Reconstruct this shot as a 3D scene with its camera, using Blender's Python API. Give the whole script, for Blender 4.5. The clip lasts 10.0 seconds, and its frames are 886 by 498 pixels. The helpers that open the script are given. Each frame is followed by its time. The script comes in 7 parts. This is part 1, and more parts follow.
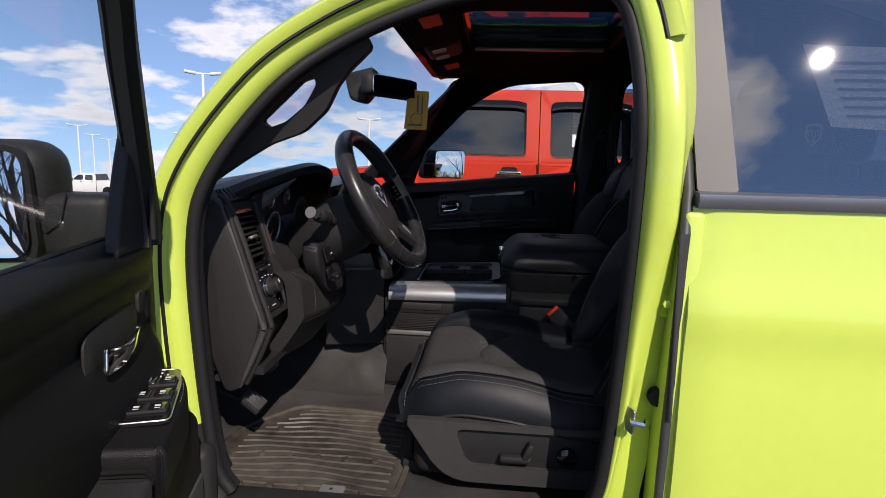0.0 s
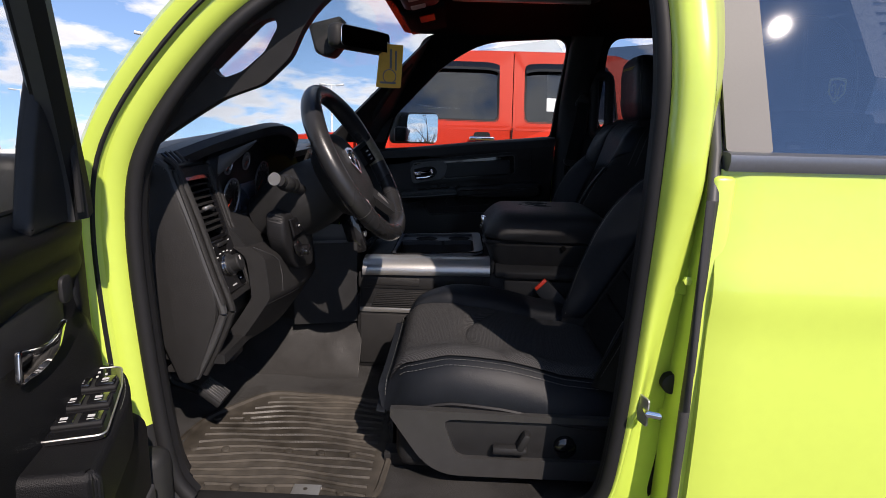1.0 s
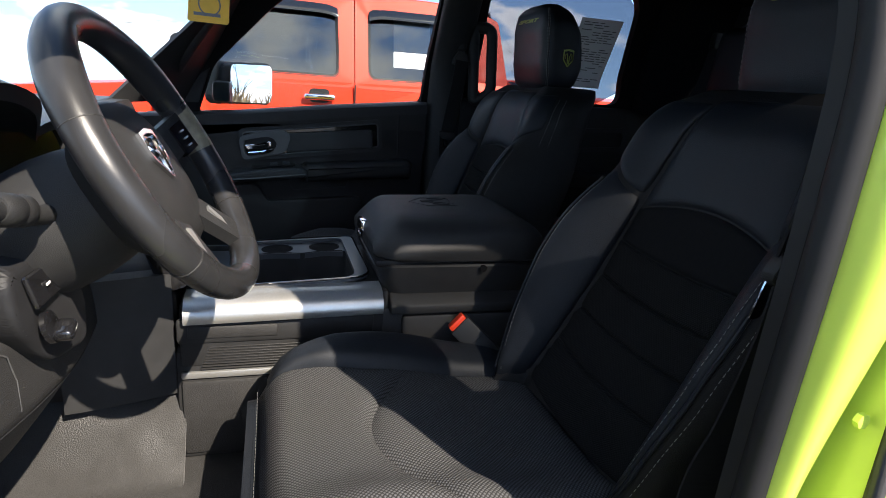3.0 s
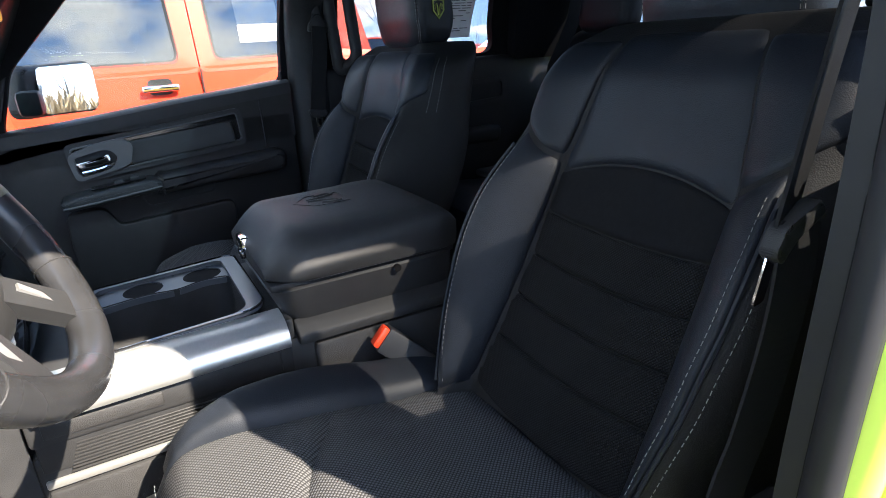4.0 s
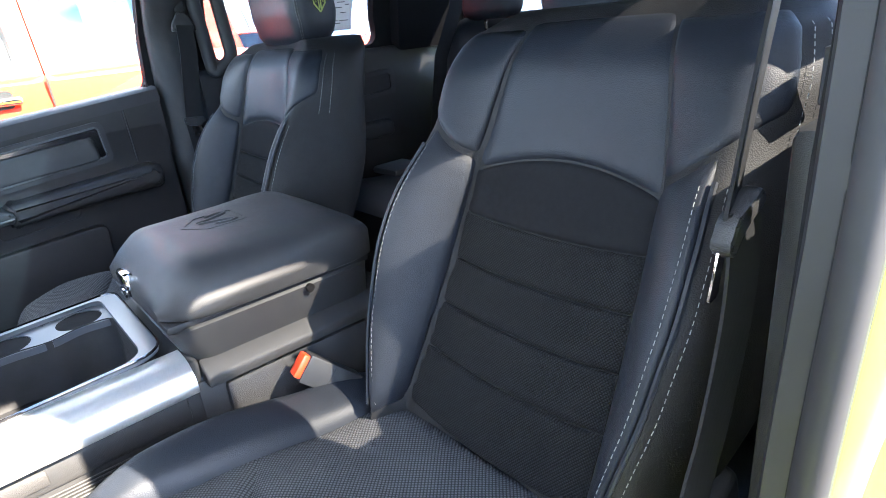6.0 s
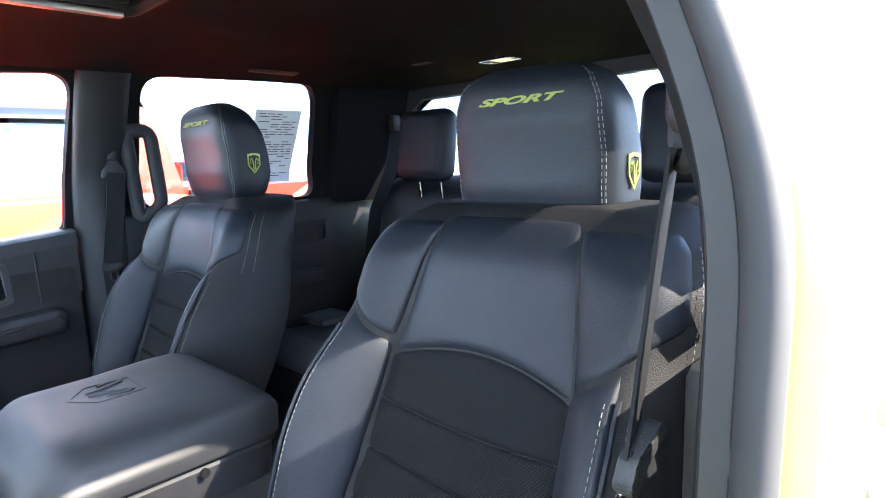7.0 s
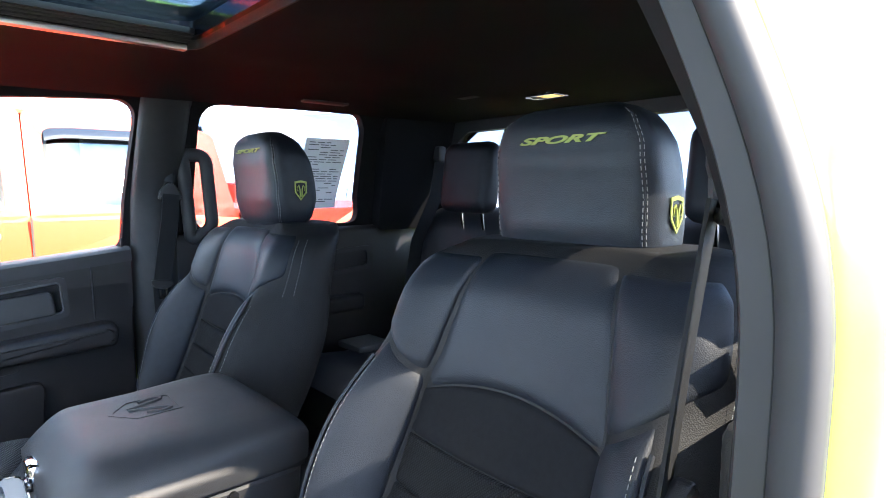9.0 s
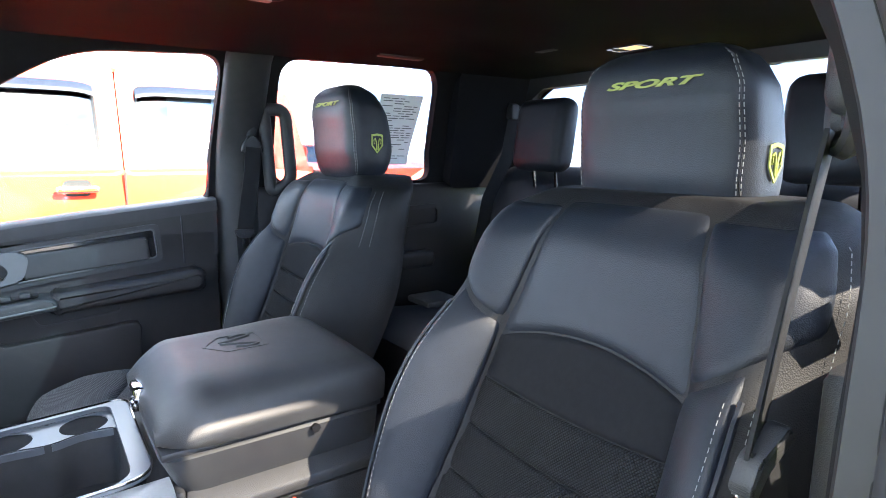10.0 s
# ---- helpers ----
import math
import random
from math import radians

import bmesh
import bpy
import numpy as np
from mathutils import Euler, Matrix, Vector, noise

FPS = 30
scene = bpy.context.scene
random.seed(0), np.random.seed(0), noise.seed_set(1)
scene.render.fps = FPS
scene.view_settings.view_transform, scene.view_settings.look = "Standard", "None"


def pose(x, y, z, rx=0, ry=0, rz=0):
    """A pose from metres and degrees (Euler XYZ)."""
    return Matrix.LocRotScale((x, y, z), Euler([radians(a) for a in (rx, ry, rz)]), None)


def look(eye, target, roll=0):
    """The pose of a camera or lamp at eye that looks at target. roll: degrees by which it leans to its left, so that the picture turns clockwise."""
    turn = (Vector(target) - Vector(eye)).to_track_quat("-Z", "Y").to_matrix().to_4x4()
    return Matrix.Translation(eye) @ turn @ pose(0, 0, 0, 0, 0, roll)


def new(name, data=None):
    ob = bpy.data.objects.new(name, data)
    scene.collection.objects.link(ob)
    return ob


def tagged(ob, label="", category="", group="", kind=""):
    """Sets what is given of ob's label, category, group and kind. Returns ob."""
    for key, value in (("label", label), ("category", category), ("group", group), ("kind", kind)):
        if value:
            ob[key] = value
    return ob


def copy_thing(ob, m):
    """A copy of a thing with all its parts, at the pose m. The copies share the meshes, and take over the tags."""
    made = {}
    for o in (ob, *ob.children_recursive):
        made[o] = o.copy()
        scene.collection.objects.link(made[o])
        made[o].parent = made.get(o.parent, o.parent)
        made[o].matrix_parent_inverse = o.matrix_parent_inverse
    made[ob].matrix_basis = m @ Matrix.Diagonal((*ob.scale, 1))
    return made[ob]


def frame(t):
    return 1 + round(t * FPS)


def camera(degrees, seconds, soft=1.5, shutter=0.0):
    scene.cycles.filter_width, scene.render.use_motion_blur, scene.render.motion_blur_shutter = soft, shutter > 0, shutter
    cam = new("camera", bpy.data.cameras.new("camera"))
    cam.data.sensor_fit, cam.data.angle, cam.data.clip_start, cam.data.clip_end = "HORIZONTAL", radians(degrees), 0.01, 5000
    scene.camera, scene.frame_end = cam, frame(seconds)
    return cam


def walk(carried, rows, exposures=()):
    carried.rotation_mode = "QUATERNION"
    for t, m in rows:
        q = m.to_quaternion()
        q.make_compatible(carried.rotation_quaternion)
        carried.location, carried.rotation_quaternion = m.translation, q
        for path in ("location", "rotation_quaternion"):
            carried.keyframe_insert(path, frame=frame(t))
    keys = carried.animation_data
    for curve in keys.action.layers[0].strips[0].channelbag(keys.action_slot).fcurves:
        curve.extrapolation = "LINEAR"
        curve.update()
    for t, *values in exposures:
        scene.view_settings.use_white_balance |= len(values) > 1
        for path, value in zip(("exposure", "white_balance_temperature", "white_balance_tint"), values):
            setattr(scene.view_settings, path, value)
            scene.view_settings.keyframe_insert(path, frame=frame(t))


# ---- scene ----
cam = camera(75.0, 10.0, soft=0.9)
PATH = [
    (0, (0.705, -1.921, 1.450), (0.543, 0.045, 1.122), 1.7),
    (0.5, (0.648, -1.896, 1.442), (0.660, 0.068, 1.067), 2.7),
    (1, (0.657, -1.781, 1.430), (0.617, 0.171, 0.998), 1.8),
    (1.5, (0.692, -1.654, 1.467), (0.494, 0.299, 1.088), 3.1),
    (2, (0.675, -1.555, 1.458), (0.636, 0.401, 1.045), 2.9),
    (2.5, (0.600, -1.366, 1.448), (0.786, 0.572, 0.989), 2.9),
    (3, (0.553, -1.227, 1.444), (1.118, 0.617, 0.894), 4.3),
    (3.2, (0.549, -1.201, 1.447), (1.258, 0.606, 0.939), 3.7),
    (4.3, (0.605, -1.013, 1.462), (1.549, 0.594, 0.737), -6.1),
    (4.5, (0.609, -1.003, 1.463), (1.630, 0.563, 0.752), -7.2),
    (5, (0.584, -1.002, 1.465), (1.623, 0.545, 0.738), -9.9),
    (5.2, (0.593, -0.992, 1.465), (1.659, 0.504, 0.674), -8.6),
    (6.3, (0.604, -0.981, 1.476), (1.818, 0.461, 0.807), -5.5),
    (6.5, (0.622, -0.982, 1.495), (1.889, 0.459, 0.929), -4.9),
    (7, (0.646, -0.981, 1.534), (2.070, 0.388, 1.222), -2.0),
    (7.5, (0.653, -0.994, 1.550), (2.090, 0.382, 1.346), -4.0),
    (8, (0.665, -0.993, 1.547), (2.122, 0.362, 1.345), -4.6),
    (8.5, (0.666, -0.985, 1.540), (2.032, 0.457, 1.309), -2.4),
    (9, (0.653, -0.987, 1.544), (1.981, 0.493, 1.331), -0.1),
    (9.5, (0.658, -0.986, 1.542), (1.957, 0.518, 1.325), -0.9),
    (10, (0.632, -0.979, 1.518), (1.778, 0.626, 1.186), 0.6),
]
EXPOSURES = [(0, 0.15, 6400, 19), (1.0, 0.33, 6400, 19), (1.5, 0.5, 6400, 16), (2.0, 0.98, 6400, 13), (2.5, 1.3, 6500, 11), (3.2, 2.0, 6500, 11), (4.3, 3.55, 6500, 11), (5.2, 4.50, 6600, 11), (6.5, 5.02, 6500, 11), (7.0, 5.08, 6500, 11), (7.5, 4.72, 6500, 10), (8.0, 4.58, 6500, 10), (9.5, 4.72, 6700, 11), (10, 5.04, 6800, 12)]
walk(cam, [(t, look(eye, target, roll)) for t, eye, target, roll in PATH], EXPOSURES)

# ---- world, sun ----
SUN_DIR = Vector((0.48, -1.0, 1.0)).normalized()      # towards the sun


def make_world():
    w = bpy.data.worlds.new("sky")
    scene.world = w
    w.use_nodes = True
    nt = w.node_tree
    nt.nodes.clear()
    N, L = nt.nodes.new, nt.links.new
    out = N("ShaderNodeOutputWorld")
    bg = N("ShaderNodeBackground")
    sky = N("ShaderNodeTexSky")
    sky.sky_type = "NISHITA"
    sky.sun_disc = False
    sky.sun_elevation = math.asin(SUN_DIR.z)
    sky.sun_rotation = math.atan2(SUN_DIR.x, SUN_DIR.y)
    sky.air_density, sky.dust_density, sky.ozone_density = 1.0, 0.0, 3.0
    geo = N("ShaderNodeTexCoord")
    lift = N("ShaderNodeVectorMath")
    lift.operation = "MULTIPLY_ADD"
    lift.inputs[1].default_value, lift.inputs[2].default_value = (1, 1, 0.9), (0, 0, 0.17)
    L(geo.outputs["Generated"], lift.inputs[0])
    up = N("ShaderNodeVectorMath")
    up.operation = "MAXIMUM"
    up.inputs[1].default_value = (-1, -1, 0.06)
    L(lift.outputs[0], up.inputs[0])
    nm = N("ShaderNodeVectorMath")
    nm.operation = "NORMALIZE"
    L(up.outputs[0], nm.inputs[0])
    L(nm.outputs[0], sky.inputs["Vector"])
    # cumulus clouds on a plane high over the ground
    tc = N("ShaderNodeTexCoord")
    sep = N("ShaderNodeSeparateXYZ")
    L(tc.outputs["Generated"], sep.inputs[0])
    zc = N("ShaderNodeMath")
    zc.operation = "MAXIMUM"
    zc.inputs[1].default_value = -0.06
    L(sep.outputs["Z"], zc.inputs[0])
    za = N("ShaderNodeMath")
    za.operation = "ADD"
    za.inputs[1].default_value = 0.30
    L(zc.outputs[0], za.inputs[0])
    dv = N("ShaderNodeVectorMath")
    dv.operation = "DIVIDE"
    cmb = N("ShaderNodeCombineXYZ")
    for k in range(3):
        L(za.outputs[0], cmb.inputs[k])
    L(tc.outputs["Generated"], dv.inputs[0])
    L(cmb.outputs[0], dv.inputs[1])
    n1 = N("ShaderNodeTexNoise")
    n1.inputs["Scale"].default_value = 2.1
    n1.inputs["Detail"].default_value = 9.0
    n1.inputs["Roughness"].default_value = 0.56
    L(dv.outputs[0], n1.inputs["Vector"])
    ramp = N("ShaderNodeValToRGB")
    ramp.color_ramp.elements[0].position = 0.500
    ramp.color_ramp.elements[1].position = 0.575
    L(n1.outputs["Fac"], ramp.inputs[0])
    shade = N("ShaderNodeValToRGB")
    shade.color_ramp.elements[0].position = 0.56
    shade.color_ramp.elements[0].color = (6.6, 6.7, 6.9, 1)
    shade.color_ramp.elements[1].position = 0.80
    shade.color_ramp.elements[1].color = (3.6, 3.8, 4.3, 1)
    L(n1.outputs["Fac"], shade.inputs[0])
    mix = N("ShaderNodeMix")
    mix.data_type = "RGBA"
    L(ramp.outputs[0], mix.inputs["Factor"])
    L(sky.outputs[0], mix.inputs["A"])
    L(shade.outputs[0], mix.inputs["B"])
    L(mix.outputs["Result"], bg.inputs["Color"])
    bg.inputs["Strength"].default_value = 0.13
    L(bg.outputs[0], out.inputs["Surface"])


make_world()
sun = new("sun", bpy.data.lights.new("sun", "SUN"))
sun.data.energy, sun.data.angle, sun.data.color = 5.0, radians(0.53), (1.0, 0.90, 0.76)
sun.matrix_world = look(SUN_DIR * 30, (0, 0, 0))

# ---- materials ----
def material(name, color, rough=0.5, metal=0.0, var=0.15, scale=40.0, bump=0.0, bscale=200.0, coat=0.0, spec=0.5, sheen=0.0, big=3.0, kind="noise", trans=0.0, ior=1.45):
    m = bpy.data.materials.new(name)
    m.use_nodes = True
    nt = m.node_tree
    N, L = nt.nodes.new, nt.links.new
    b = nt.nodes["Principled BSDF"]
    b.inputs["Roughness"].default_value = rough
    b.inputs["Metallic"].default_value = metal
    b.inputs["Coat Weight"].default_value = coat
    b.inputs["Coat Roughness"].default_value = 0.04
    b.inputs["Specular IOR Level"].default_value = spec
    b.inputs["Sheen Weight"].default_value = sheen
    b.inputs["Transmission Weight"].default_value = trans
    b.inputs["IOR"].default_value = ior
    tc = N("ShaderNodeTexCoord")
    fine = N("ShaderNodeTexNoise")
    fine.inputs["Scale"].default_value, fine.inputs["Detail"].default_value = scale, 4
    wide = N("ShaderNodeTexNoise")
    wide.inputs["Scale"].default_value, wide.inputs["Detail"].default_value = big, 3
    L(tc.outputs["Object"], fine.inputs["Vector"])
    L(tc.outputs["Object"], wide.inputs["Vector"])
    add = N("ShaderNodeMath")
    add.operation = "ADD"
    L(fine.outputs["Fac"], add.inputs[0])
    L(wide.outputs["Fac"], add.inputs[1])
    mr = N("ShaderNodeMapRange")
    mr.inputs["From Min"].default_value, mr.inputs["From Max"].default_value = 0.6, 1.4
    mr.inputs["To Min"].default_value, mr.inputs["To Max"].default_value = 1 - var, 1 + var
    L(add.outputs[0], mr.inputs["Value"])
    mul = N("ShaderNodeVectorMath")
    mul.operation = "SCALE"
    mul.inputs[0].default_value = color[:3]
    L(mr.outputs[0], mul.inputs["Scale"])
    L(mul.outputs[0], b.inputs["Base Color"])
    rr = N("ShaderNodeMapRange")
    rr.inputs["From Min"].default_value, rr.inputs["From Max"].default_value = 0.3, 0.7
    rr.inputs["To Min"].default_value, rr.inputs["To Max"].default_value = max(rough * (1 - var), 0.0), min(rough * (1 + var), 1.0)
    L(wide.outputs["Fac"], rr.inputs["Value"])
    L(rr.outputs[0], b.inputs["Roughness"])
    if bump:
        if kind == "noise":
            h = N("ShaderNodeTexNoise")
            h.inputs["Scale"].default_value, h.inputs["Detail"].default_value = bscale, 3
            hout = h.outputs["Fac"]
        elif kind == "leather":
            h = N("ShaderNodeTexVoronoi")
            h.inputs["Scale"].default_value = bscale
            hout = h.outputs["Distance"]
        else:
            h = N("ShaderNodeTexWave")
            h.inputs["Scale"].default_value = bscale
            hout = h.outputs["Fac"]
        L(tc.outputs["Object"], h.inputs["Vector"])
        bp = N("ShaderNodeBump")
        bp.inputs["Strength"].default_value, bp.inputs["Distance"].default_value = bump, 0.002
        L(hout, bp.inputs["Height"])
        L(bp.outputs[0], b.inputs["Normal"])
    return m


def mesh_fabric(name, tone=1.0, cell=0.0046, upright=False):
    """Woven seat mesh: staggered rows of small raised knots."""
    m = material(name, (0.035, 0.035, 0.038), 0.9, var=0.25, scale=300, spec=0.1)
    nt = m.node_tree
    N, L = nt.nodes.new, nt.links.new
    b = nt.nodes["Principled BSDF"]
    tc = N("ShaderNodeTexCoord")
    sep = N("ShaderNodeSeparateXYZ")
    L(tc.outputs["Object"], sep.inputs[0])

    def op(kind, a, c=None):
        n = N("ShaderNodeMath")
        n.operation = kind
        for k, q in enumerate((a, c)):
            if q is None:
                continue
            if isinstance(q, (int, float)):
                n.inputs[k].default_value = q
            else:
                L(q, n.inputs[k])
        return n.outputs[0]
    k = 2 * math.pi / cell
    across, along = sep.outputs["Y"], sep.outputs["Z" if upright else "X"]
    h = op("MULTIPLY", op("SINE", op("MULTIPLY", op("ADD", across, along), k * 0.5)), op("SINE", op("MULTIPLY", op("SUBTRACT", across, along), k * 0.5)))
    h = op("ABSOLUTE", h)
    ramp = N("ShaderNodeValToRGB")
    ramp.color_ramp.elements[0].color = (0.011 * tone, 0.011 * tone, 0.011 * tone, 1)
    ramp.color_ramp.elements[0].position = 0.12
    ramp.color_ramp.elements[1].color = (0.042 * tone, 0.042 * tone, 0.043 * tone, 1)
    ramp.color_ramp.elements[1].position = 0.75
    L(h, ramp.inputs[0])
    L(ramp.outputs[0], b.inputs["Base Color"])
    bp = N("ShaderNodeBump")
    bp.inputs["Strength"].default_value, bp.inputs["Distance"].default_value = 0.6, 0.0015
    L(h, bp.inputs["Height"])
    L(bp.outputs[0], b.inputs["Normal"])
    return m


def glass_mat(name, tint, rough=0.0, reflect=0.03, graze=0.9):
    """A pane: tinted see-through with a clear reflection by angle."""
    m = bpy.data.materials.new(name)
    m.use_nodes = True
    nt = m.node_tree
    nt.nodes.clear()
    N, L = nt.nodes.new, nt.links.new
    out = N("ShaderNodeOutputMaterial")
    tr = N("ShaderNodeBsdfTransparent")
    tr.inputs["Color"].default_value = (*tint, 1)
    gl = N("ShaderNodeBsdfGlossy")
    gl.inputs["Roughness"].default_value = rough
    lw = N("ShaderNodeLayerWeight")
    lw.inputs["Blend"].default_value = 0.5
    pw = N("ShaderNodeMath")
    pw.operation = "POWER"
    pw.inputs[1].default_value = 5.0
    L(lw.outputs["Facing"], pw.inputs[0])
    fr = N("ShaderNodeMath")
    fr.operation = "MULTIPLY_ADD"
    fr.inputs[1].default_value, fr.inputs[2].default_value = graze, reflect
    L(pw.outputs[0], fr.inputs[0])
    mx = N("ShaderNodeMixShader")
    L(fr.outputs[0], mx.inputs[0])
    L(tr.outputs[0], mx.inputs[1])
    L(gl.outputs[0], mx.inputs[2])
    L(mx.outputs[0], out.inputs["Surface"])
    return m


def emit_mat(name, color, strength):
    m = bpy.data.materials.new(name)
    m.use_nodes = True
    b = m.node_tree.nodes["Principled BSDF"]
    b.inputs["Base Color"].default_value = (*color, 1)
    b.inputs["Emission Color"].default_value = (*color, 1)
    b.inputs["Emission Strength"].default_value = strength
    return m


GREEN = material("lime_paint", (0.51, 0.64, 0.090), 0.32, var=0.03, coat=0.9, big=1.0)
RED = material("red_paint", (0.52, 0.026, 0.006), 0.42, var=0.03, coat=0.12, spec=0.3, big=1.0)
WHITE = material("white_paint", (0.78, 0.78, 0.76), 0.4, var=0.05)
PLASTIC = material("black_plastic", (0.018, 0.018, 0.0185), 0.55, var=0.2, bump=0.25, bscale=900, spec=0.3)
TRIM = material("grey_pillar_trim", (0.0092, 0.0093, 0.0098), 0.75, var=0.12, bump=0.2, bscale=1200, spec=0.09)
DASH = material("dash_grain", (0.018, 0.018, 0.0185), 0.5, var=0.2, bump=0.16, bscale=900, kind="leather", spec=0.3)
DASHPAD = material("dash_pad_grain", (0.017, 0.0175, 0.0185), 0.42, var=0.2, bump=0.14, bscale=900, kind="leather", spec=0.6)
DASHGREY = material("dash_dark_grey", (0.0205, 0.020, 0.020), 0.55, var=0.15, bump=0.3, bscale=800, kind="leather", spec=0.3)
LEATHER = material("black_leather", (0.0074, 0.0090, 0.0120), 0.50, var=0.25, scale=60, bump=0.15, bscale=700, kind="leather", spec=0.27)
RIMLEATHER = material("wheel_leather", (0.020, 0.020, 0.021), 0.30, var=0.25, scale=30, bump=0.06, bscale=900, kind="leather", spec=0.45)
CLOTH = material("seat_side_cloth", (0.010, 0.010, 0.011), 0.8, var=0.2, bump=0.3, bscale=600, spec=0.2)
SUEDE = material("seat_panel_suede", (0.0072, 0.0072, 0.0078), 0.95, var=0.3, scale=120, bump=0.2, bscale=900, spec=0.1)
# one fabric, two tones: sunlight on the cushion, shade on the backrest, as colour
MESH = mesh_fabric("sunlit_seat_mesh", 1.75, 0.0060)
SHADEDMESH = mesh_fabric("shaded_back_mesh", 0.36, 0.0042, True)
SIDELEATHER = material("matt_side_leather", (0.0085, 0.0082, 0.0080), 0.60, var=0.25, bump=0.2, bscale=600, kind="leather", spec=0.22)
CARPET = material("carpet", (0.0145, 0.0137, 0.013), 0.95, var=0.6, scale=350, bump=0.6, bscale=500, sheen=0.1, big=9.0)
RUBBERMAT = material("rubber_mat", (0.048, 0.042, 0.034), 0.7, var=0.6, scale=30, bump=0.3, bscale=300, big=6)
RUBBER = material("rubber_seal", (0.011, 0.011, 0.012), 0.6, var=0.15, spec=0.3)
SEALGREY = material("grey_seal", (0.045, 0.045, 0.046), 0.5, var=0.15)
HEADLINER = material("headliner", (0.0075, 0.0075, 0.0085), 0.95, var=0.2, scale=300, bump=0.3, bscale=900, spec=0.04)
FRAMEBLACK = material("window_frame_black", (0.009, 0.009, 0.0095), 0.9, var=0.2, spec=0.05)
SILVER = material("silver_trim", (0.46, 0.455, 0.44), 0.35, metal=0.8, var=0.06, scale=200)
CHROME = material("chrome", (0.8, 0.8, 0.8), 0.08, metal=1.0, var=0.02)
EMBLEM = material("emblem_chrome", (0.62, 0.62, 0.62), 0.16, metal=1.0, var=0.02)
MIRROR = material("mirror_glass", (0.85, 0.85, 0.87), 0.01, metal=1.0, var=0.0)
GLOSSBLACK = material("gloss_black", (0.008, 0.008, 0.009), 0.08, var=0.05, coat=0.5)
APPLIQUE = material("pillar_applique", (0.072, 0.071, 0.070), 0.5, var=0.05, scale=400)
GLASS = glass_mat("clear_glass", (0.90, 0.93, 0.92))
SCREENGLASS = glass_mat("windshield_glass", (0.90, 0.93, 0.93), 0.0, 0.02, 0.35)
STITCH = material("grey_thread", (0.15, 0.152, 0.14), 0.8, var=0.2)
LIMETHREAD = material("lime_thread", (0.22, 0.25, 0.05), 0.7, var=0.15)
BELT = material("belt_webbing", (0.010, 0.010, 0.0105), 0.85, var=0.2, spec=0.15, bump=0.12, bscale=260, kind="wave")
REDPLASTIC = material("red_plastic", (0.75, 0.045, 0.01), 0.4, var=0.05)
YELLOW = material("yellow_card", (0.72, 0.42, 0.05), 0.55, var=0.1)
PAPER = material("paper", (0.72, 0.72, 0.74), 0.8, var=0.04)
INK = material("print_grey", (0.16, 0.16, 0.18), 0.8, var=0.1)
WHITEPRINT = material("white_print", (0.5, 0.5, 0.5), 0.6, var=0.03)
LAMPGLOW = emit_mat("dome_bulb", (1.0, 0.60, 0.20), 0.065)
SCREEN = material("gauge_screen", (0.025, 0.035, 0.055), 0.15, var=0.05)
ASPHALT = material("asphalt", (0.050, 0.050, 0.052), 0.9, var=0.3, scale=60, bump=0.5, bscale=150, big=0.3)
CONCRETE = material("galvanised", (0.55, 0.56, 0.56), 0.5, metal=0.3, var=0.1)
DRYGRASS = material("dry_grass", (0.22, 0.17, 0.09), 0.9, var=0.3, scale=2, big=0.2)
BARK = material("bark", (0.075, 0.064, 0.055), 0.9, var=0.3, scale=10)
TYRE = material("tyre", (0.018, 0.018, 0.018), 0.8, var=0.2)
SATIN = material("satin_grey", (0.16, 0.17, 0.19), 0.34, metal=0.6, var=0.08, scale=200)
DARKSATIN = material("dark_satin_tray", (0.040, 0.044, 0.052), 0.38, var=0.08, scale=200, spec=0.55)
SHIELD = material("seat_shield_plastic", (0.036, 0.0355, 0.035), 0.5, var=0.15, bump=0.2, bscale=900, spec=0.35)
PRIVACY = glass_mat("privacy_glass", (0.43, 0.44, 0.46), 0.0, 0.05)
# driver door trim: the shade on it is put into this blacker colour
SHADEDTRIM = material("shaded_door_trim", (0.0045, 0.0045, 0.0052), 0.5, var=0.2, bump=0.3, bscale=800, kind="leather", spec=0.3)
DOORBLACK = material("door_panel_black", (0.0125, 0.0112, 0.0112), 0.52, var=0.2, bump=0.2, bscale=800, kind="leather", spec=0.3)
PATCH = material("tan_rim_leather", (0.17, 0.15, 0.10), 0.5, var=0.5, scale=90, bump=0.3, bscale=500, kind="leather")

REARTINT = glass_mat("rear_door_glass", (0.60, 0.61, 0.62), 0.012, 0.26)
SUNGLASS = glass_mat("sunroof_glass", (0.14, 0.19, 0.23), 0.0, 0.01)

# ---- mesh helpers ----
def part(name, bm, mat, parent=None, label="", smooth=True):
    me = bpy.data.meshes.new(name)
    bmesh.ops.recalc_face_normals(bm, faces=bm.faces)
    for f in bm.faces:
        f.smooth = smooth
    bm.to_mesh(me)
    bm.free()
    me.materials.append(mat)
    if smooth:
        me.set_sharp_from_angle(angle=radians(42))
    ob = new(name, me)
    if parent:
        ob.parent = parent
    if label:
        tagged(ob, label)
    return ob


def thing(name, label, category, at=(0, 0, 0), group="", kind=""):
    e = new(name)
    e.empty_display_size = 0.1
    e.location = at
    return tagged(e, label, category, group, kind)


def settle_parts(root):
    """Parts are modelled in place; keep them there under a root that is not at the origin."""
    inv = Matrix.Translation(root.location).inverted()
    for c in root.children:
        c.matrix_parent_inverse = inv


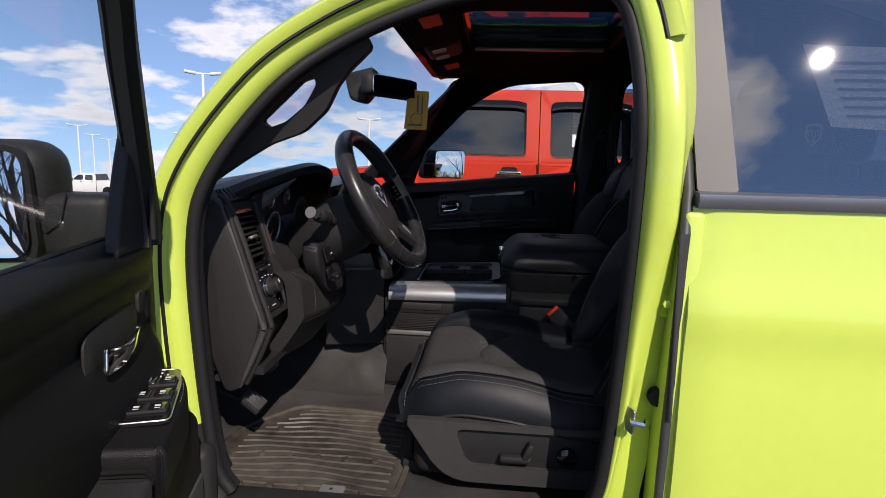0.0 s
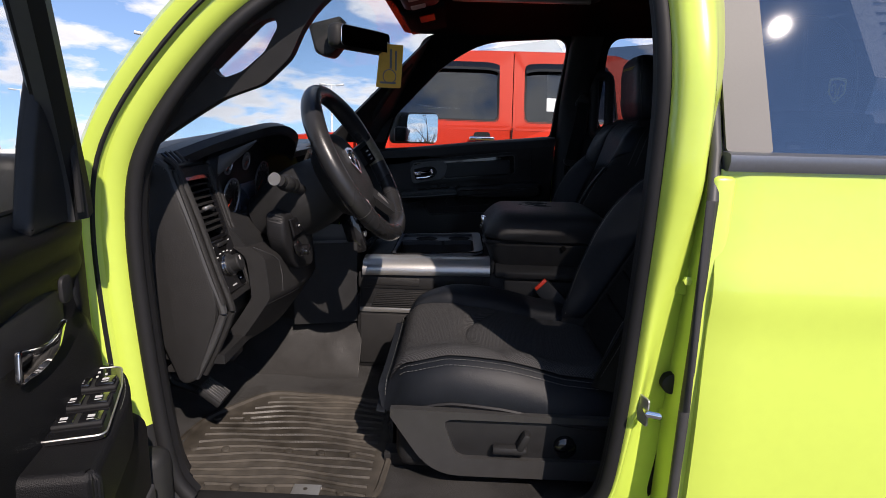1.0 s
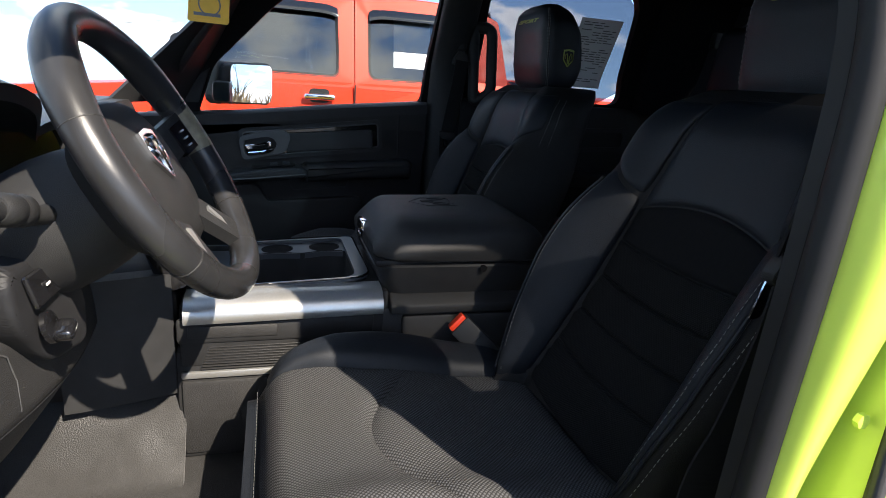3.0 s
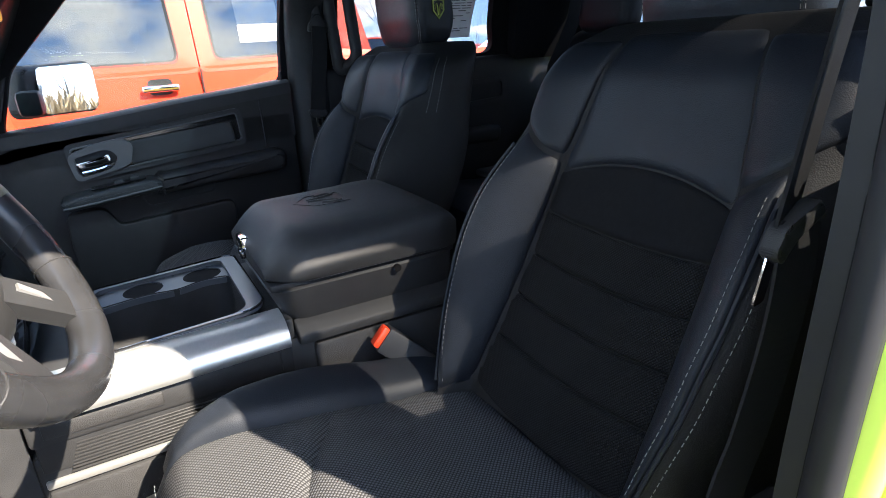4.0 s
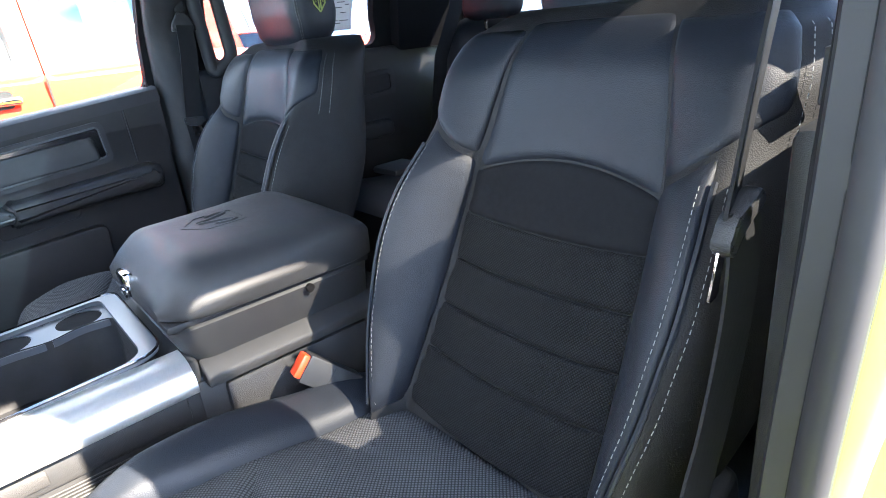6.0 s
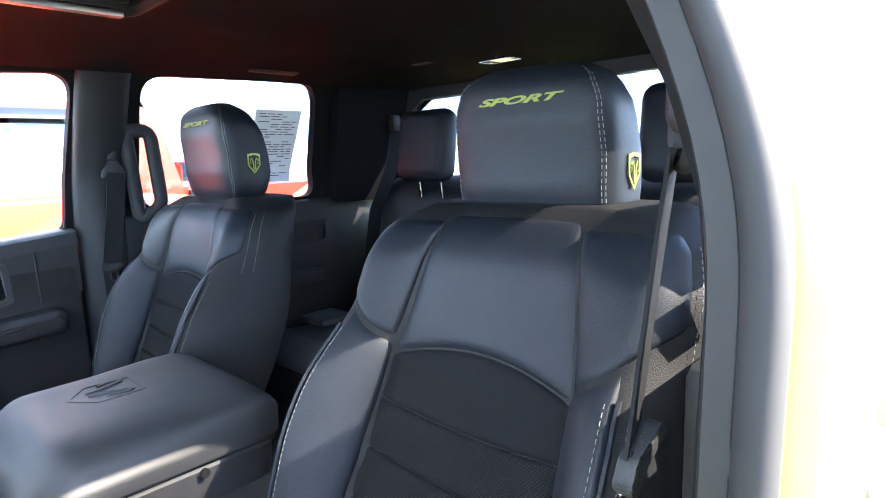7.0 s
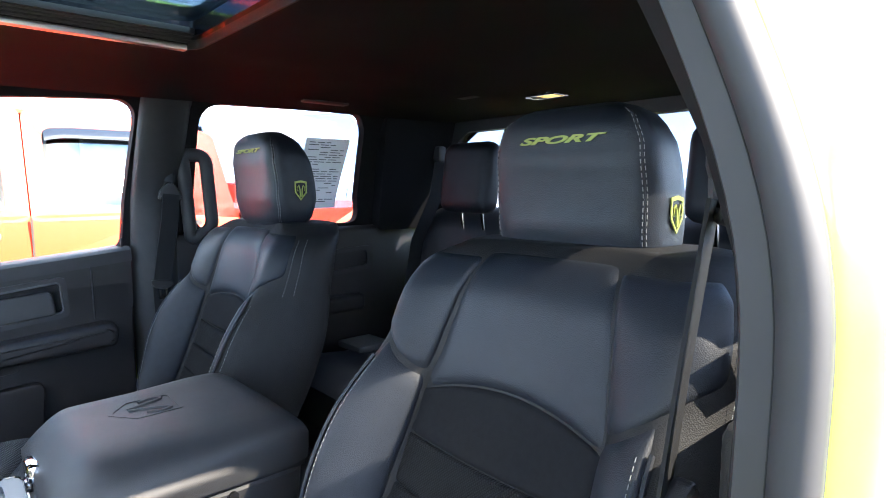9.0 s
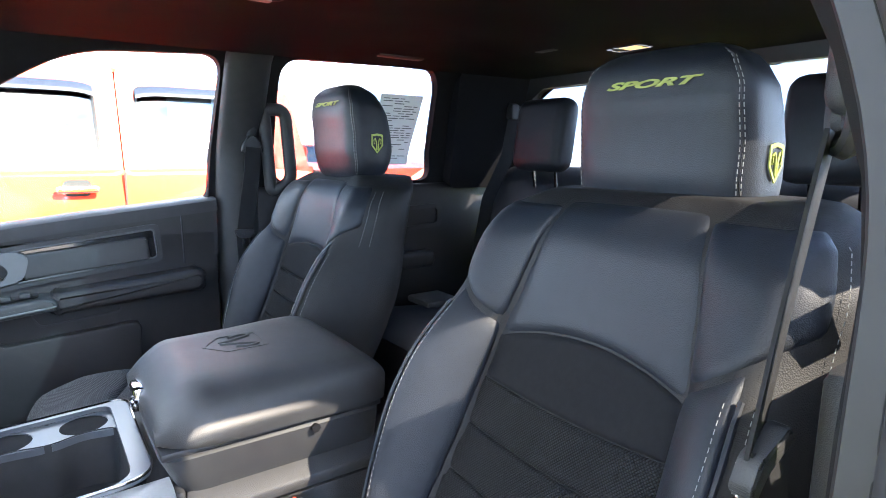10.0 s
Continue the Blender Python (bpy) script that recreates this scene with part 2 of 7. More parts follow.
def rbox(x0, x1, y0, y1, z0, z1, r=0.01, seg=2, m=None, bm=None):
    """A box with rounded edges between two corners; m: a turn about its middle."""
    own = bm is None
    t = bmesh.new()
    bmesh.ops.create_cube(t, size=1.0)
    for v in t.verts:
        v.co = Vector((v.co.x * (x1 - x0), v.co.y * (y1 - y0), v.co.z * (z1 - z0)))
    if r > 0:
        bmesh.ops.bevel(t, geom=list(t.edges), offset=min(r, 0.49 * min(x1 - x0, y1 - y0, z1 - z0)), segments=seg, affect="EDGES", profile=0.5)
    c = Vector(((x0 + x1) / 2, (y0 + y1) / 2, (z0 + z1) / 2))
    if m is not None:
        t.transform(m)
    t.transform(Matrix.Translation(c))
    if own:
        return t
    join_into(bm, t)
    return bm


def join_into(bm, t):
    tmp = bpy.data.meshes.new("tmp")
    t.to_mesh(tmp)
    t.free()
    bm.from_mesh(tmp)
    bpy.data.meshes.remove(tmp)


def spline(pts, n):
    """Catmull-Rom through pts, n points evenly by parameter."""
    P = [Vector(p) for p in pts]
    out = []
    k = len(P) - 1
    for i in range(n):
        s = i * k / (n - 1)
        j = min(int(s), k - 1)
        f = s - j
        p0, p1, p2, p3 = P[max(j - 1, 0)], P[j], P[j + 1], P[min(j + 2, k)]
        out.append(0.5 * ((2 * p1) + (p2 - p0) * f + (2 * p0 - 5 * p1 + 4 * p2 - p3) * f * f + (3 * p1 - p0 - 3 * p2 + p3) * f ** 3))
    return out


def interp(table, s):
    """Smooth value at s from (s, value) rows."""
    xs = [a for a, _ in table]
    if s <= xs[0]:
        return table[0][1]
    for (a, va), (b, vb) in zip(table, table[1:]):
        if s <= b:
            f = (s - a) / (b - a)
            f = f * f * (3 - 2 * f)
            return va + (vb - va) * f
    return table[-1][1]


def loft(rings, caps=True, closed=True):
    bm = bmesh.new()
    R = [[bm.verts.new(p) for p in ring] for ring in rings]
    n = len(rings[0])
    for a, b in zip(R, R[1:]):
        for i in range(n if closed else n - 1):
            j = (i + 1) % n
            bm.faces.new((a[i], a[j], b[j], b[i]))
    if caps:
        bm.faces.new(R[0])
        bm.faces.new(R[-1])
    return bm


def sweep(path, profile, inside, caps=True):
    """Sweep a closed profile of (a, b) along path. inside: a point about which a points outwards in the x-z plane; b runs along y."""
    rings = []
    P = [Vector(p) for p in path]
    for i, p in enumerate(P):
        t = (P[min(i + 1, len(P) - 1)] - P[max(i - 1, 0)])
        t.y = 0
        t.normalize()
        nrm = Vector((t.z, 0, -t.x))
        if nrm.dot(p - Vector(inside)) < 0:
            nrm.negate()
        rings.append([p + nrm * a + Vector((0, b, 0)) for a, b in profile])
    return loft(rings, caps)


def tube(path, r, n=8, caps=True):
    rings = []
    P = [Vector(p) for p in path]
    ref = Vector((0, 0, 1))
    for i, p in enumerate(P):
        t = (P[min(i + 1, len(P) - 1)] - P[max(i - 1, 0)]).normalized()
        u = t.cross(ref)
        if u.length < 0.05:
            u = t.cross(Vector((1, 0, 0)))
        u.normalize()
        w = u.cross(t)
        rad = r[i] if isinstance(r, (list, tuple)) else r
        rings.append([p + (u * math.cos(a) + w * math.sin(a)) * rad for a in (2 * math.pi * k / n for k in range(n))])
    return loft(rings, caps)


def ribbon(path, width, thick, across):
    """A flat band along path; across: the direction of its width."""
    rings = []
    P = [Vector(p) for p in path]
    for i, p in enumerate(P):
        t = (P[min(i + 1, len(P) - 1)] - P[max(i - 1, 0)]).normalized()
        a = (Vector(across) - t * Vector(across).dot(t)).normalized()
        n = a.cross(t)
        rings.append([p + a * sx * width / 2 + n * sn * thick / 2 for sx, sn in ((-1, -1), (1, -1), (1, 1), (-1, 1))])
    return loft(rings)


def prism(pts, direction, depth, bevel=0.0, seg=2):
    """A flat outline of 3D points drawn out along direction."""
    bm = bmesh.new()
    d = Vector(direction).normalized() * depth
    a = [bm.verts.new(Vector(p)) for p in pts]
    b = [bm.verts.new(Vector(p) + d) for p in pts]
    n = len(pts)
    bm.faces.new(a)
    bm.faces.new(b)
    for i in range(n):
        bm.faces.new((a[i], a[(i + 1) % n], b[(i + 1) % n], b[i]))
    if bevel:
        bmesh.ops.recalc_face_normals(bm, faces=bm.faces)
        bmesh.ops.bevel(bm, geom=list(bm.edges), offset=bevel, segments=seg, affect="EDGES", profile=0.5)
    return bm


def around(outline, n):
    """n points evenly along a closed outline, the first at its first corner."""
    P = [Vector(p) for p in outline]
    P.append(P[0])
    seg = [(b - a).length for a, b in zip(P, P[1:])]
    total, out, i, done = sum(seg), [], 0, 0.0
    for k in range(n):
        s = total * k / n
        while i < len(seg) - 1 and done + seg[i] < s:
            done += seg[i]
            i += 1
        out.append(P[i].lerp(P[i + 1], (s - done) / max(seg[i], 1e-9)))
    return out


def rounded(corners, r, seg=5):
    """A closed outline with rounded corners; r a number or one for each corner."""
    P = [Vector(p) for p in corners]
    out = []
    n = len(P)
    for i, p in enumerate(P):
        rr = r[i] if isinstance(r, (list, tuple)) else r
        a, b = P[i - 1] - p, P[(i + 1) % n] - p
        ra = min(rr, 0.48 * a.length, 0.48 * b.length)
        a, b = p + a.normalized() * ra, p + b.normalized() * ra
        for k in range(seg + 1):
            f = k / seg
            out.append(a.lerp(p, f).lerp(p.lerp(b, f), f))
    return out


def ringwall(outer, inner, direction, depth, n=96):
    """A wall with one opening: outer and inner outlines, drawn out along direction."""
    O, I = around(outer, n), around(inner, n)
    d = Vector(direction) * depth
    bm = bmesh.new()
    a, b = [bm.verts.new(p) for p in O], [bm.verts.new(p) for p in I]
    c, e = [bm.verts.new(p + d) for p in O], [bm.verts.new(p + d) for p in I]
    for i in range(n):
        j = (i + 1) % n
        bm.faces.new((a[i], a[j], b[j], b[i]))
        bm.faces.new((c[i], c[j], e[j], e[i]))
        bm.faces.new((b[i], b[j], e[j], e[i]))
        bm.faces.new((a[i], a[j], c[j], c[i]))
    return bm


def sheet(f, nu, nv, thick=0.0, direction=None):
    """A surface f(u, v), u and v from 0 to 1, with thickness along direction."""
    bm = bmesh.new()
    g = [[bm.verts.new(f(i / nu, j / nv)) for j in range(nv + 1)] for i in range(nu + 1)]
    for i in range(nu):
        for j in range(nv):
            bm.faces.new((g[i][j], g[i + 1][j], g[i + 1][j + 1], g[i][j + 1]))
    if thick:
        d = Vector(direction).normalized() * thick
        h = [[bm.verts.new(v.co + d) for v in row] for row in g]
        for i in range(nu):
            for j in range(nv):
                bm.faces.new((h[i][j], h[i + 1][j], h[i + 1][j + 1], h[i][j + 1]))
        for i in range(nu):
            bm.faces.new((g[i][0], g[i + 1][0], h[i + 1][0], h[i][0]))
            bm.faces.new((g[i][nv], g[i + 1][nv], h[i + 1][nv], h[i][nv]))
        for j in range(nv):
            bm.faces.new((g[0][j], g[0][j + 1], h[0][j + 1], h[0][j]))
            bm.faces.new((g[nu][j], g[nu][j + 1], h[nu][j + 1], h[nu][j]))
    return bm


def pad(f, u0, u1, v0, v1, nu=14, nv=14, puff=0.006, sink=0.012, e=8):
    """An upholstered patch of the surface f: domed, with its edges tucked into the seams. f may give edges u0, u1 as functions of v."""
    def g(a, b):
        v = v0(a) + (v1(a) - v0(a)) * b if callable(v0) else v0 + (v1 - v0) * b
        lo = u0(v) if callable(u0) else u0
        hi = u1(v) if callable(u1) else u1
        u = lo + (hi - lo) * a
        p, q, r = f(u, v), f(u + 0.01, v), f(u, v + 0.01)
        n = (q - p).cross(r - p).normalized()
        h = (1 - abs(2 * a - 1) ** e) * (1 - abs(2 * b - 1) ** e)
        return p + n * (h * (puff + sink) - sink)
    bm = bmesh.new()
    us = [0, 0.02, 0.05, 0.1] + [0.1 + 0.8 * k / nu for k in range(1, nu)] + [0.9, 0.95, 0.98, 1]
    vs = [0, 0.02, 0.05, 0.1] + [0.1 + 0.8 * k / nv for k in range(1, nv)] + [0.9, 0.95, 0.98, 1]
    gr = [[bm.verts.new(g(a, b)) for b in vs] for a in us]
    for i in range(len(us) - 1):
        for j in range(len(vs) - 1):
            bm.faces.new((gr[i][j], gr[i + 1][j], gr[i + 1][j + 1], gr[i][j + 1]))
    return bm


def lathe(profile, n=24, m=None):
    """Turn (radius, height) rows about z, then place by m."""
    rings = [[Vector((r * math.cos(2 * math.pi * k / n), r * math.sin(2 * math.pi * k / n), h)) for k in range(n)] for r, h in profile]
    bm = loft(rings)
    if m is not None:
        bm.transform(m)
    return bm


def frame_m(o, x, y):
    """A placement from an origin and the directions of its x and y."""
    x = Vector(x).normalized()
    z = x.cross(Vector(y)).normalized()
    y = z.cross(x)
    m = Matrix((x, y, z)).transposed().to_4x4()
    m.translation = Vector(o)
    return m


def letters(name, body, size, m, mat, parent, depth=0.0008, shear=0.0, label="", bold=0.0):
    """Raised lettering as a mesh part."""
    cu = bpy.data.curves.new(name, "FONT")
    cu.body, cu.size, cu.extrude, cu.shear = body, size, depth, shear
    cu.align_x, cu.align_y, cu.offset = "CENTER", "CENTER", bold
    ob = bpy.data.objects.new(name, cu)
    scene.collection.objects.link(ob)
    bpy.context.view_layer.update()
    me = bpy.data.meshes.new_from_object(ob.evaluated_get(bpy.context.evaluated_depsgraph_get()))
    bpy.data.objects.remove(ob)
    me.transform(m)
    me.materials.clear()
    me.materials.append(mat)
    o = new(name, me)
    o.parent = parent
    if label:
        tagged(o, label)
    return o


def dashes(path, length=0.006, gap=0.004, r=0.0007):
    """A row of stitches along a path."""
    P = [Vector(p) for p in path]
    r = r * 0.55
    bm = bmesh.new()
    seg = [(b - a).length for a, b in zip(P, P[1:])]
    total = sum(seg)
    def at(s):
        i = 0
        while i < len(seg) - 1 and s > seg[i]:
            s -= seg[i]
            i += 1
        return P[i].lerp(P[i + 1], min(s / max(seg[i], 1e-9), 1))
    s = 0.0
    while s < total - length:
        a, b = at(s), at(s + length)
        t = (b - a).normalized()
        u = t.cross(Vector((0.3, 0.2, 1))).normalized()
        w = u.cross(t)
        va = [bm.verts.new(a + (u * x + w * y) * r) for x, y in ((1, 0), (0, 1), (-1, 0), (0, -1))]
        vb = [bm.verts.new(b + (u * x + w * y) * r) for x, y in ((1, 0), (0, 1), (-1, 0), (0, -1))]
        for i in range(4):
            bm.faces.new((va[i], va[(i + 1) % 4], vb[(i + 1) % 4], vb[i]))
        s += length + gap
    return bm

# ---- the cab of the lime pickup ----
YIN = [(0.60, 0.87), (1.0, 0.885), (1.38, 0.875), (1.51, 0.856), (1.66, 0.79), (1.77, 0.738), (1.83, 0.68)]


def yin(z):
    """Half width of the cab's inner side at height z."""
    return float(np.interp(z, [a for a, _ in YIN], [b for _, b in YIN]))


truck = thing("pickup_truck", "lime green crew cab pickup truck with its driver door open", "pickup truck", (1.0, 0, 0))

# floor, toe board, tunnel
part("floor_pan", rbox(0.05, 2.25, -0.86, 0.86, 0.60, 0.70, 0.01), CARPET, truck, "dark grey floor carpet")
part("toe_board", sheet(lambda u, v: Vector((0.12 - 0.38 * v, -0.86 + 1.72 * u, 0.695 + 0.34 * v * v + 0.05 * v)), 12, 10, 0.03, (-1, 0, -1)), CARPET, truck, "carpeted toe board")
part("firewall", rbox(-0.34, -0.28, -0.86, 0.86, 0.60, 1.30, 0.01), PLASTIC, truck)

# opening for the driver's door
OPEN = [(0.195, -0.868, 0.75), (0.160, -0.868, 0.82), (0.135, -0.866, 1.05), (0.129, -0.863, 1.27), (0.166, -0.858, 1.40), (0.281, -0.830, 1.557), (0.40, -0.795, 1.652),
        (0.548, -0.775, 1.722), (0.70, -0.765, 1.762), (0.84, -0.785, 1.765), (0.915, -0.815, 1.740), (0.945, -0.852, 1.650), (0.957, -0.894, 1.52), (0.960, -0.898, 1.38),
        (0.955, -0.893, 1.15), (0.943, -0.895, 0.92), (0.925, -0.890, 0.80), (0.87, -0.888, 0.75)]
opening = spline(OPEN, 110)
MID = (0.55, -0.8, 1.25)
front_run = opening[:72]
jamb = [(0.004, 0.02), (0.004, -0.012), (0.018, -0.030), (0.030, -0.034), (0.040, -0.052), (0.056, -0.058), (0.066, -0.048), (0.070, -0.02), (0.066, 0.03), (0.03, 0.03)]
low = next(k for k, p in enumerate(front_run) if p.z > 0.88)
part("kick_trim", sweep(front_run[:low + 1], jamb, MID), PLASTIC, truck, "black sill and kick trim")
part("pillar_jamb", sweep(front_run[low:], jamb, MID), GREEN, truck, "lime green painted A-pillar and roof rail")
part("drip_seal", sweep(front_run[10:], [(0.036 + 0.004 * math.cos(k), -0.046 + 0.004 * math.sin(k)) for k in np.linspace(0, 6.28, 7)[:-1]], MID), RUBBER, truck)


REAR_RUN = sorted((p for p in opening[62:] if p.x > 0.85), key=lambda p: p.z)


def seal_at(z):
    """The door seal's rear run at height z."""
    zs = [p.z for p in REAR_RUN]
    return Vector((float(np.interp(z, zs, [p.x for p in REAR_RUN])), float(np.interp(z, zs, [p.y for p in REAR_RUN])), z))


def b_pillar(u, v):
    """From the seal out over a ridge and back into the gap before the rear door."""
    z = 0.72 + 1.06 * v
    near = seal_at(z)
    w = min(max((z - 0.95) / 0.40, 0), 1)
    swell = 0.010 * math.exp(-((z - 1.00) / 0.10) ** 2)
    at = [(near.x + 0.001, -0.002), (near.x + 0.003, -0.012 - 0.010 * w), (near.x + 0.009 + 0.008 * w + 0.4 * swell, -0.016 - 0.026 * w - 0.3 * swell),
          (near.x + 0.022 + 0.026 * w + 0.6 * swell, 0.006 - 0.052 * w), (1.022, 0.034 - 0.056 * w), (1.050, 0.040 - 0.020 * w)]
    P = [Vector((x, near.y + dy, z)) for x, dy in at]
    s = u * 5
    k = min(int(s), 4)
    p0, p1, p2, p3 = P[max(k - 1, 0)], P[k], P[k + 1], P[min(k + 2, 5)]
    g = s - k
    p = 0.5 * (2 * p1 + (p2 - p0) * g + (2 * p0 - 5 * p1 + 4 * p2 - p3) * g * g + (3 * p1 - p0 - 3 * p2 + p3) * g ** 3)
    return Vector((p.x, max(p.y, -0.968), z))


part("pillar_panel", sheet(b_pillar, 60, 60, 0.010, (0, 1, 0)), GREEN, truck, "lime green painted B-pillar jamb")
part("door_seal", sweep(opening, [(0.013 * math.cos(k) - 0.004, -0.004 + 0.013 * math.sin(k)) for k in np.linspace(0, 6.28, 11)[:-1]], MID), RUBBER, truck, "black rubber door weatherstrip")
part("seal_lip", sweep(opening, [(-0.004, 0.0), (-0.012, 0.002), (-0.014, 0.02), (-0.006, 0.024)], MID), RUBBER, truck)
trim_in = [(-0.008, 0.004), (-0.010, 0.02), (-0.002, 0.05), (0.03, 0.075), (0.09, 0.08), (0.09, 0.03), (0.0, 0.02)]
part("a_pillar_trim", sweep(opening[4:52], trim_in, MID), PLASTIC, truck, "black plastic A-pillar trim")


def fender(u, v):
    """Front wing: from the hinge pillar forwards, over its shoulder and down."""
    x = 0.045 - 1.45 * u
    a = math.pi / 2 * min(v / 0.22, 1)
    y = -0.87 - 0.125 * math.sin(a) - 0.03 * math.sin(math.pi * max(v - 0.22, 0) / 0.78)
    z = 1.175 + 0.055 * math.cos(a) - 0.60 * max(v - 0.22, 0) / 0.78 - 0.05 * u * u
    return Vector((x, y, z))


part("front_fender", sheet(fender, 20, 24, 0.008, (0.2, 1, -0.3)), GREEN, truck, "lime green front wing")
part("hood", sheet(lambda u, v: Vector((-0.30 - 1.15 * u, -0.85 + 1.70 * v, 1.225 - 0.06 * u * u - 0.03 * (2 * v - 1) ** 4)), 12, 20, 0.01, (0, 0, -1)), GREEN, truck, "lime green hood")
part("cowl", rbox(-0.36, -0.24, -0.80, 0.80, 1.20, 1.262, 0.02), PLASTIC, truck, "black plastic cowl")


def hinge_face(u, v):
    z = 0.88 + 0.48 * v
    x1 = float(np.interp(z, [0.5, 0.75, 0.82, 1.05, 1.27, 1.36], [0.19, 0.165, 0.125, 0.085, 0.075, 0.085]))
    return Vector((0.015 + (x1 - 0.015) * u, -0.962 + 0.030 * u * u + 0.012 * math.sin(math.pi * u), z))


part("hinge_sill", rbox(0.0, 0.19, -0.955, -0.90, 0.50, 0.88, 0.02, 3), PLASTIC, truck, "black lower hinge pillar cover")
part("hinge_pillar", sheet(hinge_face, 12, 20, 0.02, (0, 1, 0)), GREEN, truck, "lime green hinge pillar")


TRIM_Y = [(0.70, 0.862), (1.10, 0.865), (1.37, 0.866), (1.455, 0.869), (1.508, 0.864), (1.569, 0.846), (1.652, 0.808), (1.77, 0.745)]


def b_trim(u, v):
    """Grey trim on the cabin side of the B-pillar."""
    z = 0.74 + 1.03 * v
    near = seal_at(z)
    yt = -float(np.interp(z, [a for a, _ in TRIM_Y], [b for _, b in TRIM_Y]))
    a = u * 2.2
    w = 0.003 * math.exp(-((z - 1.372 - 0.01 * min(a, 1)) / 0.0035) ** 2)
    p0 = Vector((near.x - 0.013, near.y + 0.004, z))
    p1 = Vector((near.x + 0.012, yt, z))
    pm = p0.lerp(p1, 0.5) + Vector((-0.009, 0, 0))
    if a < 1:
        b = 2 * a - 1
        soft = (b * b + 0.01) ** 0.5
        p = pm + (p1 - p0) * 0.5 * b + (p0.lerp(p1, 0.5) - pm) * min(soft, 1)
        p.x += w
        return p
    return p1 + Vector((0.075 * (a - 1), 0.010 * (a - 1), 0))


part("b_pillar_trim", sheet(b_trim, 44, 200, 0.006, (0.4, -1, 0)), TRIM, truck, "dark grey plastic B-pillar trim")
part("scuff_plate", rbox(0.16, 0.94, -0.915, -0.83, 0.70, 0.745, 0.012), PLASTIC, truck, "black plastic door sill scuff plate")
part("rocker_panel", rbox(0.08, 1.04, -0.985, -0.905, 0.50, 0.735, 0.03, 3), GREEN, truck, "lime green rocker panel")

# windshield surround and glass
def windshield(u, v):
    s = 2 * u - 1
    x0, x1 = -0.22 + 0.32 * s * s + 0.04 * s, 0.44 + 0.06 * s * s + 0.03 * s
    y = s * (0.765 - 0.10 * v)
    return Vector((x0 + (x1 - x0) * v, y, 1.335 + 0.44 * v - 0.02 * s * s * v))


ws = part("windshield", sheet(windshield, 20, 10, 0.005, (-1, 0, 1)), SCREENGLASS, truck, "clear windshield glass")
ws.visible_shadow = False


def pillar_cover(side, edge=1.0, bow=0.03):
    """Trim between the windshield and the front door's frame."""
    def f(u, v):
        a = windshield(0.5 + 0.5 * side * edge, v)
        z = a.z
        b = Vector((0.155 + (z - 1.40) * 0.82 + 0.9 * max(z - 1.62, 0) ** 1.3, side * (yin(z) - 0.03), z))
        if side > 0:
            a = a + Vector((0.020, 0, -0.012))
            b = Vector((0.235 + (z - 1.255) * 0.578, yin(z) - 0.004, z))
        p = a.lerp(b, u)
        p.y -= side * bow * math.sin(math.pi * u)
        return p
    return sheet(f, 10, 24, 0.02, (-0.6, side, 0.2))


part("pillar_cover", pillar_cover(-1), PLASTIC, truck, "black plastic windshield pillar cover")
part("pillar_cover", pillar_cover(1, 0.90, 0.045), PLASTIC, truck, "black plastic windshield pillar cover")

# roof, headliner with the sunroof's opening
HOLE = rounded([(0.60, -0.30, 1.826), (1.10, -0.30, 1.826), (1.10, 0.29, 1.826), (0.60, 0.29, 1.826)], 0.05)
LINER = rounded([(0.43, -0.66, 1.768), (2.22, -0.67, 1.79), (2.22, 0.67, 1.79), (0.43, 0.66, 1.768)], 0.05)


def headliner():
    n = 120
    O, I = around(LINER, n), around(HOLE, n)
    rings = []
    for k in range(9):
        f = k / 8
        ring = []
        for o, i in zip(O, I):
            p = o.lerp(i, f)
            p.z = o.z + (i.z - o.z) * math.sin(f * math.pi / 2)
            ring.append(p)
        rings.append(ring)
    rings += [[p + Vector((0, 0, 0.03)) for p in I], [p + Vector((0, 0, 0.03)) for p in O]]
    return loft(rings, caps=False)


part("headliner", headliner(), HEADLINER, truck, "black fabric headliner")
ROOF_OUT = rounded([(0.42, -0.76, 1.82), (2.30, -0.76, 1.83), (2.30, 0.76, 1.83), (0.42, 0.76, 1.82)], 0.08)
# added to block the sun that leaked in between roof and rear door
part("roof_rail", rbox(0.965, 2.29, -0.800, -0.650, 1.776, 1.840, 0.015, 3), HEADLINER, truck, "black lined roof rail")
HOLE_UP = [Vector((0.85 + (p.x - 0.85) * 1.16, p.y * 1.16, p.z + 0.075)) for p in HOLE]
part("roof", ringwall(ROOF_OUT, HOLE_UP, (0, 0, 1), 0.03, 120), GREEN, truck, "lime green roof")
sr = part("sunroof_frame", ringwall([Vector((0.85 + (p.x - 0.85) * 1.06, p.y * 1.10, 1.842)) for p in HOLE], [Vector((0.85 + (p.x - 0.85) * 0.94, p.y * 0.90, 1.846)) for p in HOLE], (0, 0, 1), 0.03, 80), GLOSSBLACK, truck, "black sunroof frame")
part("sunroof_rail", rbox(0.62, 1.08, 0.272, 0.292, 1.824, 1.836, 0.003), SILVER, sr, "bright metal sunroof rail")
for k in range(4):
    part("sunroof_track", rbox(0.62, 1.08, 0.258 - 0.010 * k, 0.263 - 0.010 * k, 1.836 + 0.004 * k, 1.848 + 0.004 * k, 0.001), PLASTIC, sr)
part("sunroof_lining", ringwall(HOLE, [Vector((0.85 + (p.x - 0.85) * 0.985, p.y * 0.985, p.z)) for p in HOLE], (0, 0, 1), 0.085, 80), PLASTIC, truck, "black sunroof lining")
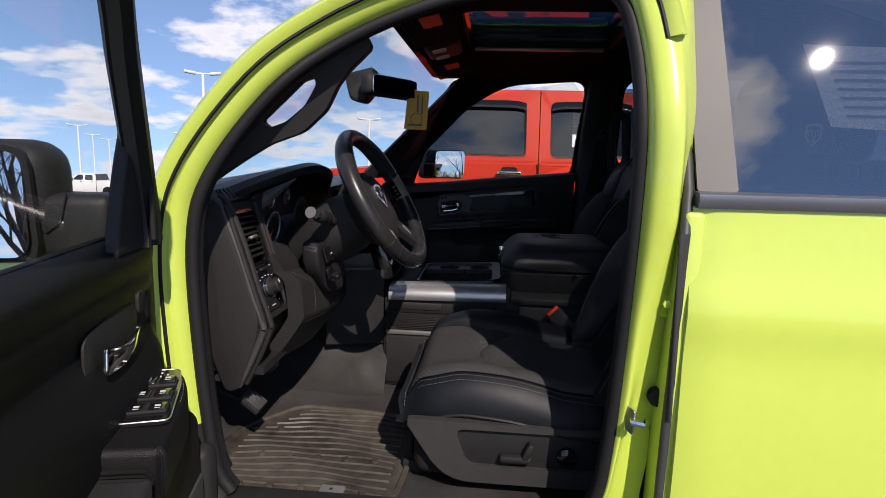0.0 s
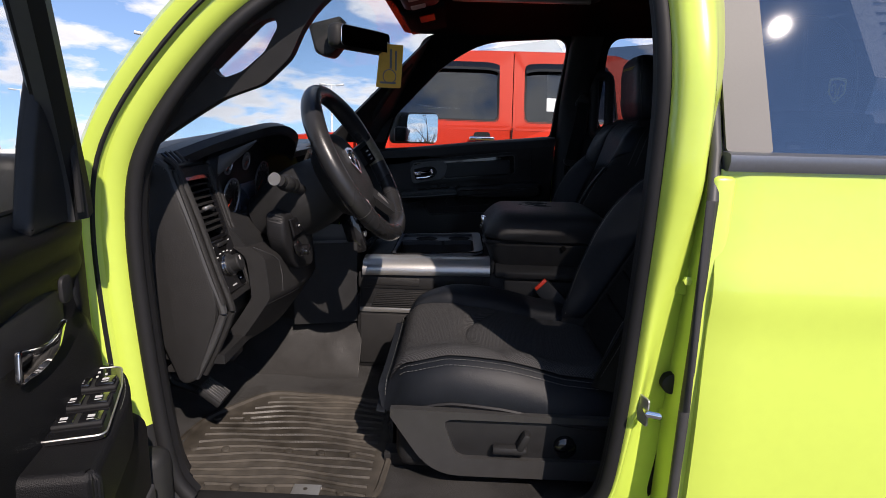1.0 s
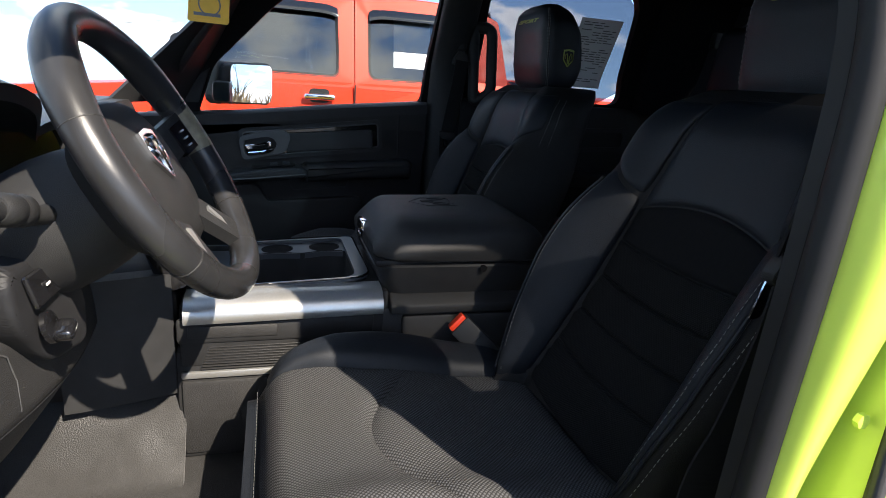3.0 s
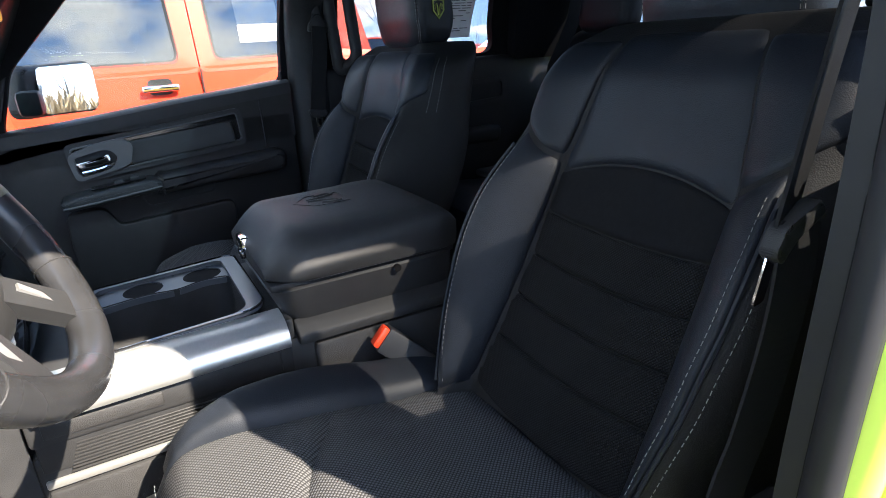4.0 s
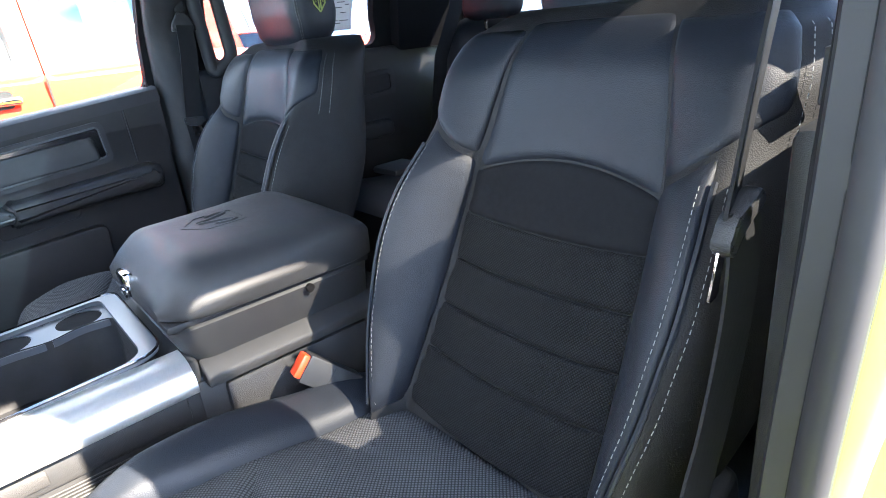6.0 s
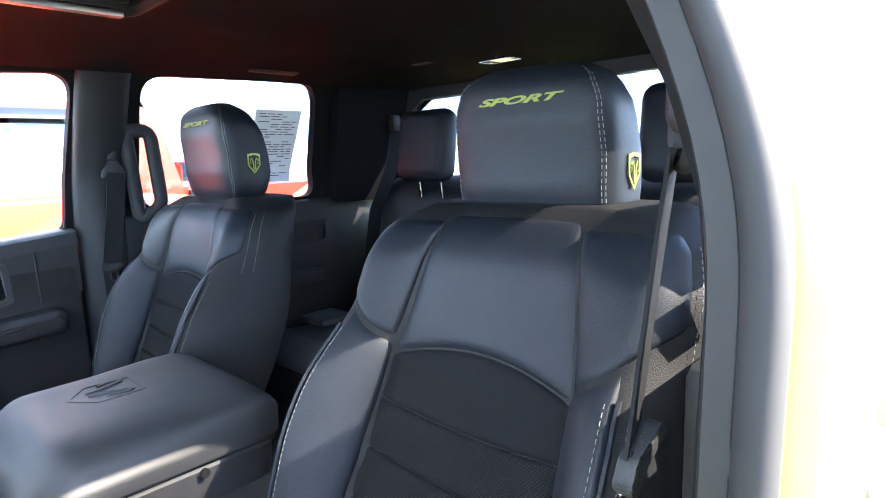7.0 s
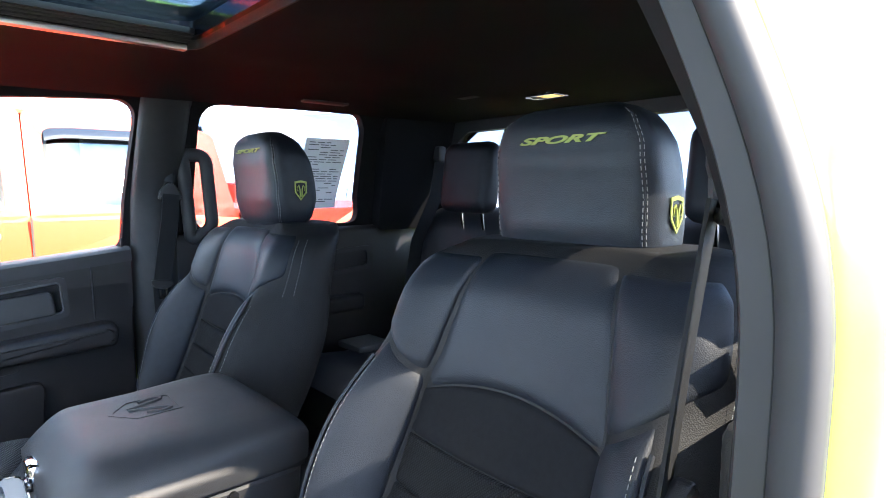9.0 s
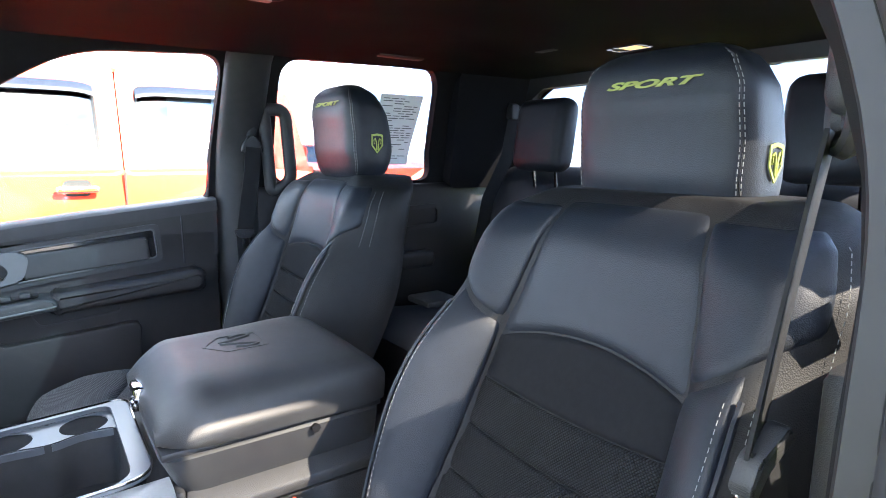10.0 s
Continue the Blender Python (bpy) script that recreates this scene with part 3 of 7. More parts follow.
g = part("sunroof_glass", prism([(p.x, p.y, 1.882) for p in HOLE], (0, 0, 1), 0.005), SUNGLASS, truck, "tinted sunroof glass")

# passenger side wall with its windows, and the rear wall
def side(pts, sgn=1, off=0.0):
    return [Vector((x, sgn * (yin(z) + off), z)) for x, z in pts]


def window_wall(outer, inner, r, sgn, name, label):
    o = around(rounded([(x, 0, z) for x, z in outer], 0.02), 160)
    i = around(rounded([(x, 0, z) for x, z in inner], r), 160)
    o = [Vector((p.x, sgn * yin(p.z), p.z)) for p in o]
    i = [Vector((p.x, sgn * yin(p.z), p.z)) for p in i]
    return part(name, ringwall(o, i, (0, sgn, 0), 0.034, 160), FRAMEBLACK, truck, label)


FW = [(0.315, 1.290), (0.370, 1.45), (0.575, 1.655), (0.74, 1.757), (1.100, 1.780), (1.072, 1.37)]
RW = [(1.276, 1.415), (1.262, 1.785), (1.83, 1.800), (1.885, 1.41)]
window_wall([(0.205, 1.255), (0.50, 1.765), (0.60, 1.80), (1.175, 1.82), (1.175, 1.345)], FW, [0.02, 0.03, 0.05, 0.12, 0.06, 0.03], 1, "window_frame", "black passenger window frame")
window_wall([(1.178, 1.362), (1.178, 1.825), (2.24, 1.825), (2.24, 1.362)], RW, [0.05, 0.07, 0.08, 0.05], 1, "window_frame", "black rear passenger window frame")


def pane(outline, r, sgn, name, mat, label, off=0.02, parent=None):
    o = around(rounded([(x, 0, z) for x, z in outline], r), 40)
    zs = np.linspace(min(p.z for p in o), max(p.z for p in o), 9)
    bm = bmesh.new()
    rows = []
    for z in zs:
        xs = sorted(x for x in cross_at(o, z))
        rows.append([Vector((x, sgn * (yin(z) + off), z)) for x in (xs[0], xs[-1])])
    a = [[bm.verts.new(p) for p in row] for row in rows]
    b = [[bm.verts.new(p + Vector((0, sgn * 0.004, 0))) for p in row] for row in rows]
    for j in range(len(a) - 1):
        bm.faces.new((a[j][0], a[j][1], a[j + 1][1], a[j + 1][0]))
        bm.faces.new((b[j][0], b[j][1], b[j + 1][1], b[j + 1][0]))
        bm.faces.new((a[j][0], a[j + 1][0], b[j + 1][0], b[j][0]))
        bm.faces.new((a[j][1], a[j + 1][1], b[j + 1][1], b[j][1]))
    return part(name, bm, mat, parent or truck, label)


def cross_at(o, z):
    out = []
    n = len(o)
    for i in range(n):
        a, b = o[i], o[(i + 1) % n]
        if (a.z - z) * (b.z - z) <= 0 and abs(a.z - b.z) > 1e-9:
            out.append(a.x + (b.x - a.x) * (z - a.z) / (b.z - a.z))
    return out or [o[0].x, o[0].x + 0.01]


wp = pane(FW, 0.03, 1, "window_pane", GLASS, "clear passenger window glass")
wp.visible_shadow = False
wq = pane(RW, 0.05, 1, "window_pane", PRIVACY, "rear passenger window glass")
REAR = [(2.235, -0.70, 1.455), (2.205, -0.66, 1.752), (2.205, 0.66, 1.752), (2.235, 0.70, 1.455)]
part("rear_wall", ringwall([(2.24, -0.88, 0.70), (2.20, -0.70, 1.81), (2.20, 0.70, 1.81), (2.24, 0.88, 0.70)], rounded(REAR, 0.05), (1, 0, 0), 0.05, 120), PLASTIC, truck, "black rear cab wall")
rg = part("rear_glass", prism(rounded([Vector(p) + Vector((0.025, 0, 0)) for p in REAR], 0.05), (1, 0, 0), 0.005), PRIVACY, truck, "rear window glass")
part("side_skin", sheet(lambda u, v: Vector((0.05 + 2.25 * u, 0.955 + 0.03 * math.sin(math.pi * v), 0.45 + 0.83 * v)), 4, 8, 0.02, (0, -1, 0)), GREEN, truck, "lime green passenger side body")

rp = part("rear_door_panel", rbox(1.20, 2.22, 0.845, 0.93, 0.72, 1.40, 0.02, 3), DOORBLACK, truck, "black rear passenger door panel")
part("armrest", rbox(1.42, 1.86, 0.785, 0.85, 1.090, 1.150, 0.018, 3), DOORBLACK, rp, "black rear door armrest")
part("insert", ringwall(rounded([(1.36, 0.846, 1.200), (1.92, 0.846, 1.235), (1.92, 0.846, 1.325), (1.36, 0.846, 1.300)], 0.02), rounded([(1.38, 0.846, 1.218), (1.90, 0.846, 1.250), (1.90, 0.846, 1.308), (1.38, 0.846, 1.284)], 0.014), (0, -1, 0), 0.010, 80), DASH, rp, "raised insert frame")
part("door_handle", tube([(1.46, 0.832, 1.245), (1.50, 0.824, 1.250), (1.545, 0.826, 1.254)], 0.007, 8), CHROME, rp, "chrome door handle")
part("quarter_trim", prism(rounded([(1.90, 0.70, 1.80), (2.22, 0.66, 1.80), (2.24, 0.80, 1.38), (1.95, 0.83, 1.38)], 0.03), (0, 1, 0), 0.05), HEADLINER, truck, "black rear pillar trim")
bt = part("b_pillar_cover", sheet(lambda u, v: Vector((1.105 + 0.13 * u - 0.012 * math.sin(math.pi * v), yin(0.72 + 1.08 * v) - 0.012 - 0.045 * math.sin(math.pi * u) ** 0.6 * (1.0 if v < 0.62 else 0.8), 0.72 + 1.08 * v)), 14, 30, 0.02, (0, 1, 0)), PLASTIC, truck, "black passenger B-pillar cover")

# closed rear door on the driver side
DOOR_IN = 0.026
rdoor = thing("rear_door", "closed lime green rear door with dark tinted window", "car door", (1.6, -0.95, 0.5))


def skin(u, v):
    z = 0.45 + 0.925 * v
    y = -0.968 - 0.030 * math.sin(math.pi * min(v * 1.02, 1)) - 0.010 * math.exp(-((z - 1.20) / 0.05) ** 2)
    y += 0.010 * math.exp(-u * 90)
    return Vector((1.038 + 0.94 * u, y, z))


part("door_skin", sheet(skin, 30, 40, 0.03, (0, 1, 0)), GREEN, rdoor, "lime green outer skin")
part("door_hem", rbox(1.023, 1.056, -0.974, -0.876, 0.46, 1.366, 0.008, 3), GREEN, rdoor, "lime green door edge")
part("belt_moulding", sweep([(1.040, -0.968, 1.386), (1.98, -0.968, 1.394)], [(-0.013, -0.006), (0.0, -0.012), (0.010, -0.010), (0.013, -0.004), (0.014, 0.02), (-0.012, 0.02)], (1.5, 0, 0)), SATIN, rdoor, "satin grey belt moulding")
OFF = 0.076


def pane_y(x, z):
    """Outer face of the rear door's glass, from the centre line."""
    return 0.952 - 0.338 * (z - 1.398) + 0.083 * (x - 1.10)


part("pillar_applique", prism(rounded([(1.044, 0, 1.40), (1.108, 0, 1.40), (1.082, 0, 1.79), (1.028, 0, 1.79)], 0.006), (0, -1, 0), 0.006), APPLIQUE, rdoor, "matt grey pillar applique")
ap = bpy.data.objects["pillar_applique"].data
for v in ap.vertices:
    v.co.y += -pane_y(v.co.x, v.co.z)
gl = pane([(1.080, 1.398), (1.056, 1.79), (1.80, 1.80), (1.90, 1.398)], 0.02, -1, "window_pane", REARTINT, "dark tinted rear window", OFF - 0.008, rdoor)
for v in gl.data.vertices:
    v.co.y = -pane_y(v.co.x, v.co.z) + (0.004 if v.co.y > -(yin(v.co.z) + OFF - 0.006) else 0.0)


def upper_hem(u, v):
    """Front edge of the window frame, from its outer face inwards."""
    z = 1.372 + 0.42 * v
    return Vector((1.030 - 0.03 * (z - 1.40) + 0.004 * math.sin(math.pi * u), -pane_y(1.03, z) + 0.006 + 0.008 * u, z))


part("frame_hem", sheet(upper_hem, 8, 20, 0.012, (1, 0, 0)), GREEN, rdoor, "lime green window frame edge")
part("edge_seal", tube([(1.024, -0.966, 0.6), (1.025, -0.970, 1.0), (1.025, -0.972, 1.33)] + [(1.031 - 0.03 * (z - 1.40), -pane_y(1.03, z) - 0.001, z) for z in np.linspace(1.40, 1.79, 9)], 0.0085, 10), SEALGREY, rdoor, "grey rubber edge seal")
part("inner_panel", rbox(1.08, 1.98, -0.88, -0.84, 0.72, 1.37, 0.015), PLASTIC, rdoor, "black inner door panel")
# opening's top steps down rearwards, shaped to keep sun off the seat shoulder
part("window_frame", ringwall(around(rounded([(1.06, -0.90, 1.40), (1.05, -0.755, 1.845), (2.0, -0.725, 1.855), (2.0, -0.86, 1.40)], 0.02), 80), around(rounded([(1.072, -0.90, 1.405), (1.066, -0.79, 1.748), (1.25, -0.79, 1.742), (1.40, -0.80, 1.690), (1.79, -0.79, 1.690), (1.87, -0.86, 1.405)], 0.02), 80), (0, -1, 0), 0.02, 80), PLASTIC, rdoor, "black window frame")
settle_parts(rdoor)
rdoor.location.y += DOOR_IN
settle_parts(truck)

# ---- seats ----
BACK_Z0, BACK_H = 0.925, 0.540
BACK_W = [(0.93, 0.235), (1.00, 0.258), (1.10, 0.284), (1.19, 0.295), (1.25, 0.290), (1.30, 0.276), (1.34, 0.271), (1.39, 0.274), (1.43, 0.258), (1.452, 0.232), (1.465, 0.195)]
SEAM_Y = [(0.93, 0.168), (1.10, 0.153), (1.28, 0.142), (1.39, 0.122), (1.465, 0.104)]
BOLSTER = [(0.93, 0.055), (1.05, 0.082), (1.16, 0.092), (1.23, 0.084), (1.285, 0.060), (1.32, 0.036), (1.38, 0.026), (1.465, 0.006)]
CREST = 0.77


def at_z(table, z):
    return float(np.interp(z, [a for a, _ in table], [b for _, b in table]))


def soft_z(table, z):
    """The table's value at z, with its corners rounded off."""
    return sum(at_z(table, z + d) * k for d, k in ((-0.02, 0.2), (-0.01, 0.2), (0, 0.2), (0.01, 0.2), (0.02, 0.2)))


def back_front(u, v):
    """Front face of the backrest; u from -1 (door side) to 1, v from the seat upwards."""
    z = BACK_Z0 + BACK_H * v
    a, w = abs(u), at_z(BACK_W, z) if v > 0.9 else soft_z(BACK_W, z)
    us = soft_z(SEAM_Y, z) / w
    bol = soft_z(BOLSTER, z)
    x = 0.990 + 0.240 * v + 0.02 * math.sin(math.pi * v)
    if a < us:
        x += 0.007 * (1 - (a / us) ** 2)
    elif a < CREST:
        x -= bol * math.sin(math.pi / 2 * (a - us) / (CREST - us)) ** 0.9
    else:
        f = (a - CREST) / (1 - CREST)
        x += -bol + (bol + 0.060) * f ** 1.7
    x += 0.034 * max(v - 0.86, 0) ** 2 / 0.0196
    return Vector((x, u * w, z))


def seat(name, label, at, mirror, head_at=(0.0, 0.0), upright=0.0):
    """A bucket seat; mirror turns it into its opposite hand, head_at moves its headrest forwards and up, upright sets the backrest steeper."""
    root = thing(name, label, "car seat", (0.85, 0, 0.70))
    flip = Matrix.Scale(-1, 4, (0, 1, 0))

    def sp(nm, bm, mat, parent, lab="", to=None):
        if to:
            bm.transform(to)
        if mirror:
            bm.transform(flip)
        return part(nm, bm, mat, parent, lab)
    lean = Matrix.Identity(4)
    lean[0][2], lean[0][3] = -upright, upright * 1.25
    BY = lean @ Matrix.Translation((0, 0.0 if mirror else -0.0265, 0))
    HY = Matrix.Translation((head_at[0], 0.010 if mirror else -0.007, head_at[1]))
    # backrest shell
    rings = []
    for k in range(31):
        v = k / 30
        ring = [back_front(u, v) + Vector((0.004, 0, 0)) for u in np.linspace(-1, 1, 61)]
        e = back_front(1, v)
        mid_x = back_front(0, v).x
        deep = mid_x + 0.180 * (1 - 0.20 * v) - e.x
        for j in range(1, 20):
            a = math.pi * j / 20
            c = math.cos(a)
            ring.append(Vector((e.x + 0.004 + deep * math.sin(a) ** 0.55, (abs(c) ** 0.45) * (1 if c > 0 else -1) * e.y * (1.0 - 0.03 * math.sin(a)), e.z)))
        rings.append(ring)
    top = Vector((back_front(0, 1).x + 0.06, 0, BACK_Z0 + BACK_H))
    for f, dz in ((0.10, 0.003), (0.35, 0.004), (0.7, 0.003)):
        rings.append([p.lerp(Vector((top.x, top.y, p.z)), f) + Vector((0, 0, dz)) for p in rings[30]])
    back = sp("backrest", loft(rings), SIDELEATHER, root, "matt black backrest sides and shell", BY)

    def panel(v0, v1, ul, uh, mat, nm, lab, puff=0.004, sink=0.006, n=14):
        def f(a, b):
            t = 0.5 * (v0(0.5 * (ul(0.5) + uh(0.5))) + v1(0.5 * (ul(0.5) + uh(0.5))))
            u = ul(t) + (uh(t) - ul(t)) * a
            for _ in range(3):
                v = v0(u) + (v1(u) - v0(u)) * b
                u = ul(v) + (uh(v) - ul(v)) * a
            p, q, r = back_front(u, v), back_front(u + 0.004, v), back_front(u, v + 0.004)
            nrm = (r - p).cross(q - p).normalized()
            if nrm.x > 0:
                nrm.negate()
            h = (1 - abs(2 * a - 1) ** 18) * (1 - abs(2 * b - 1) ** 18)
            return p + nrm * (h * (puff + sink) - sink)
        es = [0, 0.015, 0.04, 0.08] + [0.08 + 0.84 * k / n for k in range(1, n)] + [0.92, 0.96, 0.985, 1]
        bm = bmesh.new()
        gr = [[bm.verts.new(f(a, b)) for b in es] for a in es]
        for i in range(len(es) - 1):
            for j in range(len(es) - 1):
                bm.faces.new((gr[i][j], gr[i + 1][j], gr[i + 1][j + 1], gr[i][j + 1]))
        return sp(nm, bm, mat, back, lab, BY)

    def us(v):
        z = BACK_Z0 + BACK_H * v
        return soft_z(SEAM_Y, z) / (at_z(BACK_W, z) if v > 0.9 else soft_z(BACK_W, z))

    def vz(z):
        return (z - BACK_Z0) / BACK_H

    def arch(u):
        return vz(1.288 - 0.024 * (u / 0.5) ** 2)

    def bow(z):
        return lambda u: vz(z - 0.010 + 0.010 * (u / 0.5) ** 2)

    def neg(f):
        return lambda v: -f(v)
    # centre panels between the bolsters, quilted across
    cuts = [bow(0.935), bow(1.018), bow(1.082), bow(1.144), bow(1.206)]
    for a, b in zip(cuts, cuts[1:]):
        panel(a, b, neg(us), us, SHADEDMESH, "mesh_panel", "black woven mesh panel", 0.004, 0.005, 12)
    panel(cuts[-1], arch, neg(us), us, SUEDE, "upper_panel", "black suede insert", 0.003, 0.006)
    panel(arch, lambda u: 0.985, neg(us), us, LEATHER, "shoulder_panel", "black leather upper backrest", 0.002, 0.007)

    def notch(u):
        return vz(1.282 + 0.62 * (abs(u) - 0.5) * 0.285)
    for s in (-1, 1):
        lo, hi = (us, lambda v: CREST) if s > 0 else (lambda v: -CREST, neg(us))
        panel(lambda u: 0.02, notch, lo, hi, LEATHER, "bolster", "black leather side bolster", 0.004, 0.007)
        hi2, lo2 = ((lambda v: 0.92), us) if s > 0 else (neg(us), (lambda v: -0.92))
        panel(notch, lambda u: 0.972, lo2, hi2, LEATHER, "shoulder_bolster", "black leather shoulder bolster", 0.002, 0.007)
        # outer edge of the bolster: piping and a double row of stitches
        vs = np.linspace(0.05, 0.70, 40)
        sp("bolster_piping", tube([back_front(s * (CREST + 0.012), v) + Vector((-0.002, 0, 0)) for v in vs], 0.0030, 6), LEATHER, back, "black piping", BY)
        for du, mat in ((-0.035, STITCH), (0.045, STITCH)):
            sp("stitching", dashes([back_front(s * (CREST + du), v) + Vector((-0.0062 if du < 0 else -0.001, s * 0.001, 0)) for v in vs], 0.0050, 0.0035, 0.0009), mat, back, "pale stitching", BY)
        vs = np.linspace(0.72, 0.95, 16)
        for du in (0.0, 0.035):
            sp("stitching", dashes([back_front(s * (0.93 + du), v) + Vector((-0.003, s * 0.002, 0)) for v in vs], 0.0050, 0.0035, 0.0009), STITCH, back, "pale stitching", BY)
    # recline lever and lower cover on the door side
    sp("hinge_cover", rbox(0.985, 1.135, -0.288, -0.262, 0.865, 0.985, 0.012, 3, Matrix.Rotation(radians(-18), 4, "Y")), PLASTIC, root, "black plastic seat hinge cover", Matrix.Translation((0, -0.01, 0)))
    # headrest
    def head_w(f):
        return float(np.interp(f, [0, 0.06, 0.2, 0.5, 0.8, 0.94, 1], [0.103, 0.121, 0.130, 0.132, 0.127, 0.113, 0.090]))
    def head_x(f):
        return 1.356 - 0.020 * (f - 0.5) - 0.05 * (f - 0.45) ** 2
    def head_d(f):
        return float(np.interp(f, [0, 0.08, 0.3, 0.7, 0.92, 1], [0.040, 0.056, 0.068, 0.064, 0.047, 0.026]))
    def head_pt(f, a, grow=0.0):
        c, s_ = math.cos(a), math.sin(a)
        return Vector((head_x(f) + (abs(c) ** 0.55) * (1 if c > 0 else -1) * (head_d(f) + grow), (abs(s_) ** 0.42) * (1 if s_ > 0 else -1) * (head_w(f) + grow), 1.420 + 0.226 * f))
    hr = [[head_pt(k / 20, 2 * math.pi * j / 56) for j in range(56)] for k in range(21)]
    hr.insert(0, [p.lerp(Vector((1.352, 0, 1.414)), 0.4) + Vector((0, 0, -0.004)) for p in hr[0]])
    hr.append([p.lerp(Vector((1.342, 0, 1.650)), 0.22) + Vector((0, 0, 0.005)) for p in hr[-1]])
    hr.append([p.lerp(Vector((1.342, 0, 1.652)), 0.45) + Vector((0, 0, 0.002)) for p in hr[-1]])
    head = sp("headrest", loft(hr), LEATHER, root, "black leather headrest with lime embroidery", HY)
    m = frame_m((head_x(0.80) - head_d(0.80) - 0.0012 + head_at[0], -0.010 if mirror else -0.007, 1.606 + head_at[1]), (0, -1, 0), (0.10, 0, 1))
    letters("embroidery", "SPORT", 0.0235, m @ Matrix.Diagonal((1.80, 0.56, 1, 1)), LIMETHREAD, head, 0.0006, 0.42, "lime green embroidered lettering", 0.0009)
    for s in (-1, 1):
        for off in (0.0, 0.10):
            st = [head_pt(f, math.pi + s * (-0.88 - off), 0.0006) for f in np.linspace(0.05, 0.97, 26)]
            sp("stitching", dashes(st, 0.0055, 0.0030, 0.0011), STITCH, head, "pale double stitching", HY)
        sp("headrest_seam", tube([head_pt(f, math.pi + s * -0.93, 0.0002) for f in np.linspace(0.03, 0.98, 24)], 0.0014, 5), RUBBER, head, "", HY)
        sh = [(-0.016, 0.022), (0.0, 0.025), (0.016, 0.022), (0.016, -0.004), (0.0, -0.024), (-0.016, -0.004)]
        c = Vector((1.362, s * 0.1325, 1.508))
        so = [c + Vector((x, 0, y)) for x, y in sh]
        si = [c + Vector((x * 0.80, 0, y * 0.80)) for x, y in sh]
        sp("emblem_patch", ringwall(so, si, (0, s, 0), 0.0016, 40), LIMETHREAD, head, "lime green embroidered shield", HY)
        for q in (-1, 1):
            sp("emblem_mark", tube([c + Vector((x, s * 0.0018, y)) for x, y in ((q * 0.002, -0.015), (q * 0.003, 0.004), (q * 0.006, 0.013), (q * 0.010, 0.009), (q * 0.009, -0.001))], 0.0015, 5), LIMETHREAD, head, "", HY)
    for s in (-0.05, 0.05):
        sp("headrest_post", tube([(1.335, s, 1.38), (1.345, s, 1.48)], 0.007, 8), CHROME, head, "", HY)
        sp("post_collar", lathe([(0.017, 0), (0.017, 0.010), (0.010, 0.014), (0.0005, 0.014)], 16, Matrix.Translation((1.322, s, 1.455))), PLASTIC, head, "", HY)
    # cushion
    CY = Matrix.Translation((0, 0.035, 0))

    def seat_top(u, v):
        """u across, v from the front edge to the back."""
        x = 0.525 + 0.50 * v
        z = 0.945 - 0.012 * v + 0.02 * math.sin(math.pi * min(v * 1.4, 1)) - 0.045 * max(0.09 - v, 0) ** 2 / 0.0081
        bol = 0.034 * (1 / (1 + math.exp(-(abs(u) - 0.66) * 18))) * float(np.interp(v, [0, 0.25, 0.5, 1], [0.1, 0.8, 0.75, 0.30]))
        edge = 0.10 * max(abs(u) - 0.82, 0) ** 2 / 0.0324
        w = float(np.interp(v, [0, 0.12, 0.4, 1], [0.225, 0.25, 0.262, 0.262]))
        return Vector((x, u * w, z + bol - edge * 0.55 - 0.008 * (1 - u * u)))
    rings = []
    for k in range(17):
        v = k / 16
        lo_z = 0.845
        ring = [seat_top(u, v) - Vector((0, 0, 0.012)) for u in np.linspace(-1, 1, 21)]
        e0, e1 = ring[0], ring[-1]
        ring += [Vector((e1.x, e1.y + 0.006, 0.5 * (e1.z + lo_z))), Vector((e1.x, e1.y, lo_z)), Vector((e0.x, e0.y, lo_z)), Vector((e0.x, e0.y - 0.006, 0.5 * (e0.z + lo_z)))]
        rings.append(ring)
    fr = [Vector((p.x - 0.018 * (1 if 0.84 < p.z < 0.92 else 0.3), p.y * 0.985, p.z * 0.97 + 0.026)) for p in rings[0]]
    cush = sp("cushion", loft([fr] + rings), LEATHER, root, "black leather seat cushion", CY)

    def cpanel(u0, u1, v0, v1, mat, nm, lab, puff):
        def f(a, b):
            v = v0(a) + (v1(a) - v0(a)) * b
            u = u0(v) + (u1(v) - u0(v)) * a
            h = (1 - abs(2 * a - 1) ** 8) * (1 - abs(2 * b - 1) ** 8)
            return seat_top(u, v) + Vector((0, 0, h * (puff + 0.008) - 0.010))
        es = [0, 0.02, 0.05, 0.1] + [0.1 + 0.8 * k / 16 for k in range(1, 16)] + [0.9, 0.95, 0.98, 1]
        bm = bmesh.new()
        gr = [[bm.verts.new(f(a, b)) for b in es] for a in es]
        for i in range(len(es) - 1):
            for j in range(len(es) - 1):
                bm.faces.new((gr[i][j], gr[i + 1][j], gr[i + 1][j + 1], gr[i][j + 1]))
        return sp(nm, bm, mat, cush, lab, CY)

    def mid(s):
        """Seam between the mesh and its bolster: the door side one stays narrow, the inner one widens to the rear."""
        if s < 0:
            return lambda v: -0.875
        return lambda v: 0.74 - 0.13 * min(v / 0.35, 1) - 0.06 * v

    def fold(a):
        """The curved seam across the middle of the cushion."""
        return 0.50 - 0.17 * math.sin(math.pi * a) ** 1.3
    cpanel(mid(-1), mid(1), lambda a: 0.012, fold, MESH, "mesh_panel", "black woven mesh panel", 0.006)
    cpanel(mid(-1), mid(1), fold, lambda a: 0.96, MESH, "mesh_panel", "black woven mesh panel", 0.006)
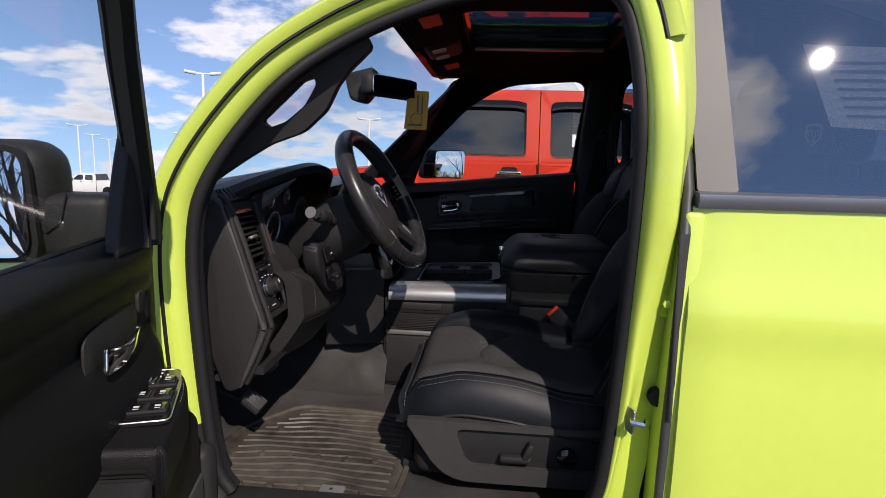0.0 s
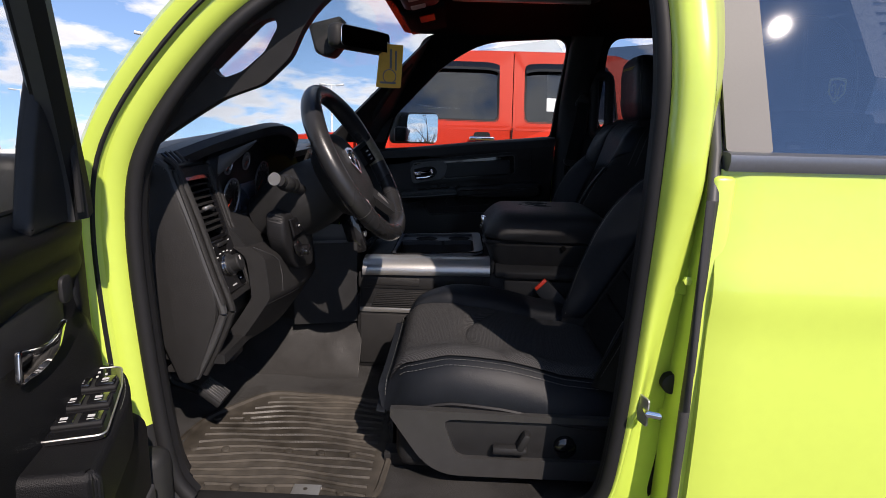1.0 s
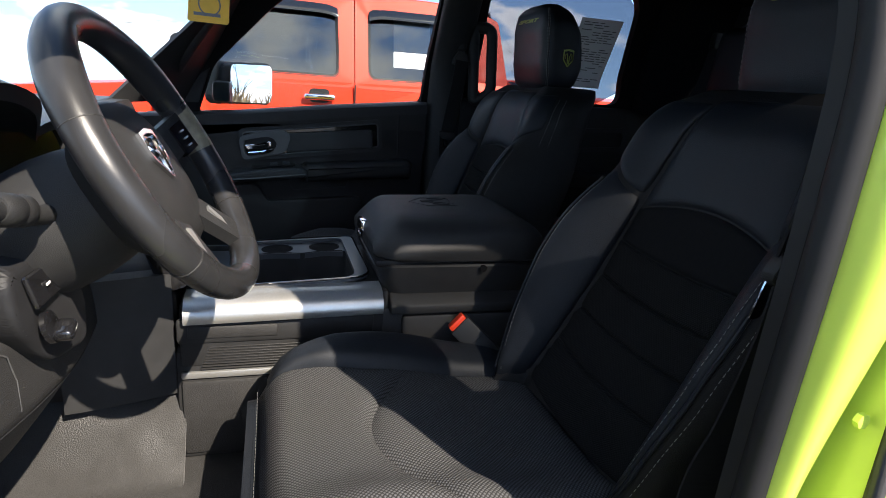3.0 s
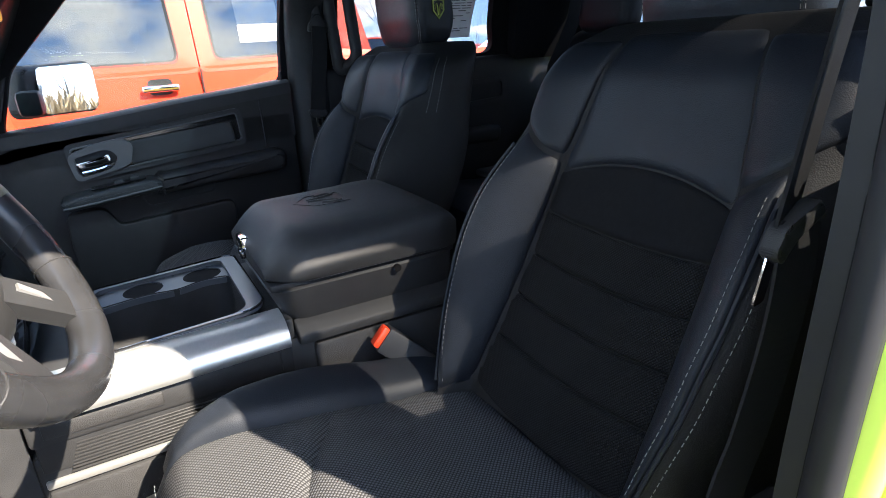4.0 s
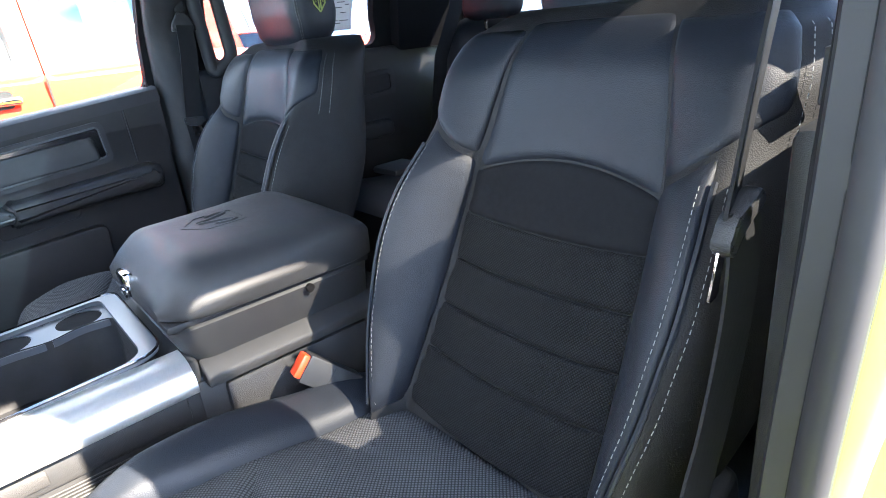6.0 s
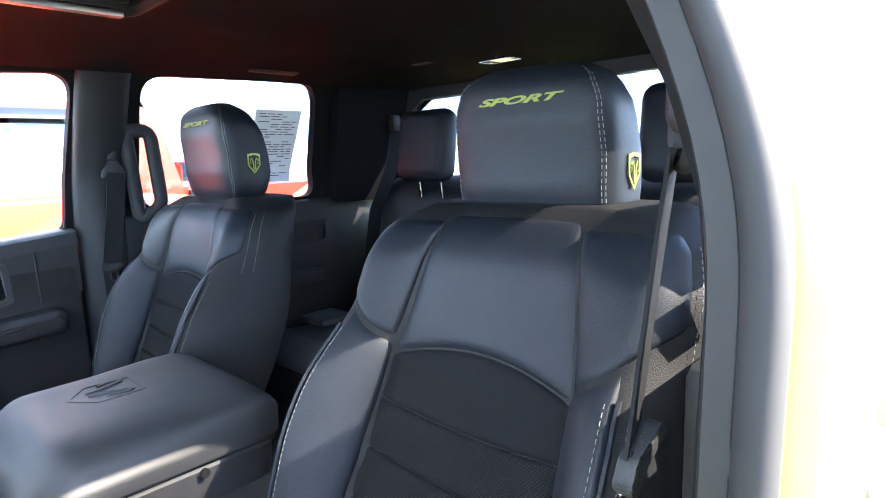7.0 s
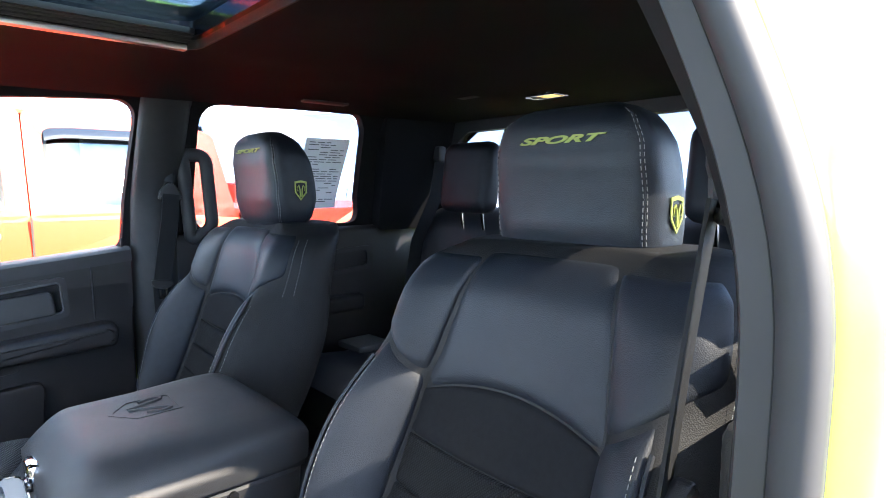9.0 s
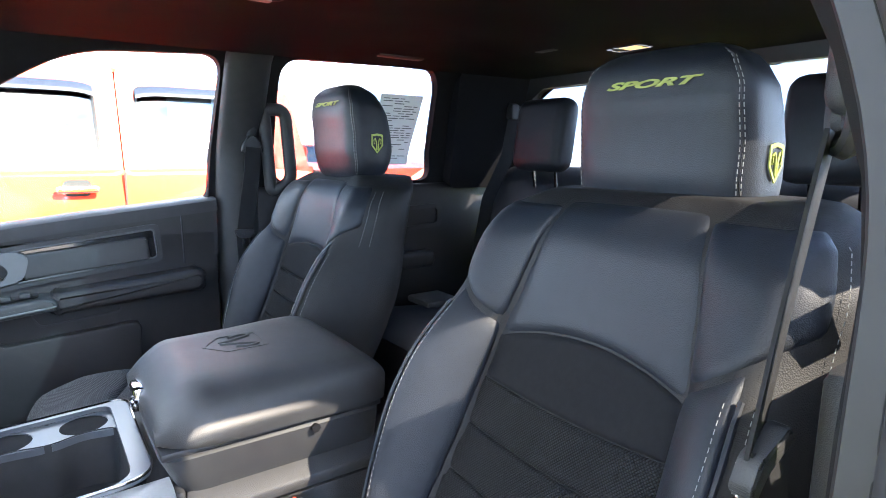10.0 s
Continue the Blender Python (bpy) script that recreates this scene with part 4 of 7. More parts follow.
    cpanel(mid(1), lambda v: 0.97, lambda a: 0.03, lambda a: 0.97, LEATHER, "cushion_bolster", "black leather cushion bolster", 0.012)
    st = [seat_top(u, 0.004) + Vector((-0.003, 0, -0.006)) for u in np.linspace(-0.95, 0.95, 40)]
    sp("stitching", dashes(st, 0.006, 0.003, 0.0008), STITCH, cush, "pale stitching", CY)
    for uu, lift in ((-0.900, -0.0095), (-0.930, -0.0095), (0.92, 0.004)):
        st = [seat_top(uu, v) + Vector((0, -0.002, lift)) for v in np.linspace(0.06, 0.95, 40)]
        sp("stitching", dashes(st, 0.006, 0.003, 0.0008), STITCH, cush, "pale stitching", CY)
    sp("cushion_piping", tube([seat_top(-1.0, v) + Vector((0, -0.006, -0.050)) for v in np.linspace(0.02, 0.98, 20)], 0.004, 6), RUBBER, cush, "black lower piping", CY)
    # base with the power switch panel
    base = sp("seat_base", rbox(0.55, 1.10, -0.255, 0.245, 0.725, 0.875, 0.03, 3), PLASTIC, root, "black plastic seat base", CY)
    oy = -0.262
    sp("side_shield", ringwall(rounded([(0.530, oy, 0.876), (1.15, oy, 0.868), (1.15, oy, 0.735), (0.625, oy, 0.735)], [0.02, 0.02, 0.02, 0.06]), rounded([(0.645, oy, 0.858), (1.10, oy, 0.858), (1.10, oy, 0.775), (0.675, oy, 0.775)], 0.02), (0, -1, 0), 0.018, 80), SHIELD, base, "dark grey plastic side shield", CY)
    sp("switch_panel", rbox(0.64, 1.11, oy - 0.006, oy, 0.765, 0.862, 0.004), PLASTIC, base, "", CY)
    sp("seat_switch", rbox(0.745, 0.815, oy - 0.028, oy - 0.006, 0.790, 0.806, 0.006), PLASTIC, base, "power seat switch", CY)
    sp("seat_switch", rbox(0.798, 0.814, oy - 0.03, oy - 0.006, 0.797, 0.838, 0.006, 2, Matrix.Rotation(radians(25), 4, "Y")), PLASTIC, base, "power seat switch", CY)
    sp("lumbar_switch", lathe([(0.022, 0), (0.022, 0.012), (0.016, 0.016), (0.0005, 0.016)], 16, frame_m((0.89, oy - 0.006, 0.805), (1, 0, 0), (0, 0, 1))), GLOSSBLACK, base, "round lumbar switch", CY)
    sp("seat_rail", rbox(0.52, 1.12, -0.20, -0.16, 0.70, 0.73, 0.004), PLASTIC, root, "", CY)
    sp("seat_rail", rbox(0.52, 1.12, 0.16, 0.20, 0.70, 0.73, 0.004), PLASTIC, root, "", CY)
    settle_parts(root)
    root.location = at
    return root


SEAT_Y = -0.50
dseat = seat("bucket_seat", "black leather and mesh driver seat with lime stitched headrest", (0.85, SEAT_Y, 0.70), False)
pseat = seat("bucket_seat", "black leather and mesh front passenger seat beside the console", (0.895, 0.44, 0.690), True, (-0.067, 0.038), 0.10)
# woven label in the outer seam of the driver's backrest
lab = part("airbag_label", rbox(1.196, 1.224, -0.302, -0.296, 1.365, 1.415, 0.001, 1), RUBBER, dseat, "black woven airbag label")
for k in range(3):
    part("label_print", rbox(1.202, 1.218, -0.3035, -0.302, 1.372 + 0.014 * k, 1.381 + 0.014 * k, 0), INK, lab)
lab.matrix_parent_inverse = Matrix.Translation((0.85, 0, 0.70)).inverted()


# ---- rear bench ----
bench = thing("rear_bench", "black rear bench seat with three headrests", "car seat", (1.8, 0, 0.7))
part("bench_base", rbox(1.52, 2.02, -0.72, 0.72, 0.70, 0.93, 0.02), PLASTIC, bench)


def bench_top(u, v):
    y = -0.72 + 1.44 * u
    w = abs((u * 3) % 1 - 0.5) * 2
    return Vector((1.47 + 0.50 * v, y, 1.015 - 0.05 * v - 0.02 * w ** 6 - 0.06 * max(0.12 - v, 0) / 0.12))


part("bench_cushion", sheet(bench_top, 48, 12, 0.12, (0, 0, -1)), LEATHER, bench, "black leather bench cushion")


def bench_back(u, v):
    y = -0.72 + 1.44 * u
    w = abs((u * 3) % 1 - 0.5) * 2
    return Vector((1.95 + 0.13 * v + 0.02 * w ** 6 + 0.05 * max(v - 0.9, 0) / 0.1, y, 0.95 + 0.52 * v - 0.02 * w ** 6 * v))


part("bench_backrest", sheet(bench_back, 48, 14, 0.10, (1, 0, 0)), LEATHER, bench, "black leather bench backrest")
for yy in (-0.450, 0.424):
    rb = rbox(2.00, 2.09, yy - 0.116, yy + 0.116, 1.455, 1.695, 0.04, 4, Matrix.Rotation(radians(8), 4, "Y"))
    part("bench_headrest", rb, LEATHER, bench, "black leather rear headrest")
    for d in (-0.05, 0.05):
        part("headrest_post", tube([(2.06, yy + d, 1.40), (2.05, yy + d, 1.48)], 0.007, 8), CHROME, bench)
part("belt_cover", rbox(1.70, 1.84, 0.60, 0.74, 0.985, 1.012, 0.012, 2), SHIELD, bench, "grey folded cover on the seat edge")
settle_parts(bench)

# ---- centre console ----
cons = thing("center_console", "black centre console with silver side trim and padded armrest lid", "console", (0.7, 0, 0.7))
part("console_side", rbox(0.375, 0.765, -0.163, 0.176, 0.70, 0.932, 0.012), PLASTIC, cons, "black console side panel")
part("console_front", sheet(lambda u, v: Vector((0.20 + 0.175 * math.sin(math.pi * u / 2) ** 0.8 - 0.0 * v, -0.20 + 0.05 * math.sin(math.pi * u / 2), 0.84 + 0.24 * v)), 14, 6, 0.04, (0, 1, 0)), PLASTIC, cons, "black console front")
part("stack_panel", rbox(0.10, 0.372, -0.155, 0.155, 0.80, 1.085, 0.06, 6), RUBBER, cons)


def tunnel(u, v):
    """Carpeted hump: rises out of the floor in a soft curve, higher towards the front."""
    a = abs(2 * v - 1)
    h = 0.5 + 0.5 * math.cos(math.pi * min(max((a - 0.42) / 0.52, 0), 1))
    return Vector((-0.12 + 0.51 * u, -0.275 + 0.55 * v, 0.696 + (0.195 - 0.05 * u) * h + 0.004 * math.sin(9 * u + 5 * v)))


part("tunnel_carpet", sheet(tunnel, 16, 40, 0.012, (0, 0, -1)), CARPET, cons, "dark grey carpeted tunnel")
part("climate_panel", rbox(0.33, 0.385, -0.150, 0.150, 1.04, 1.20, 0.015, 2, Matrix.Rotation(radians(-18), 4, "Y")), GLOSSBLACK, cons, "glossy black climate control panel")
for k in range(3):
    part("climate_button", rbox(0.392, 0.398, -0.135, -0.120, 1.07 + 0.025 * k, 1.085 + 0.025 * k, 0.002), WHITEPRINT, cons)
for k in range(9):
    part("console_rib", rbox(0.42 + 0.002 * k, 0.72, -0.1675, -0.160, 0.894 + 0.0055 * k, 0.8965 + 0.0055 * k, 0.0008, 1), DASHGREY, cons)
part("lower_strip", rbox(0.385, 0.74, -0.1685, -0.158, 0.876, 0.890, 0.003), SILVER, cons, "thin silver lower trim strip")
part("kick_panel", rbox(0.385, 0.74, -0.170, -0.158, 0.715, 0.872, 0.006), DASHGREY, cons, "dark grey console kick panel")
part("side_ledge", rbox(0.38, 0.745, -0.171, -0.155, 0.948, 0.998, 0.008), PLASTIC, cons)
part("side_insert", rbox(0.40, 0.56, -0.174, -0.165, 0.960, 0.985, 0.004), DASHGREY, cons)


def armrest_bin():
    """Bin under the lid, drawn in a little towards its foot."""
    rings = []
    for f, w, x0 in ((0.0, 0.155, 0.770), (0.25, 0.160, 0.762), (0.7, 0.166, 0.750), (0.94, 0.168, 0.744), (1.0, 0.164, 0.748)):
        z = 1.030 + 0.064 * f
        rings.append([Vector(p) for p in rounded([(x0, -w, z), (1.09, -w, z), (1.09, w, z), (x0, w, z)], 0.035, 5)])
    return loft(rings)


part("armrest_bin", armrest_bin(), DASH, cons, "black armrest bin")
part("bin_pedestal", rbox(0.755, 1.10, -0.166, 0.166, 0.70, 1.006, 0.012), PLASTIC, cons, "black console pedestal")
part("pedestal_ledge", prism([(0.775, -0.150, 1.034), (0.775, -0.182, 1.014), (0.775, -0.182, 0.996), (0.775, -0.150, 0.996)], (1, 0, 0), 0.315, 0.004, 2), DASHGREY, cons, "dark grey ledge under the armrest")
part("pedestal_panel", rbox(0.800, 1.06, -0.176, -0.16, 0.74, 0.990, 0.010), DASHGREY, cons)


def lid():
    """Padded lid: a domed top over a chamfered skirt, the crease between them falling towards the front."""
    rings = []
    for k in range(33):
        f = k / 32
        x = 0.742 + 0.352 * f
        r0 = (1 - min(f / 0.20, 1)) ** 2
        r1 = max(f - 0.86, 0) / 0.14
        top = 1.184 - 0.052 * r0 - 0.022 * r1 * r1
        w = 0.178 - 0.034 * r0 - 0.012 * r1 * r1
        low = 1.100 + 0.006 * r0
        crease = min(1.116 + 0.20 * (x - 0.80), 1.158) - 0.010 * r0
        crease = max(min(crease, top - 0.014), low + 0.010)
        half = [(w - 0.012, low), (w - 0.004, low + 0.004), (w - 0.001, low + 0.5 * (crease - low)), (w, crease), (w - 0.006, crease + 0.42 * (top - crease)), (w - 0.020, crease + 0.70 * (top - crease)), (w - 0.048, crease + 0.90 * (top - crease)), (0.5 * w, top - 0.0015), (0.2 * w, top)]
        rings.append([Vector((x, y, z)) for y, z in half] + [Vector((x, -y, z)) for y, z in reversed(half)])
    return loft(rings)


ld = part("armrest_lid", lid(), DASH, cons, "padded black armrest lid with embossed shield")
part("lid_gap", rbox(0.745, 1.088, -0.163, 0.163, 1.092, 1.104, 0.003), RUBBER, cons)
lx, ly, lz = 0.905, 0.025, 1.183
ob_out = rounded([(lx - x * 0.9, ly + y * 1.0, lz - 0.001) for x, y in [(-0.050, 0.042), (0.03, 0.045), (0.068, 0.0), (0.03, -0.045), (-0.050, -0.042)]], 0.006, 3)
ob_in = [Vector((lx + (p.x - lx) * 0.88, ly + (p.y - ly) * 0.88, p.z)) for p in ob_out]
part("emblem_ring", ringwall(ob_out, ob_in, (0, 0, 1), 0.003, 60), DASH, ld, "embossed shield outline")
for s in (-1, 1):
    part("emblem_horn", tube(spline([(lx - 0.030, ly + s * 0.004, lz + 0.001), (lx + 0.0, ly + s * 0.012, lz + 0.001), (lx + 0.028, ly + s * 0.026, lz + 0.001), (lx + 0.012, ly + s * 0.034, lz + 0.001), (lx - 0.008, ly + s * 0.026, lz + 0.001)], 12), 0.0035, 6), DASH, ld)
part("lid_latch", rbox(0.735, 0.752, -0.006, 0.046, 1.118, 1.146, 0.006), CHROME, ld, "chrome lid latch")
part("latch_button", rbox(0.733, 0.745, 0.004, 0.036, 1.104, 1.118, 0.003), GLOSSBLACK, ld)
part("bin_notch", lathe([(0.007, 0), (0.007, 0.005), (0.0005, 0.005)], 16, frame_m((0.965, -0.171, 1.088), (1, 0, 0), (0, 0, 1))), GLOSSBLACK, cons, "round bin catch")


def side_rail():
    """Silver rail along the console's shoulder, its top reaching in to the tray."""
    rings = []
    for f in np.linspace(0, 1, 10):
        x = 0.395 + 0.365 * f
        rings.append([Vector((x, -a, b - 0.008 * (1 - f))) for a, b in ((0.117, 1.000), (0.182, 1.000), (0.186, 1.010), (0.181, 1.026), (0.166, 1.040), (0.150, 1.045), (0.117, 1.046))])
    return loft(rings)


part("side_rail", side_rail(), SILVER, cons, "brushed silver side trim")
part("front_wall", rbox(0.385, 0.474, -0.160, 0.180, 0.90, 1.028, 0.012), PLASTIC, cons)
part("near_wall", rbox(0.385, 0.765, -0.166, -0.118, 0.90, 1.000, 0.006), PLASTIC, cons)
part("back_wall", rbox(0.730, 0.775, -0.160, 0.180, 0.90, 1.040, 0.008), PLASTIC, cons)
# deep tray, with two cup holders in a deck along its far side
RIM = rounded([(0.470, -0.117, 1.034), (0.744, -0.117, 1.048), (0.744, 0.200, 1.048), (0.470, 0.200, 1.034)], [0.02, 0.045, 0.030, 0.02])
RIM_IN = rounded([(0.480, -0.110, 1.034), (0.716, -0.110, 1.046), (0.716, 0.188, 1.046), (0.480, 0.188, 1.034)], [0.02, 0.040, 0.024, 0.02])
part("tray_rim", ringwall(RIM, RIM_IN, (0, 0, 1), 0.008, 120), DARKSATIN, cons, "dark satin tray rim")
part("rim_edge", tube([p + Vector((0, 0, 0.008)) for p in RIM] + [RIM[0] + Vector((0, 0, 0.008))], 0.0022, 6, False), GLOSSBLACK, cons, "gloss black tray edge")
WELL = rounded([(0.478, -0.112, 1.036), (0.718, -0.112, 1.046), (0.718, 0.106, 1.046), (0.664, 0.114, 1.044), (0.621, 0.098, 1.042), (0.570, 0.114, 1.040), (0.478, 0.106, 1.036)], [0.02, 0.040, 0.022, 0.02, 0.02, 0.02, 0.02])
part("tray_well", loft([WELL, [p + Vector((0, 0, -0.05)) for p in WELL], [Vector((0.6 + (p.x - 0.6) * 0.95, p.y * 0.95, 0.945)) for p in WELL]], caps=False), PLASTIC, cons, "deep black tray")
part("tray_floor", rbox(0.478, 0.730, -0.150, 0.190, 0.930, 0.948, 0.004), RUBBER, cons, "dark tray mat")


def cup_cell(x0, x1, cx, r, near):
    """Piece of the deck with one round hole."""
    def lift(x, y):
        return Vector((x, y, 1.034 + 0.042 * (x - 0.478)))
    outer = [lift(x1, 0.190), lift(x0, 0.190)] + [lift(x0 + (x1 - x0) * k / 12, 0.100 + near * math.sin(math.pi * k / 12) ** 2) for k in range(13)]
    c = Vector((cx, 0.149, 0))
    ring = [lift(c.x + r * math.cos(a), c.y + r * math.sin(a)) for a in np.linspace(0, 2 * math.pi, 49)[:-1]]
    edge = around(outer, 240)

    def turn(p):
        return math.atan2(p.y - c.y, p.x - c.x)
    far = [min(edge, key=lambda q: abs(math.remainder(turn(q) - turn(p), 2 * math.pi))) for p in ring]
    drop = Vector((0, 0, -0.012))
    bm = loft([[p + drop for p in far], far, ring, [p + drop for p in ring]], caps=False)
    return bm


for x0, x1, xx in ((0.478, 0.621, 0.562), (0.621, 0.718, 0.672)):
    part("tray_deck", cup_cell(x0, x1, xx, 0.0365, 0.010), DARKSATIN, cons, "dark grey cup holder deck")
    part("cup_well", lathe([(0.0368, 0.0), (0.0368, -0.006), (0.033, -0.055), (0.029, -0.057), (0.0005, -0.057)], 28, Matrix.Translation((xx, 0.149, 1.033 + 0.042 * (xx - 0.478)))), FRAMEBLACK, cons, "round cup holder well")
part("far_side", rbox(0.40, 0.745, 0.188, 0.196, 0.90, 1.036, 0.004), PLASTIC, cons)
settle_parts(cons)
bk = thing("buckle", "black seat belt buckle with red release button", "seat belt buckle", (0.941, -0.222, 0.9))
BA, BB = Vector((0.901, -0.222, 0.993)), Vector((0.964, -0.244, 0.934))
bm_ = frame_m(BA, BB - BA, (0, 1, 0))
for nm, x0, x1, hw, hh, mat, lab in (("buckle_body", 0.004, 0.100, 0.0180, 0.0230, PLASTIC, "black plastic buckle"), ("release_button", -0.006, 0.007, 0.0140, 0.0190, REDPLASTIC, "red release button"), ("buckle_collar", 0.046, 0.052, 0.0186, 0.0236, RUBBER, "")):
    k = rbox(x0, x1, -hw, hw, -hh, hh, 0.003, 2)
    k.transform(bm_)
    part(nm, k, mat, bk, lab)
part("buckle_strap", ribbon([bm_ @ Vector((0.075, 0, 0)), bm_ @ Vector((0.12, 0, 0)), bm_ @ Vector((0.16, 0, -0.02))], 0.030, 0.006, (0, 1, 0)), BELT, bk)
settle_parts(bk)

# ---- dashboard ----
dash = thing("dashboard", "black grained dashboard with gauges and vents", "dashboard", (0.0, 0, 0.9))


HOOD = [(-0.735, 0.085, 1.335), (-0.66, 0.102, 1.353), (-0.55, 0.160, 1.391), (-0.42, 0.238, 1.424), (-0.30, 0.250, 1.402), (-0.20, 0.215, 1.352), (0.0, 0.170, 1.345), (0.735, 0.120, 1.340)]
HOOD_C = spline(HOOD, 141)


def dash_top(u, v):
    y = -0.735 + 1.47 * u
    c = [(h[0], h[1], h[2]) for h in HOOD_C]
    ys_ = [h[0] for h in c]
    fx, fz = float(np.interp(y, ys_, [h[1] for h in c])), float(np.interp(y, ys_, [h[2] for h in c]))
    back_x = -0.235
    x = fx + (back_x - fx) * v
    z = fz + (1.318 - fz) * v ** 0.75 + 0.008 * math.sin(math.pi * v)
    if v < 0.05:
        z -= 0.016 * (1 - v / 0.05) ** 2
    return Vector((x, y, z))


part("dash_pad", sheet(dash_top, 60, 24, 0.022, (-0.4, 0, -1)), DASHPAD, dash, "black stitched dash pad")
part("stitching", dashes([dash_top(0.03 + 0.30 * k / 40, 0.16) + Vector((0, 0, 0.0015)) for k in range(41)], 0.006, 0.004, 0.001), STITCH, dash, "grey stitching")
part("dash_body", rbox(-0.20, 0.06, -0.70, 0.74, 0.94, 1.335, 0.02, 3), PLASTIC, dash)
# passenger half of the dash
part("glovebox", sheet(lambda u, v: Vector((0.15 + 0.05 * math.sin(math.pi * v) - 0.06 * max(v - 0.5, 0), 0.16 + 0.56 * u, 1.335 - 0.40 * v)), 10, 12, 0.05, (-1, 0, 0)), PLASTIC, dash, "black glovebox side of the dash")
# end cap with its ribbed edge
cap = rounded([(0.083, -0.690, 1.338), (0.118, -0.690, 1.334), (0.206, -0.690, 1.06), (0.150, -0.690, 0.905), (0.118, -0.690, 0.895), (0.060, -0.690, 1.05)], [0.02, 0.02, 0.05, 0.03, 0.02, 0.2])
part("end_cap", prism(cap, (0, -1, 0), 0.032, 0.006), DASHGREY, dash, "dark grey dash end cap")
edge = spline([(0.095, -0.712, 1.342), (0.118, -0.712, 1.32), (0.152, -0.712, 1.23), (0.182, -0.712, 1.13), (0.206, -0.712, 1.058), (0.203, -0.712, 1.035), (0.178, -0.712, 0.975), (0.145, -0.712, 0.910)], 40)
part("cap_rib", tube(edge, 0.008, 8), SEALGREY, dash, "grey ribbed edge")
part("cap_rib", tube([p + Vector((0.012, 0.014, 0.002)) for p in edge], 0.007, 8), DASHGREY, dash)
part("cap_rib", tube([p + Vector((0.002, -0.002, 0)) + Vector((-0.015, 0, -0.004)) for p in edge], 0.004, 8), DASHGREY, dash)


# driver's outer face: vent and light switches
def face(a, b, out=0.0):
    """A point of the outer face: a across from the door (0 to 1), b down from the top (0 to 1), out towards the seat."""
    z = 1.318 - 0.255 * b
    return Vector((0.120 + 0.078 * b + 0.004 * a + out, -0.712 + 0.148 * a, z + 0.30 * out))


def face_box(a0, a1, b0, b1, d0, d1, r=0.002):
    pts = [face(a0, b0, d0), face(a1, b0, d0), face(a1, b1, d0), face(a0, b1, d0)]
    return prism(pts, (1, 0, 0.35), (d1 - d0) * 1.06, r, 1)


part("vent_surround", ringwall(rounded([face(-0.02, -0.02), face(1.02, -0.02), face(1.02, 1.02), face(-0.02, 1.02)], 0.01), rounded([face(0.11, 0.05), face(0.87, 0.05), face(0.87, 0.975), face(0.11, 0.975)], 0.006), (0.94, 0, 0.33), 0.012, 100), DASHGREY, dash, "dark grey bezel")
for a in (-0.01, 0.93, 1.03):
    part("bezel_rib", tube([face(a, b / 16, 0.011) for b in range(17)], 0.0055, 8), DASHGREY, dash, "raised bezel rib")
part("vent_insert", ringwall(rounded([face(0.105, 0.045, 0.002), face(0.875, 0.045, 0.002), face(0.875, 0.545, 0.002), face(0.105, 0.545, 0.002)], 0.004), rounded([face(0.145, 0.075, 0.002), face(0.835, 0.075, 0.002), face(0.835, 0.52, 0.002), face(0.145, 0.52, 0.002)], 0.004), (0.94, 0, 0.33), 0.008, 60), GLOSSBLACK, dash, "gloss black vent frame")
vent = part("air_vent", face_box(0.12, 0.86, 0.06, 0.53, -0.045, -0.035), PLASTIC, dash, "slatted air vent")
for k in range(8):
    b = 0.10 + 0.050 * k
    part("vent_slat", prism([face(0.14, b, -0.020), face(0.84, b, -0.020), face(0.84, b + 0.022, 0.004), face(0.14, b + 0.022, 0.004)], (0, 0, 1), 0.0035), DASHGREY, vent)
for k in range(3):
    part("vent_vane", prism([face(0.33 + 0.16 * k, 0.07, -0.034), face(0.35 + 0.16 * k, 0.07, -0.034), face(0.35 + 0.16 * k, 0.51, -0.034), face(0.33 + 0.16 * k, 0.51, -0.034)], (1, 0, 0.3), 0.012), PLASTIC, vent)
part("vent_tab", face_box(0.40, 0.62, 0.285, 0.315, 0.004, 0.016, 0.003), SILVER, vent, "bright vent tab")
panel = part("light_switch_panel", face_box(0.115, 0.865, 0.55, 0.970, -0.006, 0.011, 0.003), GLOSSBLACK, dash, "glossy black light switch panel")
km = frame_m(face(0.52, 0.765, 0.011), (0, 1, 0), (-0.35, 0, 0.94))
part("light_knob", lathe([(0.0215, 0.0), (0.0215, 0.008), (0.0185, 0.010), (0.018, 0.024), (0.015, 0.027), (0.0005, 0.027)], 28, km), PLASTIC, panel, "round headlamp knob")
part("knob_ring", lathe([(0.0222, 0.0005), (0.0240, 0.0005), (0.0240, 0.004), (0.0222, 0.004)], 32, km), CHROME, panel, "chrome ring")
part("knob_mark", rbox(-0.002, 0.002, 0.004, 0.013, 0.0265, 0.0280, 0.0), WHITEPRINT, panel).data.transform(km)
for a, b, w in ((0.20, 0.70, 0.05), (0.26, 0.668, 0.05), (0.36, 0.650, 0.05), (0.47, 0.645, 0.05), (0.58, 0.650, 0.05), (0.69, 0.665, 0.05), (0.24, 0.905, 0.04), (0.42, 0.915, 0.20), (0.70, 0.895, 0.04), (0.22, 0.588, 0.06), (0.72, 0.575, 0.06)):
    part("switch_print", face_box(a, a + 0.6 * w, b, b + 0.009, 0.0112, 0.0124, 0), WHITEPRINT, panel)
